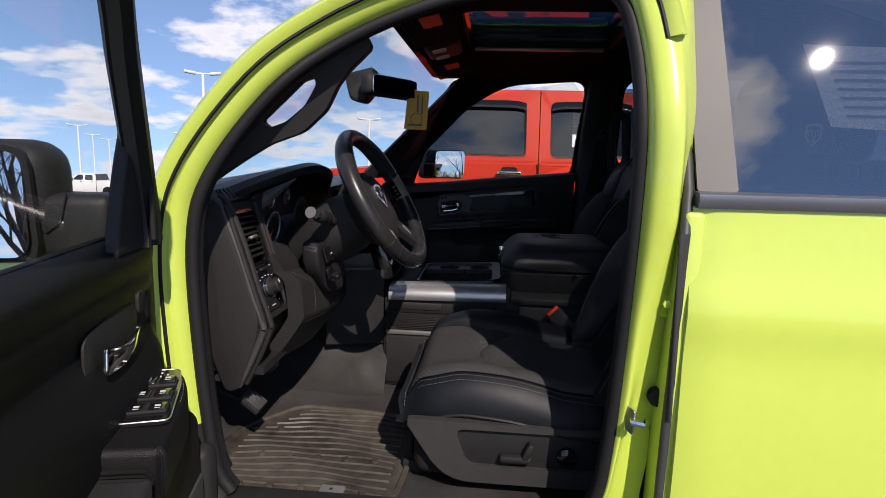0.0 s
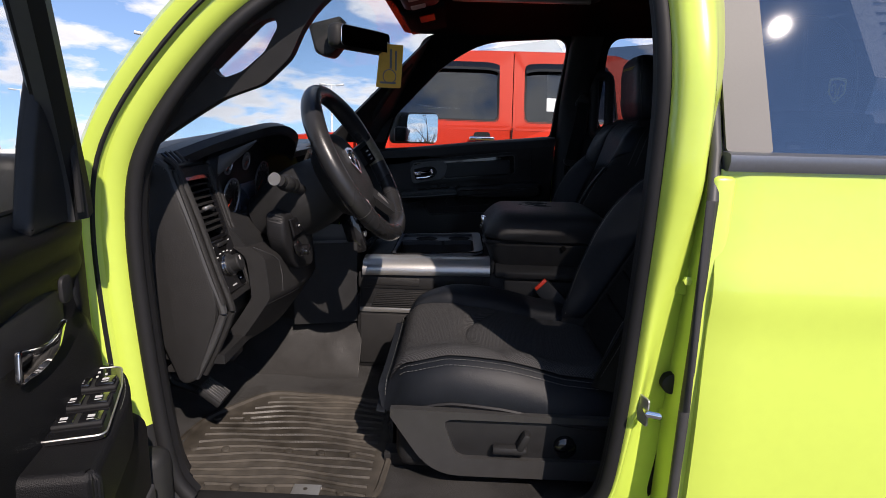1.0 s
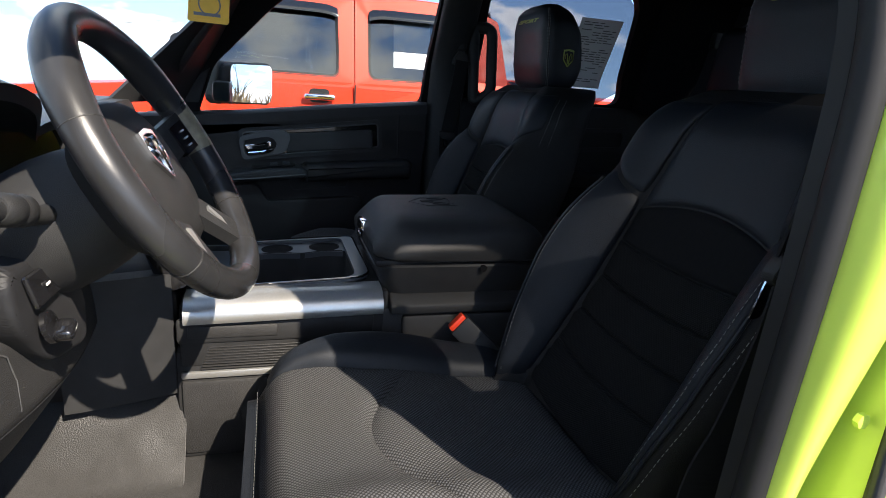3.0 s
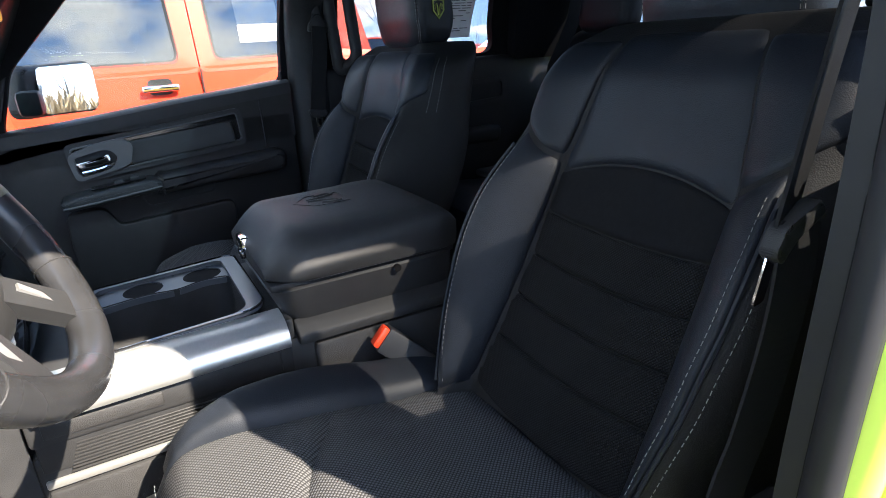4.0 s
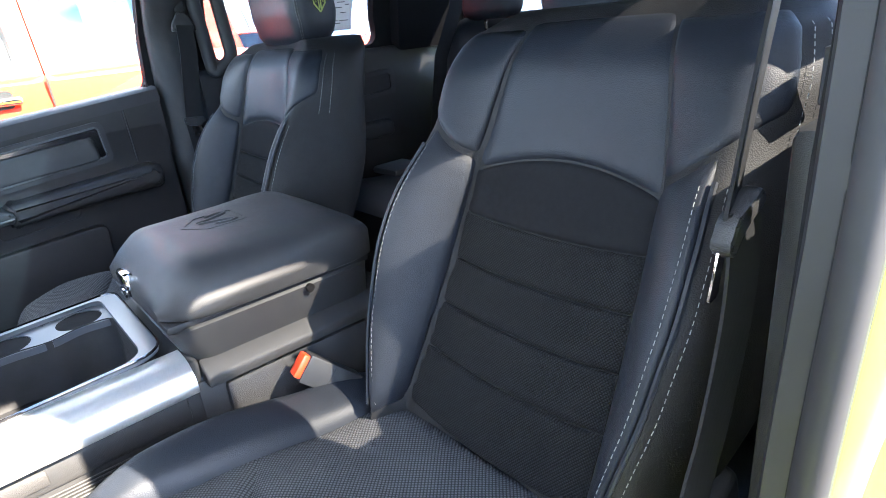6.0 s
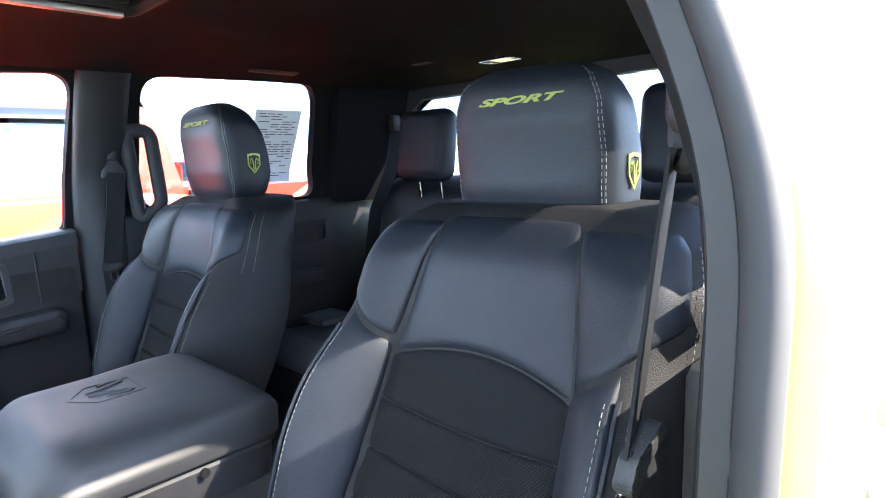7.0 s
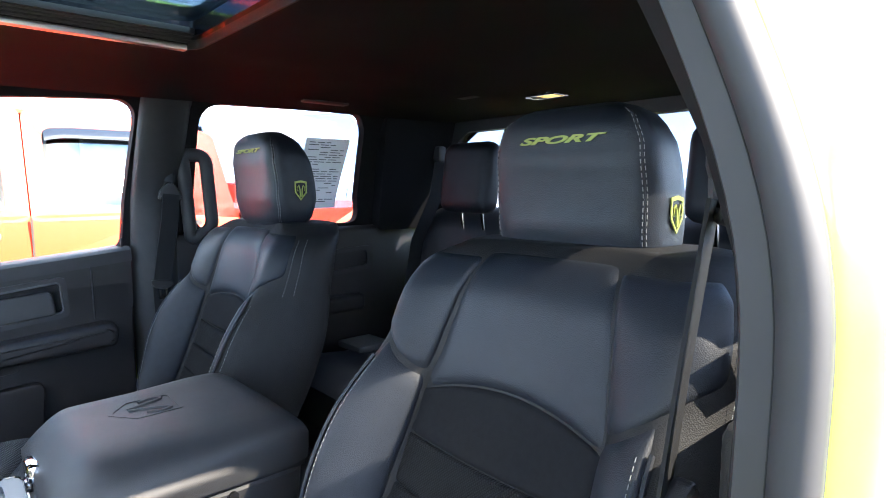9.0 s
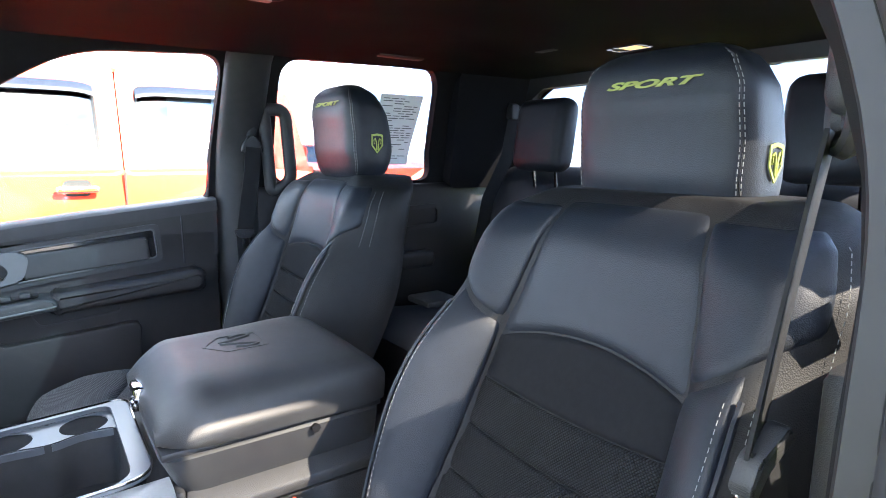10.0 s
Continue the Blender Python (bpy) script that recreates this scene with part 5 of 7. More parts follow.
part("dimmer_wheel", face_box(0.36, 0.64, 0.575, 0.605, 0.010, 0.016, 0.002), PLASTIC, panel, "dimmer thumbwheel")
# slotted demist outlet over the bezel
CAPS = rounded([(0.121, -0.716, 1.322), (0.121, -0.566, 1.326), (0.092, -0.570, 1.352), (0.080, -0.706, 1.347)], 0.008)
dv = part("demist_vent", prism(CAPS, (0.45, 0, 0.80), 0.008, 0.002, 1), DASH, dash, "slotted demist vent")
for k in range(6):
    y = -0.690 + 0.0190 * k
    part("demist_slot", prism([(0.116, y, 1.3325), (0.116, y + 0.009, 1.3325), (0.096, y + 0.010, 1.3525), (0.094, y + 0.001, 1.3525)], (0.45, 0, 0.80), 0.0035), GLOSSBLACK, dv)
    part("demist_slat", prism([(0.117, y + 0.0095, 1.3325), (0.117, y + 0.0125, 1.3325), (0.096, y + 0.0135, 1.3535), (0.096, y + 0.0105, 1.3535)], (0.45, 0, 0.80), 0.006), SEALGREY, dv)
part("upper_cheek", prism(rounded([(0.122, -0.564, 1.326), (0.140, -0.564, 1.322), (0.206, -0.564, 1.075), (0.150, -0.564, 1.06), (0.09, -0.564, 1.20)], 0.01), (0, 1, 0), 0.010, 0.003), DASHGREY, dash, "dark grey bezel edge")

# instrument cluster
CX = 0.150
cl = part("cluster_recess", prism(rounded([(CX, -0.578, 1.195), (CX, -0.572, 1.335), (CX, -0.42, 1.395), (CX, -0.30, 1.385), (CX, -0.235, 1.33), (CX, -0.235, 1.195)], 0.02), (-1, 0, 0.15), 0.02), RUBBER, dash, "black instrument cluster")


def gauge(y, z, r):
    m = frame_m((CX + 0.004, y, z), (0, 1, 0), (0.15, 0, 1))
    part("gauge_ring", lathe([(r, 0.0), (r, 0.004), (r - 0.0015, 0.0045), (r - 0.003, 0.002)], 36, m), SATIN, cl, "satin gauge ring")
    part("gauge_face", lathe([(r - 0.004, 0.0005), (r - 0.004, 0.002), (0.0005, 0.002)], 36, m), RUBBER, cl, "black gauge dial")
    for k in range(13):
        a = radians(-45 + 270 * k / 12)
        c, s = math.cos(a), math.sin(a)
        q = [Vector((c * (r - 0.007) - s * 0.0010 * t, s * (r - 0.007) + c * 0.0007 * t, 0.0025)) for t in (-1, 1)] + [Vector((c * (r - 0.011) - s * 0.0007 * t, s * (r - 0.011) + c * 0.0007 * t, 0.0025)) for t in (1, -1)]
        part("gauge_tick", prism([m @ p for p in q], m.to_3x3() @ Vector((0, 0, 1)), 0.0005), WHITEPRINT, cl)
    q = [Vector((0.0007, 0, 0.004)), Vector((-0.0007, 0, 0.004)), Vector((-0.6 * r, -0.5 * r, 0.004))]
    part("gauge_needle", prism([m @ p for p in q], m.to_3x3() @ Vector((0, 0, 1)), 0.0008), REDPLASTIC, cl)


gauge(-0.515, 1.248, 0.046)
gauge(-0.308, 1.270, 0.048)
gauge(-0.522, 1.322, 0.021)
gauge(-0.412, 1.324, 0.021)
part("cluster_screen", prism([(CX + 0.002, -0.462, 1.205), (CX + 0.002, -0.365, 1.205), (CX + 0.006, -0.365, 1.275), (CX + 0.006, -0.462, 1.275)], (1, 0, 0), 0.003), SCREEN, cl, "grey cluster screen")
# cheek paler than the dash: the sunlight on it is put into its grey
cheek = sheet(lambda u, v: Vector((0.128, -0.572, 1.332)).lerp(Vector((0.210, -0.500, 1.376)), u).lerp(Vector((0.150, -0.566, 1.302)).lerp(Vector((0.206, -0.500, 1.366)), u), v) + Vector((0.006, 0, 0.004)) * math.sin(math.pi * v), 10, 6, 0.008, (-0.6, 0.3, -0.5))
part("cluster_cheek", cheek, SEALGREY, dash, "cluster cheek in a grey lightened for sunlight")
part("lower_panel", sheet(lambda u, v: Vector((0.150 + 0.070 * v + 0.012 * math.sin(math.pi * v), -0.582 + 0.36 * u, 1.215 - 0.085 * v)), 12, 10, 0.03, (-1, 0, -0.4)), PLASTIC, dash, "black panel below the gauges")


# knee panels
def knee(u, v):
    b = min(v / 0.12, 1)
    x = 0.222 + 0.026 * math.sin(math.pi / 2 * b) + 0.012 * math.sin(math.pi * v) - 0.13 * max(v - 0.50, 0) + 0.02 * math.sin(math.pi * u)
    return Vector((x, -0.592 + 0.41 * u, 1.155 - 0.035 * u - 0.225 * v))


part("knee_panel", sheet(knee, 24, 24, 0.04, (-1, 0, 0)), DASHGREY, dash, "dark grey knee panel")
part("knee_panel", sheet(lambda u, v: Vector((0.202 - 0.09 * v * v, -0.705 + 0.17 * u, 1.066 - 0.150 * v)), 8, 10, 0.04, (-1, 0, 0)), DASHGREY, dash, "dark grey lower dash panel")
part("under_panel", sheet(lambda u, v: Vector((0.20 - 0.20 * v, -0.70 + 0.54 * u, 0.935 + 0.01 * v)), 6, 6, 0.02, (0, 0, 1)), PLASTIC, dash, "black panel under the dash")
part("hood_release", rbox(0.170, 0.185, -0.62, -0.56, 0.905, 0.925, 0.004), PLASTIC, dash)
part("panel_seam", tube([knee(0.02, 0.0) + Vector((0.002, 0, 0)), knee(0.10, 0.10) + Vector((0.002, 0, 0)), knee(0.15, 0.16) + Vector((0.001, 0, 0)), knee(0.165, 0.30), knee(0.16, 0.48)], 0.0012, 6), SEALGREY, dash)
part("panel_seam", tube([knee(k / 14, 0.56) for k in range(15)], 0.0014, 6), RUBBER, dash)
settle_parts(dash)

# ---- steering wheel and column ----
wheel = thing("steering_wheel", "black leather steering wheel with chrome shield emblem", "steering wheel", (0.42, -0.425, 1.33))
WC = Vector((0.422, -0.420, 1.327))
WAX = Vector((0.09, 1, 0)).normalized()
WUP = Vector((-0.50, 0.045, 0.866)).normalized()
WAX = (WAX - WUP * WAX.dot(WUP)).normalized()
WN = WAX.cross(WUP)
if WN.x < 0:
    WN.negate()
R = 0.180


def torus(c, ax, up, r0, r1, n=72, k=16, flat=1.0):
    rings = []
    nn = ax.cross(up)
    for i in range(n):
        a = 2 * math.pi * i / n
        o = ax * math.cos(a) + up * math.sin(a)
        rr = r1 * (1.0 + 0.14 * math.exp(-((abs(math.degrees(a) % 360 - 40)) / 18) ** 2) + 0.14 * math.exp(-((abs(math.degrees(a) % 360 - 140)) / 18) ** 2))
        rings.append([c + o * (r0 + rr * math.cos(b)) + nn * rr * flat * math.sin(b) for b in (2 * math.pi * j / k for j in range(k))])
    rings.append(rings[0])
    bm = loft(rings, caps=False)
    bmesh.ops.remove_doubles(bm, verts=bm.verts, dist=1e-6)
    return bm


rimo = part("rim", torus(WC, WAX, WUP, R, 0.0205), RIMLEATHER, wheel, "worn black leather rim")
for a in (20, 160, 215, 325):
    dd = WAX * math.cos(radians(a)) + WUP * math.sin(radians(a))
    tt = WAX * -math.sin(radians(a)) + WUP * math.cos(radians(a))
    nn = WAX.cross(WUP)
    part("rim_seam", tube([WC + dd * (R + 0.0208 * math.cos(b)) + nn * 0.0208 * math.sin(b) for b in np.linspace(0, 2 * math.pi, 17)], 0.0010, 5, False), DASHGREY, rimo)
nn = WAX.cross(WUP)
arc = []
for i in range(13):
    a = radians(-4 + 26 * i / 12)
    o = WAX * math.cos(a) + WUP * math.sin(a)
    arc.append([WC + o * (R + 0.0212 * math.cos(b)) + nn * 0.0212 * math.sin(b) for b in (2 * math.pi * j / 16 for j in range(16))])
# tan band, paler than the rest of the rim
part("grip_patch", loft(arc), PATCH, rimo, "tan patch on the rim")
hubm = frame_m(WC - WN * 0.044, WAX, WUP)
if (hubm.to_3x3() @ Vector((0, 0, 1))).dot(WN) < 0:
    hubm = frame_m(WC - WN * 0.044, -WAX, WUP)


def hub_ring(f, z, sx, sy):
    return [hubm @ Vector(((abs(math.cos(a)) ** 0.7) * (1 if math.cos(a) > 0 else -1) * sx, (abs(math.sin(a)) ** 0.7) * (1 if math.sin(a) > 0 else -1) * sy - 0.012 * f, z)) for a in np.linspace(0, 2 * math.pi, 33)[:-1]]


hub = part("hub", loft([hub_ring(1, -0.03, 0.085, 0.080), hub_ring(1, 0.0, 0.114, 0.106), hub_ring(0.9, 0.012, 0.114, 0.105), hub_ring(0.8, 0.023, 0.106, 0.097), hub_ring(0.6, 0.032, 0.084, 0.076), hub_ring(0.5, 0.036, 0.048, 0.044)]), DASH, wheel, "black airbag hub")
for a, wdt in ((10, 0.050), (170, 0.050), (238, 0.040), (302, 0.040)):
    dd = WAX * math.cos(radians(a)) + WUP * math.sin(radians(a))
    part("spoke", ribbon([WC + dd * 0.055 - WN * 0.030, WC + dd * 0.11 - WN * 0.016, WC + dd * 0.15 - WN * 0.006, WC + dd * 0.178], wdt, 0.018, WN.cross(dd)), PLASTIC, wheel, "black wheel spoke")
for s in (-1, 1):
    part("switch_pad", ribbon([WC + WAX * s * 0.112 + WUP * 0.012 - WN * 0.008, WC + WAX * s * 0.150 + WUP * 0.018 + WN * 0.002], 0.044, 0.010, WUP), GLOSSBLACK, wheel, "glossy black switch pad")
    for k in range(3):
        part("switch_mark", ribbon([WC + WAX * s * 0.128 + WUP * (0.002 + 0.011 * k) + WN * 0.0015, WC + WAX * s * 0.136 + WUP * (0.003 + 0.011 * k) + WN * 0.0035], 0.0022, 0.005, WUP), WHITEPRINT, wheel)
    part("spoke_trim", ribbon([WC + WAX * s * 0.060 - WUP * 0.085 - WN * 0.012, WC + WAX * s * 0.085 - WUP * 0.135 - WN * 0.004], 0.010, 0.014, WAX), SILVER, wheel, "satin spoke trim")
shp = [(-0.027, 0.030), (0.0, 0.034), (0.027, 0.030), (0.027, -0.006), (0.0, -0.036), (-0.027, -0.006)]
so = [hubm @ Vector((x, y + 0.010, 0.0365)) for x, y in shp]
si = [hubm @ Vector((x * 0.82, y * 0.82 + 0.010, 0.0365)) for x, y in shp]
part("emblem_frame", ringwall(so, si, WN, 0.005, 48), EMBLEM, hub, "chrome shield frame")
part("emblem_back", prism([hubm @ Vector((x * 0.9, y * 0.9 + 0.010, 0.0362)) for x, y in shp], WN, 0.001), GLOSSBLACK, hub)
for s in (-1, 1):
    part("emblem_horn", tube([hubm @ (Vector(p) + Vector((0, 0.010, 0))) for p in spline([(s * 0.003, -0.026, 0.039), (s * 0.006, 0.004, 0.040), (s * 0.014, 0.020, 0.040), (s * 0.021, 0.008, 0.040), (s * 0.013, -0.002, 0.040)], 10)], 0.0040, 8), EMBLEM, hub)
settle_parts(wheel)
col = thing("steering_column", "black steering column with wiper stalk and ignition switch", "steering column", (0.3, -0.43, 1.15))
CE = WC - WN * 0.27
rings = []
for f in np.linspace(0, 1, 8):
    c = (WC - WN * 0.045).lerp(CE, f)
    rr = 0.062 + 0.022 * math.sin(math.pi * f)
    rings.append([c + (WAX * math.cos(a) * rr * 1.15 + WUP * (math.sin(a) * rr - 0.012)) for a in np.linspace(0, 2 * math.pi, 25)[:-1]])
part("column_shroud", loft(rings), PLASTIC, col, "black plastic column shroud")
q = Vector((0.292, -0.600, 1.300))
base = WC - WN * 0.12 + WAX * -0.06
part("stalk", tube([base, base.lerp(q, 0.5) + Vector((0, 0, -0.006)), q], [0.013, 0.010, 0.012], 12), PLASTIC, col, "multifunction stalk")
kd = (q - base).normalized()
part("stalk_knob", lathe([(0.013, -0.006), (0.0175, 0.0), (0.0175, 0.020), (0.0165, 0.022), (0.0165, 0.024), (0.0175, 0.026), (0.0175, 0.040), (0.014, 0.044), (0.0005, 0.045)], 22, frame_m(q - kd * 0.022, kd.cross(Vector((0, 0, 1))), kd.cross(kd.cross(Vector((0, 0, 1)))) * -1)), PLASTIC, col, "ridged stalk knob")
part("stalk_cap", lathe([(0.0135, 0), (0.0135, 0.0015), (0.0005, 0.0015)], 20, frame_m(q + kd * 0.0235, kd.cross(Vector((0, 0, 1))), kd.cross(kd.cross(Vector((0, 0, 1)))) * -1)), SILVER, col, "bright stalk end")
part("ignition_bezel", prism(rounded([(0.282, -0.548, 1.215), (0.292, -0.455, 1.222), (0.312, -0.395, 1.150), (0.314, -0.410, 1.075), (0.296, -0.490, 1.082), (0.286, -0.548, 1.150)], 0.022), (-1, 0, 0.2), 0.045, 0.010, 3), RUBBER, col, "black switch bezel")
part("brake_switch", prism(rounded([(0.286, -0.530, 1.206), (0.292, -0.476, 1.208), (0.300, -0.468, 1.170), (0.294, -0.524, 1.166)], 0.004), (1, 0, 0.25), 0.007, 0.002, 1), GLOSSBLACK, col, "black trailer brake switch")
part("switch_print", rbox(0.3015, 0.3035, -0.504, -0.494, 1.188, 1.1915, 0.0005, 1), WHITEPRINT, col)
part("ignition_barrel", lathe([(0.020, 0), (0.020, 0.006), (0.014, 0.008), (0.0005, 0.008)], 20, frame_m((0.300, -0.508, 1.138), (0, 1, 0), (-0.3, 0, 1))), GLOSSBLACK, col, "ignition barrel")
part("ignition_key", rbox(0.306, 0.330, -0.526, -0.498, 1.128, 1.145, 0.007, 3, Matrix.Rotation(radians(28), 4, "X")), GLOSSBLACK, col, "black key fob in the ignition")
settle_parts(col)

# ---- pedals and floor mat ----
ped = thing("brake_pedal", "black rubber parking brake pedal with ribs", "pedal", (0.12, -0.62, 0.75))
part("pedal_pad", rbox(0.105, 0.165, -0.645, -0.585, 0.822, 0.836, 0.004, 2, Matrix.Rotation(radians(38), 4, "Y")), PLASTIC, ped)
for k in range(6):
    part("pedal_rib", rbox(0.112, 0.168, -0.640 + 0.009 * k, -0.636 + 0.009 * k, 0.832, 0.840, 0.001, 1, Matrix.Rotation(radians(38), 4, "Y")), SEALGREY, ped)
part("pedal_arm", tube([(0.125, -0.615, 0.825), (0.05, -0.615, 0.85), (-0.02, -0.615, 0.98)], 0.010, 8), PLASTIC, ped)
settle_parts(ped)
ped2 = thing("accelerator_pedal", "black brake pedal under the dashboard", "pedal", (0.02, -0.40, 0.80))
part("pedal_pad", rbox(0.02, 0.05, -0.46, -0.34, 0.80, 0.86, 0.006, 2, Matrix.Rotation(radians(-30), 4, "Y")), PLASTIC, ped2)
part("pedal_arm", tube([(0.03, -0.40, 0.84), (-0.05, -0.40, 0.95), (-0.10, -0.40, 1.05)], 0.010, 8), PLASTIC, ped2)
settle_parts(ped2)
mat = thing("floor_mat", "dusty grey ribbed rubber floor mat", "floor mat", (0.3, -0.6, 0.70))
MAT = rounded([(0.03, -0.80, 0.702), (0.52, -0.81, 0.702), (0.535, -0.60, 0.702), (0.50, -0.40, 0.702), (0.18, -0.37, 0.702), (0.07, -0.52, 0.702)], [0.03, 0.05, 0.1, 0.05, 0.05, 0.05])
part("mat_base", prism(MAT, (0, 0, 1), 0.008, 0.002, 1), RUBBERMAT, mat)
part("mat_edge", tube([Vector((p.x, p.y, 0.710)) for p in MAT] + [Vector((MAT[0].x, MAT[0].y, 0.710))], 0.007, 6, False), RUBBERMAT, mat, "raised mat edge")
for k in range(15):
    y = -0.785 + 0.027 * k
    x0 = 0.10 + max(0, (y + 0.55)) * 0.8
    part("mat_rib", tube([(x0 + (0.50 - x0) * f, y + 0.018 * math.sin(math.pi * f) + 0.004 * math.sin(11 * f + k), 0.711) for f in np.linspace(0, 1, 14)], 0.004, 5), RUBBERMAT, mat)
for k in range(14):
    part("mat_stud", lathe([(0.010, 0), (0.009, 0.006), (0.0005, 0.007)], 10, Matrix.Translation((0.10 + 0.07 * (k % 6), -0.78 + 0.13 * (k // 6), 0.709))), RUBBERMAT, mat)
part("mat_badge", rbox(0.355, 0.41, -0.800, -0.765, 0.712, 0.7155, 0.001, 1), SILVER, mat, "bright metal mat badge")
settle_parts(mat)

# ---- passenger door ----
pdoor = thing("passenger_door", "black passenger door inner panel with chrome handle", "car door", (0.6, 0.87, 0.7))
part("door_panel", rbox(0.12, 1.085, 0.838, 0.93, 0.72, 1.285, 0.012, 3), DOORBLACK, pdoor, "black door panel")
part("upper_panel", prism(rounded([(0.16, 0.838, 1.20), (0.16, 0.838, 1.272), (0.45, 0.838, 1.290), (0.75, 0.838, 1.325), (1.085, 0.838, 1.358), (1.085, 0.838, 1.20)], 0.01), (0, 1, 0), 0.06), DOORBLACK, pdoor, "black upper door panel")
part("door_cap", sweep([(0.16, 0.868, 1.276), (0.45, 0.868, 1.298), (0.75, 0.868, 1.333), (1.085, 0.868, 1.366)], [(-0.030, -0.036), (0.002, -0.036), (0.010, -0.026), (0.012, 0.05), (-0.02, 0.05)], (0.6, 0, 0)), DASH, pdoor, "black padded sill cap")


def on_door(pts, y=0.838):
    return [Vector((x, y, z)) for x, z in pts]


OUTP = rounded(on_door([(0.442, 1.254), (0.922, 1.308), (0.928, 1.198), (0.455, 1.146)]), [0.02, 0.018, 0.018, 0.02])
INP = rounded(on_door([(0.456, 1.241), (0.908, 1.293), (0.914, 1.212), (0.468, 1.161)]), [0.012, 0.012, 0.012, 0.012])
part("insert_frame", ringwall(OUTP, INP, (0, -1, 0), 0.010, 100), DASH, pdoor, "black insert frame")
part("frame_bead", tube([p + Vector((0, -0.010, 0)) for p in INP] + [INP[0] + Vector((0, -0.010, 0))], 0.0030, 6, False), SEALGREY, pdoor, "grey bead round the insert")
part("insert_well", prism([p + Vector((0, 0.0, 0)) for p in INP], (0, -1, 0), 0.002), GLOSSBLACK, pdoor, "gloss black insert ground")
part("insert_panel", prism(rounded(on_door([(0.598, 1.246), (0.890, 1.272), (0.896, 1.206), (0.598, 1.180)], 0.836), [0.01, 0.012, 0.012, 0.01]), (0, -1, 0), 0.013, 0.005, 2), DASH, pdoor, "dark grey padded insert")
part("armrest", prism(rounded(on_door([(0.655, 1.146), (1.010, 1.176), (1.030, 1.160), (1.025, 1.112), (0.655, 1.092)], 0.846), [0.01, 0.02, 0.015, 0.02, 0.01]), (0, -1, 0), 0.080, 0.016, 4), DOORBLACK, pdoor, "black padded armrest")
pod = part("switch_pod", prism(rounded(on_door([(0.405, 1.112), (0.470, 1.126), (0.640, 1.142), (0.662, 1.132), (0.662, 1.108), (0.420, 1.086)], 0.846), [0.02, 0.02, 0.012, 0.01, 0.01, 0.02]), (0, -1, 0), 0.100, 0.008, 3), DASH, pdoor, "dark grey window switch pod")
part("pod_edge", tube([(0.412, 0.744, 1.096), (0.50, 0.744, 1.103), (0.66, 0.744, 1.120)], 0.003, 6), SEALGREY, pod)
part("switch_bezel", prism(rounded([(0.485, 0.770, 1.131), (0.625, 0.768, 1.1435), (0.625, 0.815, 1.1435), (0.485, 0.815, 1.131)], 0.01), (0, 0, 1), 0.004, 0.001, 1), GLOSSBLACK, pod, "black window switch bezel")
part("window_switch", rbox(0.545, 0.568, 0.782, 0.800, 1.138, 1.150, 0.003), PLASTIC, pod)
part("window_switch", rbox(0.585, 0.608, 0.782, 0.800, 1.142, 1.154, 0.003), PLASTIC, pod)
hb = part("handle_bezel", ringwall(rounded(on_door([(0.444, 1.226), (0.524, 1.252), (0.584, 1.258), (0.614, 1.240), (0.598, 1.182), (0.456, 1.150)], 0.836), [0.02, 0.03, 0.02, 0.02, 0.02, 0.02]), rounded(on_door([(0.458, 1.216), (0.530, 1.232), (0.556, 1.228), (0.570, 1.205), (0.548, 1.178), (0.468, 1.163)], 0.836), 0.014), (0, -1, 0), 0.018, 80), SEALGREY, pdoor, "grey handle bezel")
part("handle_well", prism(rounded(on_door([(0.454, 1.220), (0.575, 1.235), (0.575, 1.180), (0.462, 1.160)], 0.836), 0.01), (0, -1, 0), 0.005), RUBBER, hb)
part("door_handle", prism(rounded(on_door([(0.462, 1.203), (0.530, 1.212), (0.546, 1.222), (0.552, 1.200), (0.532, 1.192), (0.470, 1.186)], 0.822), 0.006), (0, -1, 0), 0.014, 0.004, 2), CHROME, pdoor, "chrome door handle")
part("lock_lever", tube([(0.475, 0.816, 1.176), (0.520, 0.812, 1.182), (0.556, 0.816, 1.192)], 0.005, 8), CHROME, pdoor, "chrome lock lever")
part("map_pocket", prism(rounded(on_door([(0.405, 1.066), (0.488, 1.072), (0.508, 1.064), (0.535, 1.014), (0.86, 1.036), (0.84, 0.80), (0.40, 0.78)], 0.843), [0.02, 0.012, 0.012, 0.015, 0.03, 0.05, 0.03]), (0, -1, 0), 0.034, 0.006, 3), DOORBLACK, pdoor, "moulded map pocket")
part("pocket_line", ringwall(rounded(on_door([(0.600, 1.086), (0.815, 1.100), (0.812, 1.062), (0.618, 1.046)]), 0.012), rounded(on_door([(0.606, 1.081), (0.810, 1.095), (0.807, 1.067), (0.622, 1.051)]), 0.010), (0, -1, 0), 0.004, 60), DASH, pdoor)
part("panel_seam", tube([(0.984, 0.836, 1.345), (0.986, 0.836, 1.182)], 0.0025, 6), RUBBER, pdoor)
part("lock_pin", tube([(1.068, 0.862, 1.355), (1.068, 0.862, 1.400)], 0.0035, 8), PLASTIC, pdoor, "slim door lock pin")
mm = frame_m((0.470, 1.035, 1.394), (0.68, 0.733, 0.0), (0, 0, 1))
MO = rounded([(-0.125, -0.066, 0), (0.122, -0.070, 0), (0.125, 0.070, 0), (-0.116, 0.066, 0)], 0.028)
back = Vector((-0.733, 0.68, 0))
mh = part("mirror_housing", prism([mm @ (p * 1.07) + back * 0.004 for p in MO], back, 0.075, 0.016, 3), PLASTIC, pdoor, "black door mirror housing")
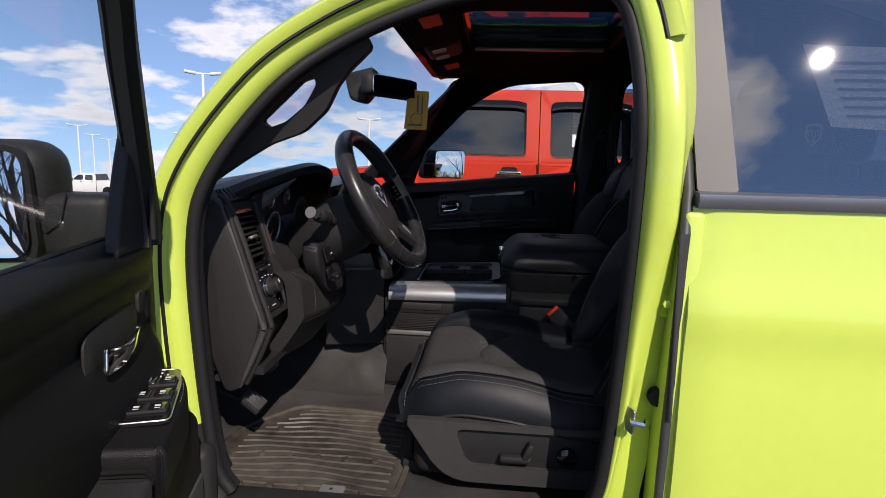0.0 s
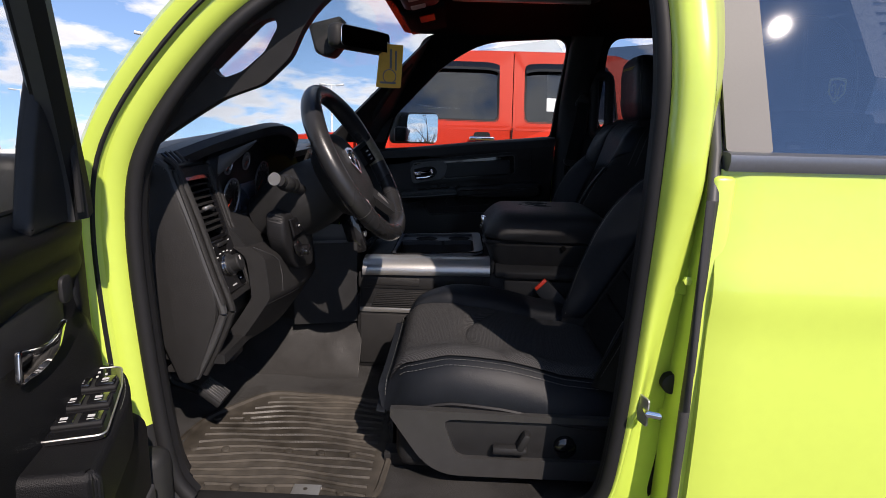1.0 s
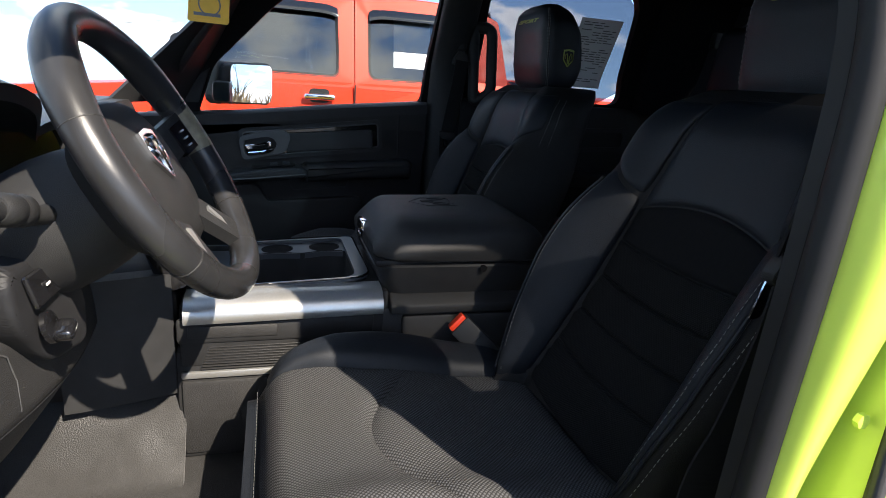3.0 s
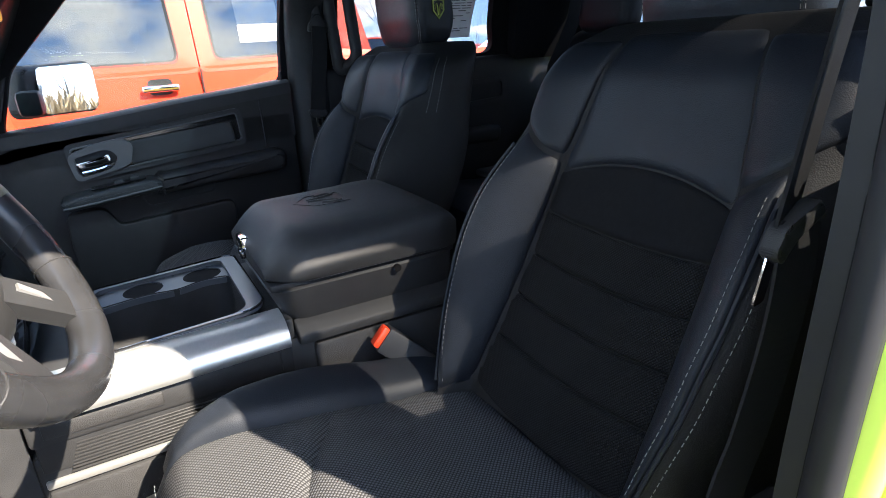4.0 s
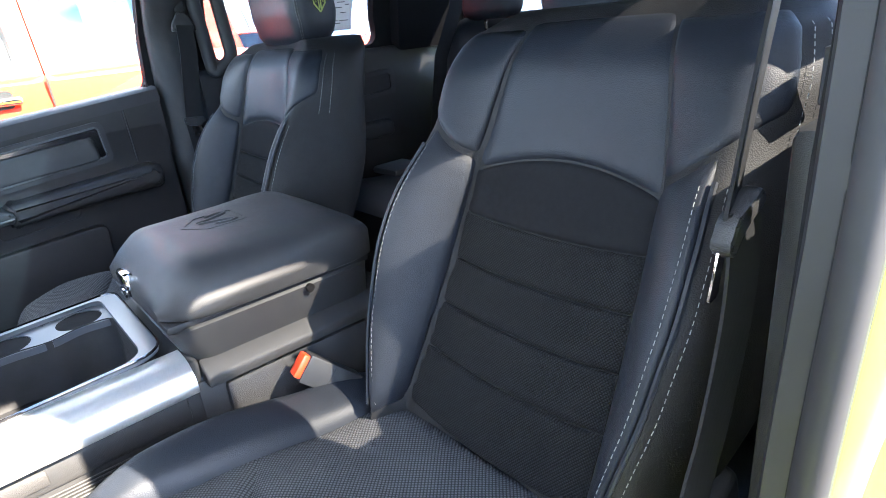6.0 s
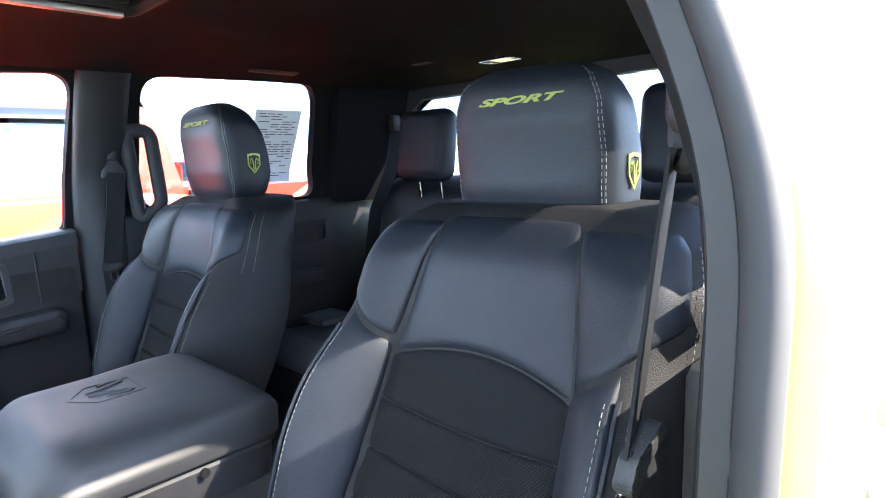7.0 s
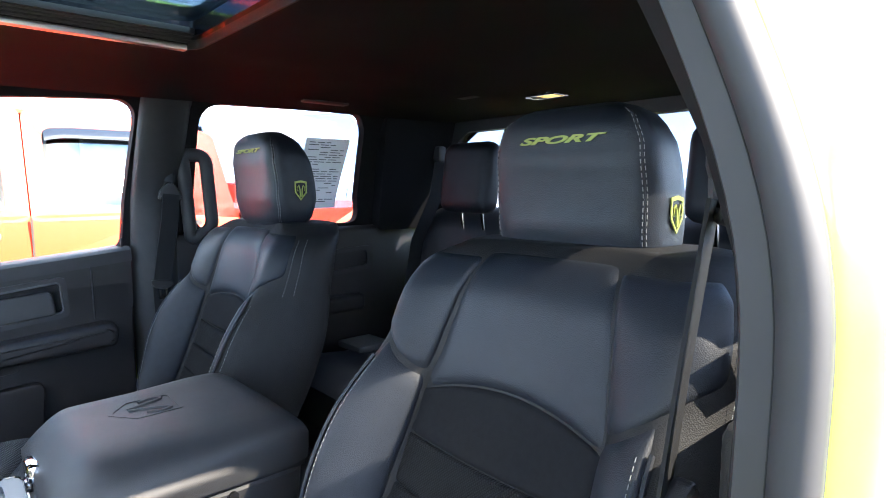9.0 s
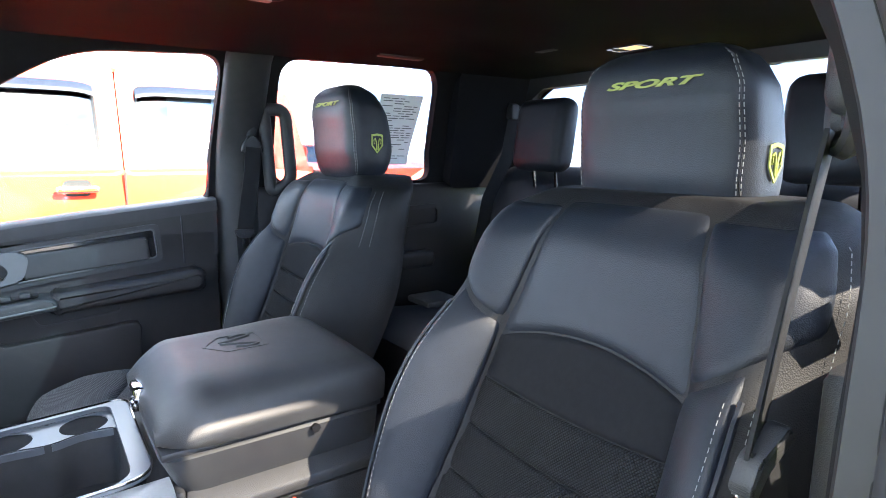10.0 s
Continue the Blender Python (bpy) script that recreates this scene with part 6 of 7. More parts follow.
part("mirror_glass", prism([mm @ Vector((0.016 + p.x * 0.83, p.y * 0.97, 0)) for p in MO], -back, 0.003), MIRROR, mh, "door mirror glass")
part("mirror_arm", rbox(0.36, 0.42, 0.90, 1.04, 1.33, 1.40, 0.015), PLASTIC, pdoor)
part("sail_panel", prism([(0.20, 0.868, 1.325), (0.32, 0.872, 1.328), (0.36, 0.862, 1.44)], (0, 1, 0), 0.02), PLASTIC, pdoor, "black sail panel")
settle_parts(pdoor)

# ---- open driver door, built along its own axes: s from the hinge, n towards the cab's inside, z up ----
ddoor = thing("driver_door", "open driver door with black trim panel and lime outer skin", "car door", (0.055, -0.965, 0.5))
TH = radians(77)
DM = Matrix(((math.cos(TH), math.sin(TH), 0, 0.055), (-math.sin(TH), math.cos(TH), 0, -0.965), (0, 0, 1, 0), (0, 0, 0, 1)))


def dpart(name, bm, mat, parent=None, label="", smooth=True):
    bm.transform(DM)
    return part(name, bm, mat, parent or ddoor, label, smooth)


dpart("door_shell", rbox(0.0, 0.945, -0.030, 0.035, 0.46, 1.285, 0.025, 3), GREEN, None, "lime green door shell")
dpart("door_edge", rbox(0.006, 0.935, 0.020, 0.050, 0.50, 1.270, 0.008, 2), GREEN, None, "lime green inner door flange")


def trim_face(u, v):
    s = 0.035 + 0.88 * u
    z = 0.56 + 0.745 * v
    n = 0.070 + 0.016 * math.exp(-((z - 1.275) / 0.040) ** 2) - 0.016 * math.exp(-((z - 1.178) / 0.040) ** 2) / (1 + math.exp((0.06 - s) * 60))
    n += 0.010 / (1 + math.exp((z - 1.232) * 260)) - 0.010 + 0.014 / (1 + math.exp((z - 1.115 - 0.10 * max(s - 0.3, 0)) * 90))
    n -= 0.020 * math.exp(-(s - 0.035) / 0.012) + 0.030 * max(z - 1.285, 0) / 0.02
    return Vector((s, n, z))


# trim in the darkened colour that carries the open door's shade
dpart("trim_surface", sheet(trim_face, 60, 90, 0.022, (0, -1, 0)), SHADEDTRIM, None, "black moulded door trim")
dpart("lower_trim", rbox(0.030, 0.90, 0.050, 0.132, 0.56, 0.985, 0.030, 4), SHADEDTRIM, None, "black lower door trim with pocket")
dpart("front_edge", rbox(0.028, 0.075, 0.030, 0.064, 0.58, 1.30, 0.012, 3), SHADEDTRIM, None, "black trim end")
dpart("belt_seal", rbox(0.12, 0.90, 0.022, 0.036, 1.285, 1.308, 0.004), RUBBER, None, "black rubber belt seal")
# armrest pod with the switches
POD = rounded([(0.032, 0.060, 1.062), (0.060, 0.112, 1.062), (0.145, 0.146, 1.058), (0.315, 0.158, 1.046), (0.325, 0.066, 1.052), (0.030, 0.050, 1.062)], [0.02, 0.03, 0.05, 0.012, 0.012, 0.01])
arm = dpart("armrest", prism([Vector(p) + Vector((0, 0, -0.075)) for p in POD], (0, 0, 1), 0.075, 0.010, 3), SHADEDTRIM, None, "black door armrest")
part_s = dashes([Vector((p.x, p.y, p.z)) + Vector((0.0, -0.006, 0.0012)) for p in POD[6:18]], 0.006, 0.004, 0.0008)
dpart("stitching", part_s, STITCH, arm)
dpart("grab_cup", prism(rounded([(0.322, 0.070, 1.020), (0.322, 0.070, 0.93), (0.62, 0.070, 0.96), (0.62, 0.070, 1.075), (0.56, 0.070, 1.085), (0.46, 0.070, 1.0)], [0.01, 0.03, 0.04, 0.03, 0.03, 0.06]), (0, 1, 0), 0.080, 0.014, 3), PLASTIC, None, "black pull handle")
dpart("arm_pad", prism(rounded([(0.50, 0.070, 1.075), (0.90, 0.070, 1.10), (0.90, 0.070, 0.99), (0.50, 0.070, 0.97)], 0.03), (0, 1, 0), 0.095, 0.02, 3), SHADEDTRIM, None, "padded armrest")
swm = Matrix.Translation((0.166, 0.098, 1.0605)) @ Matrix.Rotation(radians(8), 4, "Z") @ Matrix.Rotation(radians(2.5), 4, "Y")


def on_arm(name, x0, x1, y0, y1, z0, z1, mat, r=0.002, label=""):
    b = rbox(x0, x1, y0, y1, z0, z1, r)
    b.transform(swm)
    return dpart(name, b, mat, arm, label)


PO = rounded([(-0.092, -0.034, 0), (-0.092, 0.026, 0), (-0.03, 0.036, 0), (0.092, 0.038, 0), (0.092, -0.036, 0)], 0.012)
dpart("switch_panel", prism([swm @ (Vector(p) + Vector((0, 0, -0.004))) for p in PO], (0, 0, 1), 0.007, 0.001, 1), GLOSSBLACK, arm, "glossy black switch panel")
dpart("panel_edge", tube([swm @ (Vector(p) + Vector((0, 0, 0.003))) for p in PO] + [swm @ (PO[0] + Vector((0, 0, 0.003)))], 0.0012, 6, False), SILVER, arm, "thin bright edging")
for k, (x, w) in enumerate(((-0.036, 0.014), (0.010, 0.015), (0.054, 0.014))):
    on_arm("switch_block", x - w, x + w, -0.026, 0.030, 0.002, 0.0075, PLASTIC, 0.003, "window switch")
    for y in (-0.013, 0.016):
        on_arm("window_switch", x - w + 0.003, x + w - 0.002, y - 0.012, y + 0.012, 0.007, 0.0125 - 0.002 * k, GLOSSBLACK, 0.003)
        on_arm("switch_print", x - 0.003, x + 0.002, y - 0.004, y + 0.004, 0.0120 - 0.002 * k, 0.0130 - 0.002 * k, WHITEPRINT, 0.0)
        on_arm("switch_print", x + 0.006, x + 0.0075, y - 0.004, y + 0.004, 0.0120 - 0.002 * k, 0.0128 - 0.002 * k, WHITEPRINT, 0.0)
for x, y in ((-0.078, 0.0), (-0.070, -0.010), (-0.070, 0.010), (-0.064, 0.0), (-0.060, -0.020), (-0.060, 0.019)):
    on_arm("mirror_mark", x - 0.0018, x + 0.0018, y - 0.0015, y + 0.0015, 0.003, 0.004, WHITEPRINT, 0.0)
# inner handle in its recess
dpart("handle_recess", prism(rounded([(0.120, 0.058, 1.105), (0.115, 0.058, 1.200), (0.190, 0.058, 1.210), (0.300, 0.058, 1.195), (0.300, 0.058, 1.115)], 0.022), (0, 1, 0), 0.004, 0.001), PLASTIC, None, "black handle recess")
dpart("door_handle", prism(rounded([(0.150, 0.074, 1.170), (0.200, 0.074, 1.156), (0.272, 0.074, 1.176), (0.278, 0.074, 1.136), (0.215, 0.074, 1.130), (0.175, 0.074, 1.142)], [0.006, 0.02, 0.008, 0.008, 0.02, 0.01]), (0, 1, 0), 0.006, 0.002, 2), CHROME, None, "chrome inner door handle")
dpart("lock_button", prism(rounded([(0.130, 0.076, 1.19), (0.130, 0.076, 1.225), (0.160, 0.076, 1.225), (0.160, 0.076, 1.19)], 0.012), (0, 1, 0), 0.006, 0.002), PLASTIC, None, "black lock rocker")
dpart("speaker_grille", rbox(0.050, 0.20, 0.126, 0.136, 0.66, 0.86, 0.012, 3), SEALGREY, None, "grey speaker grille")
# window frame along the opening's outline
RUN = [Vector((p.x - 0.055, p.y + 0.965 - 0.022, p.z)) for p in opening[20:72]]
dpart("window_frame", sweep(RUN, [(0.020, 0.008), (0.020, -0.026), (-0.008, -0.028), (-0.022, -0.020), (-0.022, -0.002), (-0.008, 0.012)], (0.5, 0, 1.25)), RUBBER, None, "black door window frame")
dpart("frame_skin", sweep(RUN, [(0.020, -0.002), (0.028, -0.004), (0.028, -0.030), (0.020, -0.032)], (0.5, 0, 1.25)), GREEN, None, "lime green window frame")
dpart("frame_rib", sweep(RUN, [(-0.022, 0.000), (-0.027, 0.002), (-0.027, -0.014), (-0.022, -0.014)], (0.5, 0, 1.25)), SEALGREY, None, "glass run seal")
pane = [Vector((p.x, p.y - 0.020, p.z)) for p in RUN[2::3]] + [Vector((0.86, 0.03, 1.27)), Vector((0.16, 0.045, 1.27))]
cen = Vector((0.50, 0.09, 1.50))
gb = bmesh.new()
fan = [gb.verts.new(p) for p in pane]
mid = gb.verts.new(Vector((0.50, 0.075, 1.46)))
for a, b in zip(fan, fan[1:] + fan[:1]):
    gb.faces.new((a, b, mid))
gp = dpart("window_pane", gb, GLASS, None, "clear door glass")
gp.visible_shadow = False
dpart("sail_panel", prism(rounded([(0.038, 0.052, 1.285), (0.046, 0.054, 1.345), (0.088, 0.066, 1.470), (0.105, 0.068, 1.490), (0.150, 0.066, 1.492), (0.180, 0.058, 1.40), (0.205, 0.052, 1.285)], [0.005, 0.03, 0.02, 0.015, 0.012, 0.05, 0.01]), (0, 1, 0), 0.022, 0.007, 3), PLASTIC, None, "black mirror sail panel")
dpart("sail_rib", tube([(0.105, 0.090, 1.300), (0.112, 0.092, 1.40), (0.128, 0.092, 1.480)], 0.005, 6), PLASTIC)
mir = dpart("mirror_housing", rbox(0.036, 0.150, -0.300, -0.040, 1.262, 1.452, 0.045, 4), PLASTIC, None, "black door mirror housing")
mo = rounded([(0.152, -0.288, 1.272), (0.152, -0.050, 1.272), (0.152, -0.058, 1.444), (0.152, -0.288, 1.440)], 0.03)
dpart("mirror_bezel", ringwall(mo, [Vector((p.x, -0.170 + (p.y + 0.170) * 0.93, 1.357 + (p.z - 1.357) * 0.90)) for p in mo], (1, 0, 0), 0.010, 60), RUBBER, mir)
turn = Matrix.Translation((0.160, -0.170, 1.357)) @ Matrix.Rotation(radians(-3), 4, "Z") @ Matrix.Rotation(radians(-4), 4, "Y")
dpart("mirror_glass", prism([turn @ Vector((0, (p.y + 0.170) * 0.93, (p.z - 1.357) * 0.90)) for p in mo], (1, 0, 0), 0.003), MIRROR, mir, "door mirror glass")
dpart("mirror_arm", rbox(0.060, 0.135, -0.075, 0.040, 1.272, 1.372, 0.018, 3), PLASTIC, None, "black mirror arm")
dpart("arm_seam", tube([(0.137, -0.02, 1.374), (0.138, -0.03, 1.33), (0.138, -0.05, 1.315), (0.138, -0.10, 1.308)], 0.0018, 5), RUBBER)
settle_parts(ddoor)

# ---- jamb hardware ----
st = part("door_striker", tube([(0.972, -0.915, 0.990), (0.968, -0.950, 0.994), (0.982, -0.955, 0.994), (0.992, -0.930, 0.990)], 0.0055, 8), CHROME, truck, "steel door striker")
part("striker_plate", prism(rounded([(0.966, -0.912, 0.965), (0.974, -0.938, 0.965), (0.974, -0.938, 1.012), (0.966, -0.912, 1.012)], 0.006), (-1, -0.4, 0), 0.004, 0.001, 1), SILVER, truck)
for x, z in ((1.024, 1.294), (1.022, 1.02)):
    part("rubber_plug", lathe([(0.017, -0.012), (0.017, 0.004), (0.012, 0.006), (0.0005, 0.006)], 20, frame_m((x, -0.891, z), (1, 0, 0.0), (0, 0, 1))), RUBBER, truck, "black rubber plug")
hg = rounded([(0.998, -0.922, 1.180), (1.034, -0.905, 1.170), (1.034, -0.905, 1.232), (1.014, -0.914, 1.224), (1.000, -0.922, 1.228)], 0.006)
part("hinge_plate", prism([Vector(p) + Vector((0, 0.020, 0)) for p in hg], (0, -1, 0), 0.008, 0.002), GREEN, truck, "lime painted hinge plate")
part("hinge_bolt", lathe([(0.007, 0), (0.007, 0.005), (0.0005, 0.006)], 6, frame_m((1.012, -0.924, 1.205), (1, 0, 0), (0, 0, 1))), GREEN, truck)
settle_parts(truck)

# ---- grab handles, mirror, visors, lamps, belts ----
def pillar_grip(pts):
    """Points of the A-pillar trim in the x-z plane, leaning in towards the windshield."""
    return [Vector((x, -0.735 + 0.30 * (x - 0.20) - 0.22 * (z - 1.45), z)) for x, z in pts]


GRIP_OUT = [(0.098, 1.352), (0.145, 1.390), (0.200, 1.428), (0.245, 1.457), (0.312, 1.484), (0.360, 1.530), (0.384, 1.578), (0.410, 1.612), (0.455, 1.655), (0.43, 1.70), (0.36, 1.672), (0.27, 1.600), (0.19, 1.512), (0.13, 1.430), (0.098, 1.385)]
GRIP_IN = [(0.236, 1.502), (0.250, 1.490), (0.282, 1.503), (0.320, 1.536), (0.345, 1.578), (0.341, 1.592), (0.322, 1.586), (0.284, 1.562), (0.252, 1.537), (0.238, 1.518)]


def plate(outer, inner, depth, n=120):
    """A plate with a hole, its edges rounded over; both outlines run the same way from their nearest points."""
    O = around(rounded(pillar_grip(outer), 0.012), n)
    I = around(rounded(pillar_grip(inner), 0.008), n)
    mid = sum(I, Vector()) / n
    I.sort(key=lambda p: math.atan2(p.z - mid.z, p.x - mid.x))
    O = [min(O, key=lambda q: abs(math.remainder(math.atan2(q.z - mid.z, q.x - mid.x) - math.atan2(p.z - mid.z, p.x - mid.x), 2 * math.pi))) for p in I]
    rings = []
    for f, y in ((0.0, depth), (0.0, 0.25 * depth), (0.06, 0.06 * depth), (0.18, 0.0), (0.82, 0.0), (0.94, 0.06 * depth), (1.0, 0.25 * depth), (1.0, depth)):
        rings.append([o.lerp(i, f) + Vector((0, -y, 0)) for o, i in zip(O, I)])
    rings.append(rings[0])
    bm = loft(rings, caps=False)
    bmesh.ops.remove_doubles(bm, verts=bm.verts, dist=1e-5)
    return bm


part("a_pillar_grip", plate(GRIP_OUT, GRIP_IN, 0.035), PLASTIC, truck, "black A-pillar trim with a moulded grab handle")
part("grab_handle", tube(spline([(0.275, 0.775, 1.430), (0.300, 0.735, 1.462), (0.345, 0.705, 1.525), (0.400, 0.685, 1.600), (0.450, 0.690, 1.660)], 24), 0.018, 12), PLASTIC, truck, "black moulded A-pillar grab handle")
LOOP = rounded([(1.226, 0.796, 1.640), (1.290, 0.788, 1.640), (1.300, 0.776, 1.420), (1.240, 0.790, 1.390)], [0.02, 0.045, 0.050, 0.02], 8)
part("pillar_handle", sweep(LOOP + [LOOP[0], LOOP[1]], [(0.020 * math.cos(k), 0.016 * math.sin(k)) for k in np.linspace(0, 6.2832, 13)[:-1]], (1.265, 0.79, 1.52), False), PLASTIC, truck, "black moulded B-pillar grab handle")
rv = thing("rear_view_mirror", "black rear view mirror on the windshield", "mirror", (0.30, 0.0, 1.66))
part("mirror_body", rbox(0.330, 0.378, -0.115, 0.115, 1.622, 1.690, 0.018, 3, Matrix.Rotation(radians(-32), 4, "Z")), PLASTIC, rv, "black mirror housing")
rm = frame_m((0.378, -0.014, 1.656), (0.53, 0.85, 0), (0, 0, 1))
part("mirror_glass", prism([rm @ p for p in rounded([(-0.105, -0.027, 0), (0.105, -0.027, 0), (0.105, 0.027, 0), (-0.105, 0.027, 0)], 0.012)], (0.85, -0.53, 0), 0.003), MIRROR, rv)
part("sensor_pod", prism(rounded([(0.215, -0.045, 1.690), (0.310, -0.045, 1.715), (0.318, -0.045, 1.650), (0.280, -0.045, 1.602), (0.235, -0.045, 1.610)], 0.015), (0, 1, 0), 0.09, 0.008), PLASTIC, rv, "black sensor pod")
part("mirror_stem", tube([(0.30, 0, 1.67), (0.345, 0, 1.66)], 0.012, 8), PLASTIC, rv)
settle_parts(rv)
tg = thing("hang_tag", "yellow cardboard hang tag on the mirror", "hang tag", (0.43, 0.06, 1.65))
tm = frame_m((0.437, 0.07, 1.588), (0.95, 0.30, 0.0), (0.10, 0, 1))
part("tag_card", prism([tm @ p for p in rounded([(-0.042, -0.062, 0), (0.036, -0.062, 0), (0.042, 0.066, 0), (-0.030, 0.066, 0)], 0.006)], tm.to_3x3() @ Vector((0, 0, 1)), 0.0015), YELLOW, tg)
for (x0, y0, x1, y1) in ((0.000, -0.005, 0.007, 0.052), (0.016, -0.010, 0.022, 0.048), (-0.030, -0.050, 0.020, -0.044)):
    part("tag_print", prism([tm @ Vector(p) for p in ((x0, y0, 0.0016), (x1, y0, 0.0016), (x1, y1, 0.0016), (x0, y1, 0.0016))], tm.to_3x3() @ Vector((0, 0, 1)), 0.0006), INK, tg)
    part("tag_print", prism([tm @ Vector(p) for p in ((x0, y0, -0.0008), (x1, y0, -0.0008), (x1, y1, -0.0008), (x0, y1, -0.0008))], tm.to_3x3() @ Vector((0, 0, 1)), 0.0006), INK, tg)
part("tag_loop", torus(tm @ Vector((0.0, -0.028, 0)), tm.to_3x3() @ Vector((1, 0, 0)), tm.to_3x3() @ Vector((0, 1, 0)), 0.020, 0.0022, 30, 6), INK, tg, "dark printed ring")
part("tag_string", tube([(0.437, 0.07, 1.652), (0.40, 0.04, 1.685)], 0.0015, 5), WHITEPRINT, tg)
settle_parts(tg)
for yy in (-0.36, 0.36):
    v = thing("sun_visor", "dark grey fabric sun visor folded to the headliner", "sun visor", (0.55, yy, 1.78), "sun visors")
    part("visor_flap", rbox(0.46, 0.60, yy - 0.21, yy + 0.21, 1.766, 1.784, 0.008, 3, Matrix.Rotation(radians(-14), 4, "Y")), HEADLINER, v)
    part("visor_hinge", tube([(0.485, yy - 0.20, 1.772), (0.485, yy + 0.20, 1.772)], 0.006, 8), PLASTIC, v)
    # thin plain orange red plate under the flap
    part("visor_patch", rbox(0.515, 0.565, yy - 0.16, yy - 0.05, 1.7605, 1.7635, 0.001, 1, Matrix.Rotation(radians(-14), 4, "Y")), REDPLASTIC, v, "orange red patch on the visor")
    settle_parts(v)
oc = thing("overhead_console", "dark overhead console with map lights", "overhead console", (0.56, 0, 1.80))
part("console_shell", rbox(0.47, 0.585, -0.11, 0.11, 1.765, 1.815, 0.02, 3, Matrix.Rotation(radians(-14), 4, "Y")), PLASTIC, oc)
for s in (-1, 1):
    part("map_light", rbox(0.50, 0.545, s * 0.06 - 0.025, s * 0.06 + 0.025, 1.760, 1.768, 0.003, 1, Matrix.Rotation(radians(-14), 4, "Y")), PAPER, oc, "map light lens")
settle_parts(oc)
dl = thing("dome_lamp", "lit rear dome lamp with bright bezel", "lamp", (1.93, 0.02, 1.81))
dz = 1.800
part("lamp_bezel", ringwall(rounded([(1.905, -0.035, dz), (1.965, -0.035, dz), (1.965, 0.075, dz), (1.905, 0.075, dz)], 0.01), rounded([(1.912, -0.027, dz), (1.958, -0.027, dz), (1.958, 0.067, dz), (1.912, 0.067, dz)], 0.008), (0, 0, -1), 0.012, 48), CHROME, dl, "bright lamp bezel")
part("lamp_lens", rbox(1.912, 1.958, -0.005, 0.045, dz - 0.010, dz - 0.002, 0.002, 1), LAMPGLOW, dl, "glowing warm lens")
part("lamp_switch", rbox(1.912, 1.958, 0.046, 0.067, dz - 0.009, dz - 0.002, 0.002, 1), PLASTIC, dl)
part("lamp_switch", rbox(1.912, 1.958, -0.027, -0.006, dz - 0.009, dz - 0.002, 0.002, 1), PLASTIC, dl)
settle_parts(dl)
part("coat_hook", rbox(1.50, 1.66, 0.565, 0.600, 1.795, 1.812, 0.008, 2), PLASTIC, truck, "folded roof grab handle")
part("liner_clip", rbox(1.86, 2.02, 0.22, 0.30, 1.806, 1.816, 0.004, 2), PLASTIC, truck)

# seat belts
db = thing("driver_belt", "black driver seat belt hanging from the pillar", "seat belt", (1.02, -0.83, 0.8))
part("anchor_cover", rbox(1.076, 1.110, -0.835, -0.795, 1.545, 1.640, 0.014, 3), PLASTIC, db, "black height adjuster cover")
part("anchor_ring", torus(Vector((1.086, -0.812, 1.545)), Vector((0.8, 0.6, 0)), Vector((0, 0, 1)), 0.022, 0.008, 24, 8), PLASTIC, db, "black belt guide")
wb = [(1.084, -0.804, 1.535), (1.078, -0.797, 1.46), (1.067, -0.793, 1.39), (1.056, -0.791, 1.33), (1.050, -0.790, 1.30)]
part("webbing", ribbon(spline(wb, 24), 0.046, 0.003, (1.0, 0.26, 0.0)), BELT, db, "black belt webbing")
wc = [(1.055, -0.800, 1.305), (1.046, -0.806, 1.26), (1.034, -0.808, 1.20), (1.012, -0.808, 1.12), (0.985, -0.808, 1.04), (0.98, -0.815, 0.88), (1.0, -0.82, 0.78)]
part("webbing", ribbon(spline(wc, 30), 0.046, 0.003, (1.0, -0.10, 0.0)), BELT, db, "black belt webbing returning to the floor")
part("belt_tongue", prism(rounded([(1.018, -0.806, 1.284), (1.030, -0.806, 1.306), (1.074, -0.806, 1.322), (1.084, -0.806, 1.308), (1.046, -0.806, 1.290), (1.030, -0.806, 1.272)], 0.006), (0, 1, 0), 0.018, 0.004, 2), PLASTIC, db, "black latch tongue grip")
part("tongue_plate", prism(rounded([(1.024, -0.796, 1.282), (1.036, -0.796, 1.280), (1.026, -0.796, 1.240), (1.012, -0.796, 1.238)], 0.004), (0, 1, 0), 0.002), CHROME, db, "steel latch tongue")
settle_parts(db)
pb = thing("passenger_belt", "black passenger seat belt hanging straight down", "seat belt", (1.17, 0.80, 0.8))
part("anchor_cover", rbox(1.166, 1.202, 0.780, 0.812, 1.552, 1.640, 0.013, 3), PLASTIC, pb, "black height adjuster cover")
part("belt_guide", prism(rounded([(1.150, 0.774, 1.512), (1.216, 0.774, 1.508), (1.212, 0.774, 1.530), (1.192, 0.774, 1.560), (1.174, 0.774, 1.560), (1.154, 0.774, 1.532)], 0.006), (0, 1, 0), 0.016, 0.004, 2), PLASTIC, pb, "black belt guide")
part("webbing", ribbon([(1.184, 0.772, 1.525), (1.176, 0.770, 1.45), (1.160, 0.768, 1.36), (1.146, 0.766, 1.275)], 0.046, 0.003, (1, 0, 0)), BELT, pb, "black belt webbing")
part("webbing", ribbon([(1.146, 0.776, 1.275), (1.150, 0.778, 1.15), (1.16, 0.785, 1.0), (1.18, 0.80, 0.80)], 0.046, 0.003, (1, 0, 0)), BELT, pb, "black belt webbing returning to the floor")
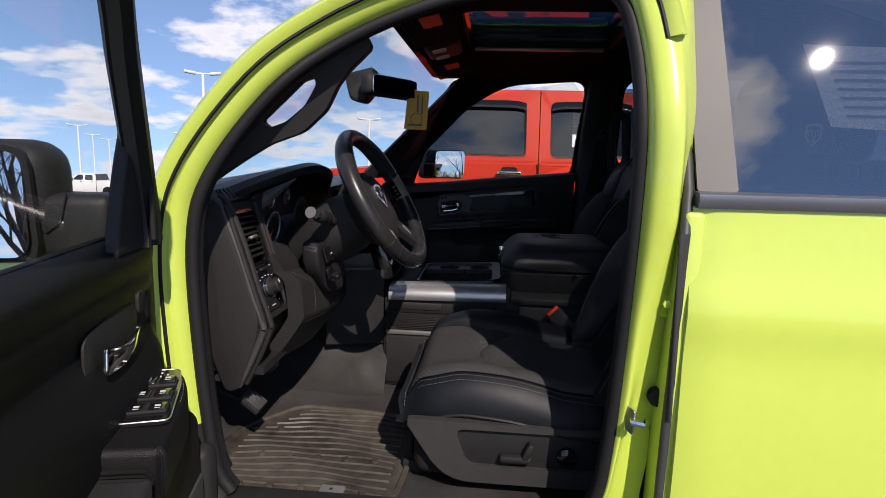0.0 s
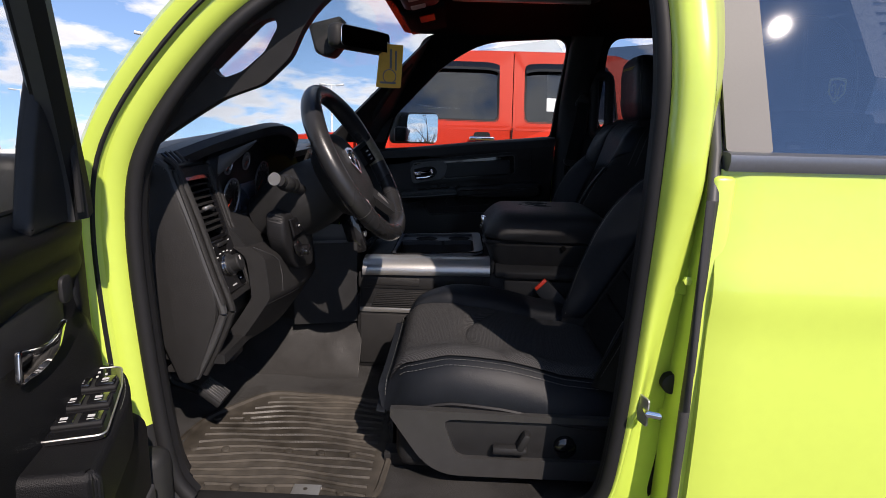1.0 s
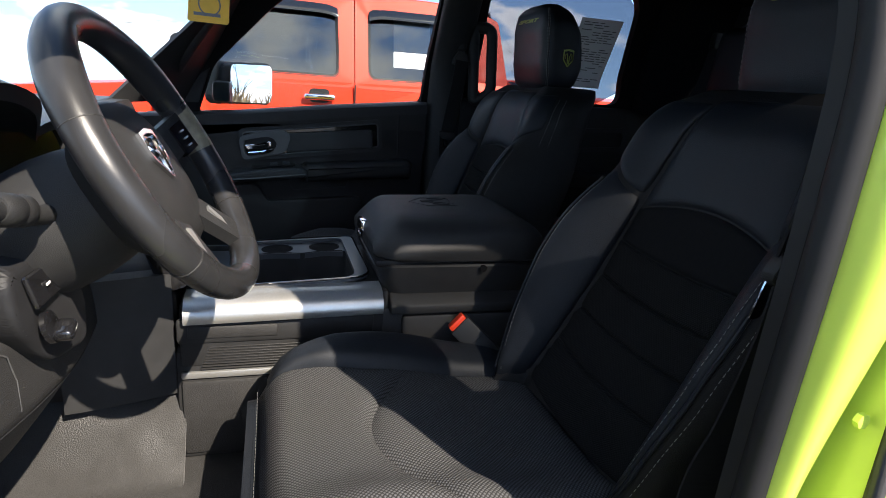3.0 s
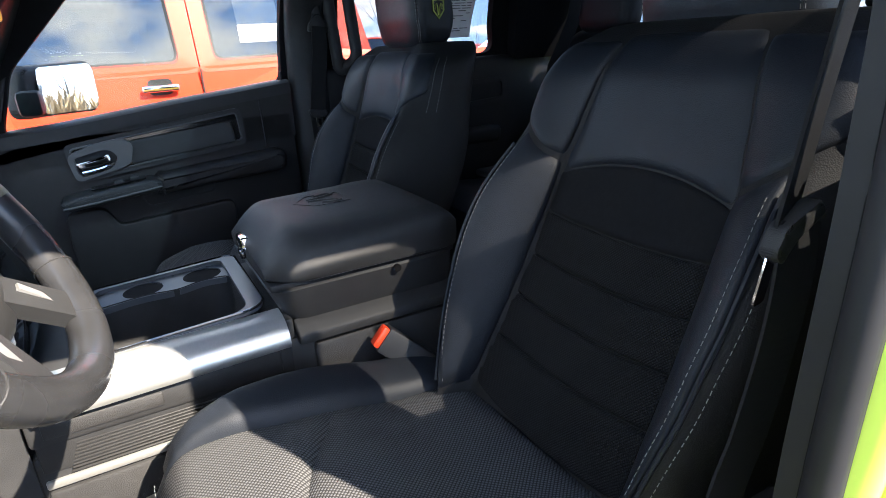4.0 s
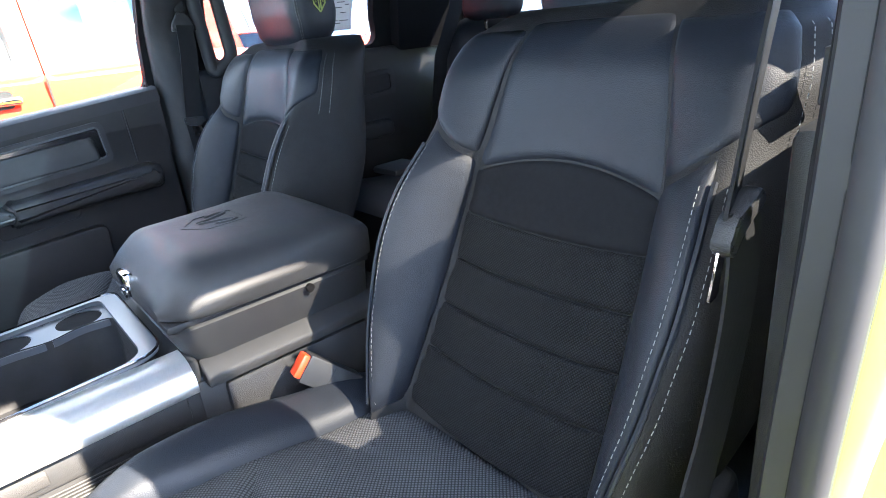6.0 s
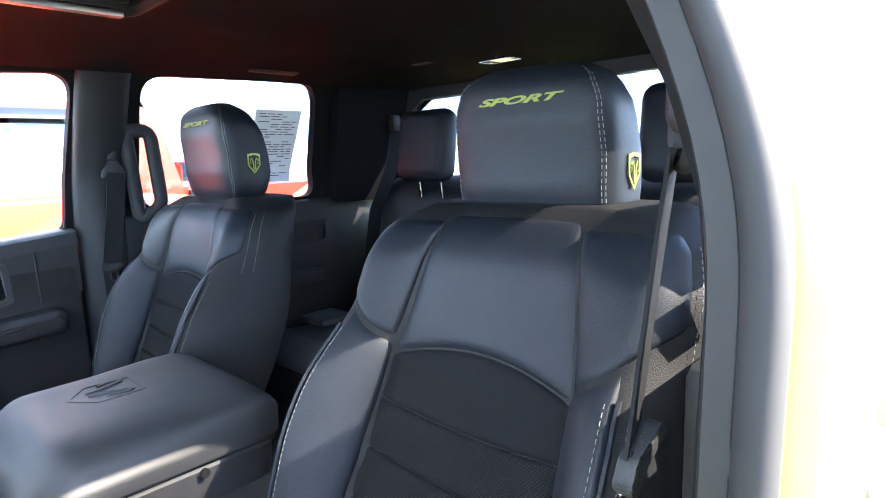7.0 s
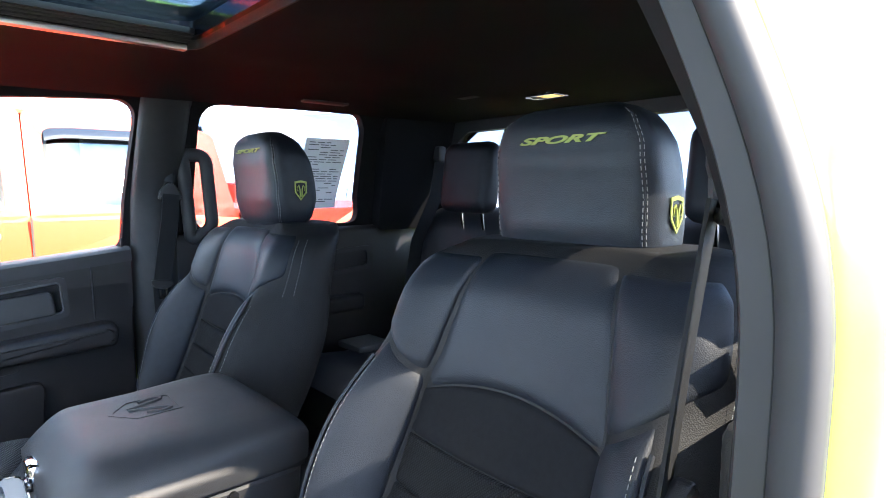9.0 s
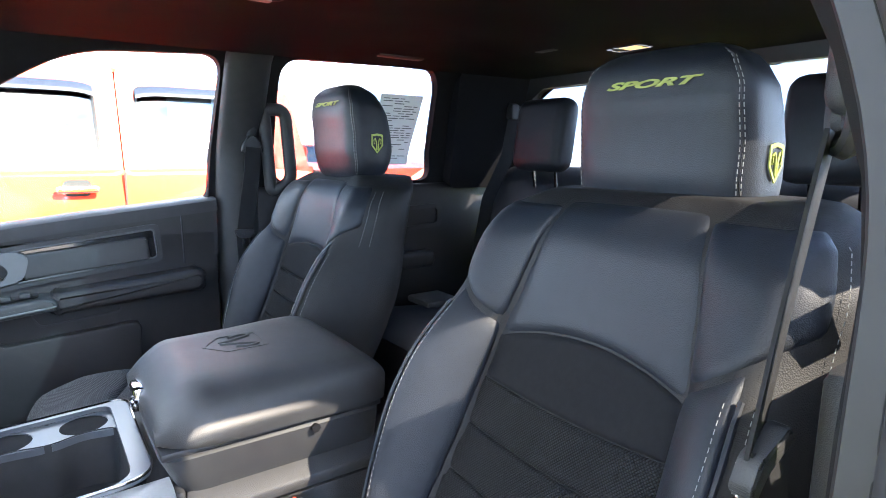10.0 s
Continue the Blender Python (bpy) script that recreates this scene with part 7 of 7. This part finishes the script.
part("belt_tongue", prism(rounded([(1.116, 0.770, 1.284), (1.172, 0.770, 1.280), (1.176, 0.770, 1.268), (1.160, 0.770, 1.256), (1.130, 0.770, 1.258), (1.116, 0.770, 1.270)], 0.004), (0, -1, 0), 0.012, 0.003, 2), PLASTIC, pb, "black latch tongue grip")
part("tongue_plate", ringwall(rounded([(1.134, 0.764, 1.260), (1.158, 0.764, 1.258), (1.160, 0.764, 1.226), (1.136, 0.764, 1.228)], 0.003), rounded([(1.141, 0.764, 1.253), (1.152, 0.764, 1.252), (1.153, 0.764, 1.234), (1.142, 0.764, 1.235)], 0.002), (0, -1, 0), 0.002, 32), CHROME, pb, "steel latch tongue")
settle_parts(pb)
rb_ = thing("rear_belt", "black rear seat belt running down from the pillar", "seat belt", (2.1, 0.7, 0.9))
part("webbing", ribbon([(2.16, 0.70, 1.66), (2.10, 0.67, 1.50), (2.00, 0.655, 1.35), (1.94, 0.66, 1.05), (1.95, 0.68, 0.94)], 0.046, 0.003, (0.7, -0.3, 0)), BELT, rb_, "black belt webbing")
part("belt_guide", rbox(2.13, 2.17, 0.68, 0.72, 1.64, 1.70, 0.010), PLASTIC, rb_)
settle_parts(rb_)
# window sticker sheet on the rear passenger glass
pp = thing("price_sheet", "white printed price sheet taped inside the rear window", "paper", (1.7, 0.77, 1.6))
def sheet_pt(a, b, off=0.0):
    x = 1.612 + 0.17 * a + 0.012 * b
    z = 1.470 + 0.240 * b
    return Vector((x, yin(z) + 0.010 - off, z))
part("paper_sheet", sheet(lambda u, v: sheet_pt(u, v), 4, 8, 0.001, (0, -1, 0)), PAPER, pp)
rnd = random.Random(4)
for k in range(26):
    b = 0.94 - 0.034 * k
    a = 0.08
    while a < 0.86:
        w = 0.10 + 0.16 * rnd.random()
        if rnd.random() < 0.62:
            e = min(a + w, 0.92)
            part("print_line", prism([sheet_pt(a, b, 0.0016), sheet_pt(e, b, 0.0016), sheet_pt(e, b + 0.012, 0.0016), sheet_pt(a, b + 0.012, 0.0016)], (0, -1, 0), 0.0004), INK, pp)
        a += w + 0.04
settle_parts(pp)
settle_parts(truck)

# notice inside the tinted rear window
nt_ = thing("notice_sheet", "white printed notice behind the tinted rear window", "notice", (1.35, -0.88, 1.50))
NP = [(1.225, 1.652), (1.262, 1.512), (1.52, 1.498), (1.50, 1.640)]


def on_pane(x, z, d):
    return Vector((x, -pane_y(x, z) + d, z))


part("sheet", prism([on_pane(x, z, 0.014) for x, z in NP], (0, 1, 0.33), 0.001), PAPER, nt_)
for k in range(7):
    z = 1.622 - 0.015 * k
    part("printed_line", prism([on_pane(1.262 + 0.004 * k, z, 0.012), on_pane(1.262 + 0.004 * k, z - 0.004, 0.012), on_pane(1.40 - 0.02 * (k % 3), z - 0.004, 0.012), on_pane(1.40 - 0.02 * (k % 3), z, 0.012)], (0, 1, 0.33), 0.0008), INK, nt_)
settle_parts(nt_)
nt_.location.y += DOOR_IN

# the rest of the lime pickup: far wing, nose, bed and wheels
far_wing = sheet(fender, 20, 24, 0.008, (0.2, 1, -0.3))
far_wing.transform(Matrix.Scale(-1, 4, (0, 1, 0)))
part("front_fender", far_wing, GREEN, truck, "lime green front wing")
part("front_panel", rbox(-1.50, -1.40, -0.92, 0.92, 0.62, 1.15, 0.05, 3), GREEN, truck, "lime green nose panel")
part("grille", rbox(-1.525, -1.49, -0.52, 0.52, 0.72, 1.08, 0.02, 2), PLASTIC, truck, "black grille")
part("front_bumper", rbox(-1.60, -1.44, -0.96, 0.96, 0.46, 0.66, 0.05, 3), GREEN, truck, "lime green bumper")
for sgn in (-1, 1):
    part("headlight", rbox(-1.52, -1.46, sgn * 0.74 - 0.16, sgn * 0.74 + 0.16, 0.90, 1.10, 0.03, 3), GLOSSBLACK, truck, "dark headlight")
    part("bed_side", sheet(lambda u, v: Vector((2.335 + 1.70 * u, sgn * (0.945 + 0.03 * math.sin(math.pi * v)), 0.62 + 0.70 * v)), 10, 10, 0.04, (0, -sgn, 0)), GREEN, truck, "lime green bed side")
    part("bed_rail", rbox(2.335, 4.035, sgn * 0.925 - 0.035, sgn * 0.925 + 0.035, 1.300, 1.330, 0.010, 2), PLASTIC, truck, "black bed rail cap")
part("bed_floor", rbox(2.335, 4.03, -0.90, 0.90, 0.74, 0.78, 0.005, 1), PLASTIC, truck, "black bed floor")
part("bed_front", rbox(2.335, 2.375, -0.90, 0.90, 0.74, 1.30, 0.008, 2), GREEN, truck)
part("tailgate", rbox(4.005, 4.055, -0.90, 0.90, 0.66, 1.31, 0.02, 3), GREEN, truck, "lime green tailgate")
part("rear_bumper", rbox(4.06, 4.20, -0.92, 0.92, 0.48, 0.66, 0.04, 3), GREEN, truck, "lime green rear bumper")
for sgn in (-1, 1):
    part("frame_rail", rbox(-1.40, 4.00, sgn * 0.45 - 0.04, sgn * 0.45 + 0.04, 0.44, 0.60, 0.01, 1), RUBBER, truck, "black chassis rail")
    for xx in (-0.72, 3.02):
        wm = frame_m((xx, sgn * 0.82, 0.40), (1, 0, 0), (0, 0, 1))
        tyre = part("wheel", lathe([(0.255, -0.125), (0.36, -0.135), (0.395, -0.11), (0.402, -0.04), (0.402, 0.04), (0.395, 0.11), (0.36, 0.135), (0.255, 0.125)], 40, wm), TYRE, truck, "black tyre")
        part("rim", lathe([(0.256, -0.115), (0.235, -0.09), (0.225, 0.0), (0.235, 0.09), (0.256, 0.115), (0.05, 0.075), (0.0005, 0.075)], 32, wm), GLOSSBLACK, tyre, "gloss black rim")
        part("rim_back", lathe([(0.228, -0.02), (0.06, -0.06), (0.0005, -0.06)], 32, wm), GLOSSBLACK, tyre)
    part("axle", tube([(-0.72, sgn * 0.75, 0.40), (-0.72, 0, 0.40)], 0.045, 10), RUBBER, truck)
    part("axle", tube([(3.02, sgn * 0.75, 0.40), (3.02, 0, 0.40)], 0.055, 10), RUBBER, truck)
settle_parts(truck)

# ---- outside ----
def ground_z(x, y):
    """Flat round the trucks, then falling gently away on all sides."""
    r = math.hypot(x - 1, y - 1)
    return -0.068 * max(r - 9.0, 0) * min(max(r - 9.0, 0) / 10.0, 1.0)


def make_ground():
    rings = []
    radii = [3, 6, 9, 11, 13, 15, 17, 19, 23, 30, 45, 70, 110, 180, 300, 600, 1200, 2500]
    n = 64
    bm = bmesh.new()
    c = bm.verts.new((1, 1, 0))
    prev = None
    for r in radii:
        ring = []
        for k in range(n):
            x, y = 1 + r * math.cos(2 * math.pi * k / n), 1 + r * math.sin(2 * math.pi * k / n)
            ring.append(bm.verts.new((x, y, ground_z(x, y))))
        for k in range(n):
            if prev is None:
                bm.faces.new((c, ring[k], ring[(k + 1) % n]))
            else:
                bm.faces.new((prev[k], ring[k], ring[(k + 1) % n], prev[(k + 1) % n]))
        prev = ring
    return bm


tagged(part("ground", make_ground(), ASPHALT, None, "grey asphalt car lot"), "grey asphalt car lot", "ground", "", "structure")


def lot_grass():
    """Dry grass field beyond the lot."""
    bm = bmesh.new()
    g = []
    for i in range(13):
        row = []
        for j in range(25):
            x, y = 30 + 40 * i, -480 + 40 * j
            row.append(bm.verts.new((x, y, ground_z(x, y) + 0.05)))
        g.append(row)
    for i in range(12):
        for j in range(24):
            bm.faces.new((g[i][j], g[i + 1][j], g[i + 1][j + 1], g[i][j + 1]))
    return bm


tagged(part("grass_field", lot_grass(), DRYGRASS, None), "pale dry grass field beyond the car lot", "grass", "", "structure")


def pickup(name, paint, label, at):
    """A crew cab pickup, its near side on y = 0, its nose towards -x, the gap between its doors at x = 0."""
    t = thing(name, label, "pickup truck", (0, 0, 0))
    W = 1.85

    def ys(z):
        return float(np.interp(z, [0.4, 0.8, 1.2, 1.40, 1.90], [0.05, 0.0, 0.0, 0.02, 0.15]))
    # lower body as a loft along the truck
    def ring(x, z0, z1, inset):
        pts = [(ys(z) + inset, z) for z in np.linspace(z0, z1, 8)]
        return [Vector((x, a, z)) for a, z in pts] + [Vector((x, W - a, z)) for a, z in reversed(pts)]
    part("bed_side", loft([ring(1.05, 0.55, 1.38, 0.02), ring(1.10, 0.50, 1.40, 0.0), ring(2.70, 0.50, 1.42, 0.0), ring(2.78, 0.55, 1.38, 0.02)]), paint, t, "pickup bed")
    part("cab_body", loft([ring(-1.10, 0.50, 1.40, 0.0), ring(1.02, 0.50, 1.42, 0.0)]), paint, t, "lower cab body")
    part("hood", loft([ring(-2.55, 0.55, 1.05, 0.12), ring(-2.45, 0.50, 1.20, 0.04), ring(-2.0, 0.50, 1.26, 0.0), ring(-1.12, 0.50, 1.34, 0.0)]), paint, t, "engine hood")
    # cab side with window openings, for both sides
    F_ = [(-0.93, 1.445), (-0.60, 1.79), (-0.50, 1.825), (-0.105, 1.835), (-0.095, 1.44)]
    R_ = [(0.085, 1.44), (0.085, 1.838), (0.62, 1.838), (0.70, 1.78), (0.74, 1.445)]
    OF = [(-1.12, 1.38), (-0.66, 1.86), (-0.48, 1.915), (-0.003, 1.925), (-0.003, 1.38)]
    OR = [(0.003, 1.38), (0.003, 1.925), (0.72, 1.915), (0.92, 1.85), (1.00, 1.38)]
    for sgn, y0 in ((1, 0.0), (-1, W)):
        def put(o):
            return [Vector((p.x, y0 + sgn * ys(p.z), p.z)) for p in o]
        for oo, ii, nm in ((OF, F_, "front_door_frame"), (OR, R_, "rear_door_frame")):
            o = around(rounded([(x, 0, z) for x, z in oo], 0.03), 140)
            i = around(rounded([(x, 0, z) for x, z in ii], 0.045), 140)
            part(nm, ringwall(put(o), put(i), (0, sgn, 0), 0.05, 140), paint, t, "painted window frame")
            inner = rounded([(x, 0, z) for x, z in ii], 0.045)
            cx, cz = sum(p.x for p in inner) / len(inner), sum(p.z for p in inner) / len(inner)
            gl_ = [Vector((p.x, y0 + sgn * (ys(p.z) + 0.014), p.z)) for p in inner]
            part("window_pane", prism(gl_, (0, sgn, 0), 0.004), REDGLASS, t, "dark tinted side glass")
            rim_o = [Vector((cx + (p.x - cx) * 1.015, y0 + sgn * (ys(p.z) - 0.002), cz + (p.z - cz) * 1.03)) for p in inner]
            rim_i = [Vector((cx + (p.x - cx) * 0.97, y0 + sgn * (ys(p.z) + 0.004), cz + (p.z - cz) * 0.95)) for p in inner]
            part("window_seal", ringwall(rim_o, rim_i, (0, sgn, 0), 0.012, 120), RUBBER, t, "black window seal")
        for x0, x1 in ((-0.60, -0.10), (0.085, 0.66)):
            part("rain_visor", sheet(lambda u, v: Vector((x0 + (x1 - x0) * u, y0 + sgn * (ys(1.845 - 0.055 * v) - 0.004 - 0.022 * math.sin(math.pi * v * 0.6)), 1.848 - 0.055 * v - 0.02 * abs(2 * u - 1) ** 6)), 14, 5, 0.004, (0, sgn, 0)), GLOSSBLACK, t, "smoked rain visor")
        part("door_gap", rbox(-0.004, 0.004, y0 + sgn * 0.0 - 0.004, y0 + 0.004, 0.58, 1.40, 0.0), RUBBER, t)
        part("door_gap", rbox(1.020, 1.050, min(y0, y0 + sgn * 0.03), max(y0, y0 + sgn * 0.03), 0.55, 1.40, 0.0), RUBBER, t)
        for hx in (-0.20, 0.74):
            part("door_handle", rbox(hx - 0.10, hx + 0.08, y0 - sgn * 0.02 - 0.012, y0 - sgn * 0.02 + 0.012, 1.30, 1.335, 0.011, 3), CHROME if hx < 0 else paint, t, "door handle")
            part("handle_cup", prism(rounded([(hx - 0.07, y0 - sgn * 0.0035, 1.285), (hx + 0.05, y0 - sgn * 0.0035, 1.285), (hx + 0.05, y0 - sgn * 0.0035, 1.365), (hx - 0.07, y0 - sgn * 0.0035, 1.365)], 0.03), (0, sgn, 0), 0.003), RUBBER, t)
        part("door_mirror", rbox(-0.98, -0.84, y0 - sgn * 0.13 - 0.09, y0 - sgn * 0.13 + 0.09, 1.42, 1.60, 0.04, 3), PLASTIC, t, "black door mirror")
        for wx in (-1.75, 2.0):
            part("wheel_arch", lathe([(0.45, -0.006), (0.45, 0.03), (0.0005, 0.03)], 40, frame_m((wx, y0, 0.52), (1, 0, 0), (0, 0, sgn))), RUBBER, t)
            wm = frame_m((wx, y0 + sgn * 0.14, 0.40), (1, 0, 0), (0, 0, sgn))
            wh = part("wheel", lathe([(0.20, 0.13), (0.36, 0.13), (0.40, 0.10), (0.40, -0.10), (0.36, -0.13), (0.20, -0.13)], 36, wm), TYRE, t, "black tyre")
            part("wheel_rim", lathe([(0.0005, 0.10), (0.06, 0.11), (0.20, 0.09), (0.23, 0.135), (0.23, -0.12)], 36, wm), SILVER, wh, "alloy wheel rim")
    # roof, windscreens, seats behind the glass
    def roof(u, v):
        x = -0.52 + 1.30 * u
        y = 0.155 + (W - 0.31) * v
        s = 2 * v - 1
        return Vector((x, y, 1.925 + 0.035 * (1 - s ** 4) - 0.03 * (2 * u - 1) ** 6))
    part("roof", sheet(roof, 12, 16, 0.02, (0, 0, -1)), paint, t, "painted roof")
    part("windscreen", sheet(lambda u, v: Vector((-1.15 + 0.66 * v, 0.06 + 0.09 * v + (W - 0.12 - 0.18 * v) * u, 1.37 + 0.55 * v)), 8, 4, 0.005, (-1, 0, 1)), REDGLASS, t, "windscreen glass")
    part("rear_glass", sheet(lambda u, v: Vector((0.96 - 0.10 * v, 0.06 + 0.09 * v + (W - 0.12 - 0.18 * v) * u, 1.40 + 0.50 * v)), 8, 4, 0.005, (1, 0, 1)), REDGLASS, t, "rear glass")
    for yy in (0.45, 1.35):
        part("front_seat", rbox(-0.12, 0.05, yy - 0.25, yy + 0.25, 1.40, 1.62, 0.06, 3), CLOTH, t)
        part("seat_headrest", rbox(-0.02, 0.08, yy - 0.13, yy + 0.13, 1.62, 1.80, 0.05, 3), CLOTH, t)
    part("dash_shelf", rbox(-1.0, -0.70, 0.10, W - 0.10, 1.36, 1.43, 0.02), PLASTIC, t)
    for yy in (0.30, 1.55):
        part("head_lamp", rbox(-2.56, -2.44, yy - 0.17, yy + 0.17, 0.92, 1.10, 0.03), PAPER, t, "head lamp")
    part("grille", rbox(-2.60, -2.50, 0.52, 1.33, 0.72, 1.12, 0.03), PLASTIC, t, "black grille")
    part("front_bumper", rbox(-2.72, -2.50, 0.05, W - 0.05, 0.48, 0.70, 0.05, 3), CHROME, t, "chrome bumper")
    t.location = at
    return t


REDGLASS = glass_mat("smoked_glass", (0.16, 0.17, 0.18), 0.0, 0.14)
red = pickup("red_pickup", RED, "bright red crew cab pickup parked alongside", (1.03, 2.36, 0))
st = part("window_paper", prism([(1.03 + x, 2.36 + 0.155 * (z - 1.4) / 0.5 * 0.9 + 0.030, z) for x, z in ((0.24, 1.52), (0.47, 1.52), (0.47, 1.80), (0.24, 1.80))], (0, 1, 0), 0.002), PAPER, None, "white paper behind the glass")
st.parent = red
st.matrix_parent_inverse = Matrix.Translation(red.location).inverted()
WHITEP = pickup("white_pickup", WHITE, "white pickup parked at the far end of the lot", (-32.0, 42.0, ground_z(-32, 42)))
for x, y, a in ((-38, 44, 10), (-26, 50, 0), (-46, 40, 20)):
    copy_thing(WHITEP, Matrix.Translation((x, y, ground_z(x, y))) @ Matrix.Rotation(radians(a), 4, "Z"))
r3 = copy_thing(red, Matrix.Translation((6.5, 15.5, ground_z(7, 15))) @ Matrix.Rotation(radians(-60), 4, "Z"))
tagged(r3, "red crew cab pickup parked further down the lot")
copy_thing(WHITEP, Matrix.Translation((13.0, 16.0, ground_z(13, 16))) @ Matrix.Rotation(radians(-75), 4, "Z"))


# lamp posts
def lamp_post(h):
    p = thing("street_lamp", "tall white parking lot lamp post with twin heads", "street lamp", (0, 0, 0), "lamp posts of the lot")
    part("post", tube([(0, 0, 0), (0, 0, 0.6 * h), (0, 0, h)], [0.16, 0.13, 0.10], 10), WHITE, p, "white steel post")
    part("crossbar", tube([(-0.9, 0, h), (0.9, 0, h)], 0.06, 8), WHITE, p)
    for s in (-1, 1):
        part("lamp_head", rbox(s * 0.95 - 0.45, s * 0.95 + 0.45, -0.25, 0.25, h - 0.06, h + 0.16, 0.06, 2, Matrix.Rotation(radians(-8 * s), 4, "Y")), CONCRETE, p, "grey lamp head")
    part("post_foot", rbox(-0.3, 0.3, -0.3, 0.3, -0.1, 0.7, 0.05), CONCRETE, p)
    return p


lp = lamp_post(10.0)
first = True
for x, y, top in ((-23.0, 44.5, 7.2), (-59.5, 78.5, 3.85), (-14.0, 66.0, 5.05), (-42.0, 76.0, 3.0), (-80.0, 110.0, 3.0), (-78.0, 112.0, 2.2), (-3.0, 75.0, 4.0)):
    m = Matrix.Translation((x, y, top - 10.0)) @ Matrix.Rotation(math.atan2(-x, y) , 4, "Z")
    if first:
        lp.matrix_basis = m
        first = False
    else:
        copy_thing(lp, m)


# bare trees and brush
def bare_tree(seed, h):
    r = random.Random(seed)
    bm = bmesh.new()
    twigs = bmesh.new()

    def limb(target, p, d, length, rad, depth):
        pts, rr = [p], [rad]
        q = p.copy()
        for k in range(3):
            d = (d + Vector((r.uniform(-1, 1), r.uniform(-1, 1), r.uniform(-0.3, 0.6))) * 0.16).normalized()
            q = q + d * length / 3
            pts.append(q.copy())
            rr.append(rad * (1 - 0.22 * (k + 1)))
        join_into(target, tube(pts, rr, 6 if depth < 2 else 3, False))
        if depth < 4:
            for k in range(4 if depth < 3 else 3):
                a = pts[1 + (k % 3)]
                nd = (d + Vector((r.uniform(-1, 1), r.uniform(-1, 1), r.uniform(-0.2, 0.8))) * 0.85).normalized()
                limb(twigs if depth >= 1 else bm, a, nd, length * r.uniform(0.55, 0.75), rr[1 + (k % 3)] * 0.55, depth + 1)
    limb(bm, Vector((0, 0, -0.3)), Vector((0, 0, 1)), h * 0.42, h * 0.022, 0)
    t = thing("bare_tree", "leafless grey tree at the edge of the field", "tree", (0, 0, 0), "bare trees")
    part("trunk", bm, BARK, t)
    part("crown", twigs, BARK, t, "bare branching crown")
    return t


trees = [bare_tree(k, h) for k, h in ((1, 11.0), (2, 9.0), (3, 13.0))]
spots = random.Random(9)
used = set()
for k in range(46):
    x = spots.uniform(58, 95)
    y = -42 + 150 * k / 45 + spots.uniform(-2, 2)
    src = trees[k % 3]
    m = Matrix.Translation((x, y, ground_z(x, y))) @ Matrix.Rotation(spots.uniform(0, 6.28), 4, "Z")
    if k % 3 not in used:
        used.add(k % 3)
        src.matrix_basis = m
    else:
        copy_thing(src, m)


for k, (x, y) in enumerate(((-9.0, -19.0), (-5.5, -17.0), (-2.5, -21.0), (-12.5, -22.0), (0.5, -24.0), (-7.0, -25.0))):
    copy_thing(trees[k % 3], Matrix.Translation((x, y, ground_z(x, y))) @ Matrix.Rotation(1.3 * k, 4, "Z"))


# nearer trees behind the lot
for k, (x, y) in enumerate(((25.0, 37.0), (20.5, 43.0), (31.0, 43.0), (27.5, 50.0), (34.0, 31.0), (39.0, 26.5), (41.0, 21.0), (16.0, 42.0), (35.0, 37.5), (45.0, 30.0), (23.0, 49.0))):
    copy_thing(trees[(k + 1) % 3], Matrix.Translation((x, y, ground_z(x, y))) @ Matrix.Rotation(0.9 * k, 4, "Z") @ Matrix.Scale(0.78 + 0.05 * (k % 4), 4))


def brush():
    """A strip of brown brush along the field's edge."""
    r = random.Random(21)
    V, F = [], []
    for k in range(9000):
        x = 52 + r.uniform(0, 10)
        y = r.uniform(-45, 120)
        z = ground_z(x, y)
        hgt = r.uniform(0.8, 3.2) * (0.75 + 0.25 * math.sin(y * 0.31) + 0.2 * math.sin(y * 0.9 + 1))
        lean = Vector((r.uniform(-0.5, 0.5), r.uniform(-0.5, 0.5), 1)) * hgt
        side_ = Vector((r.uniform(-1, 1), r.uniform(-1, 1), 0)).normalized() * r.uniform(0.05, 0.16)
        p = Vector((x, y, z))
        i = len(V)
        V += [p - side_, p + side_, p + lean * 0.6 + side_ * 1.6, p + lean - side_ * 0.4]
        F += [(i, i + 1, i + 2, i + 3)]
    me = bpy.data.meshes.new("brush")
    me.from_pydata(V, [], F)
    me.materials.append(material("dry_brush", (0.24, 0.17, 0.09), 0.95, var=0.4, scale=3, big=0.4))
    return new("brush", me)


tagged(brush(), "tangled brown winter brush along the field", "brush", "", "stuff")
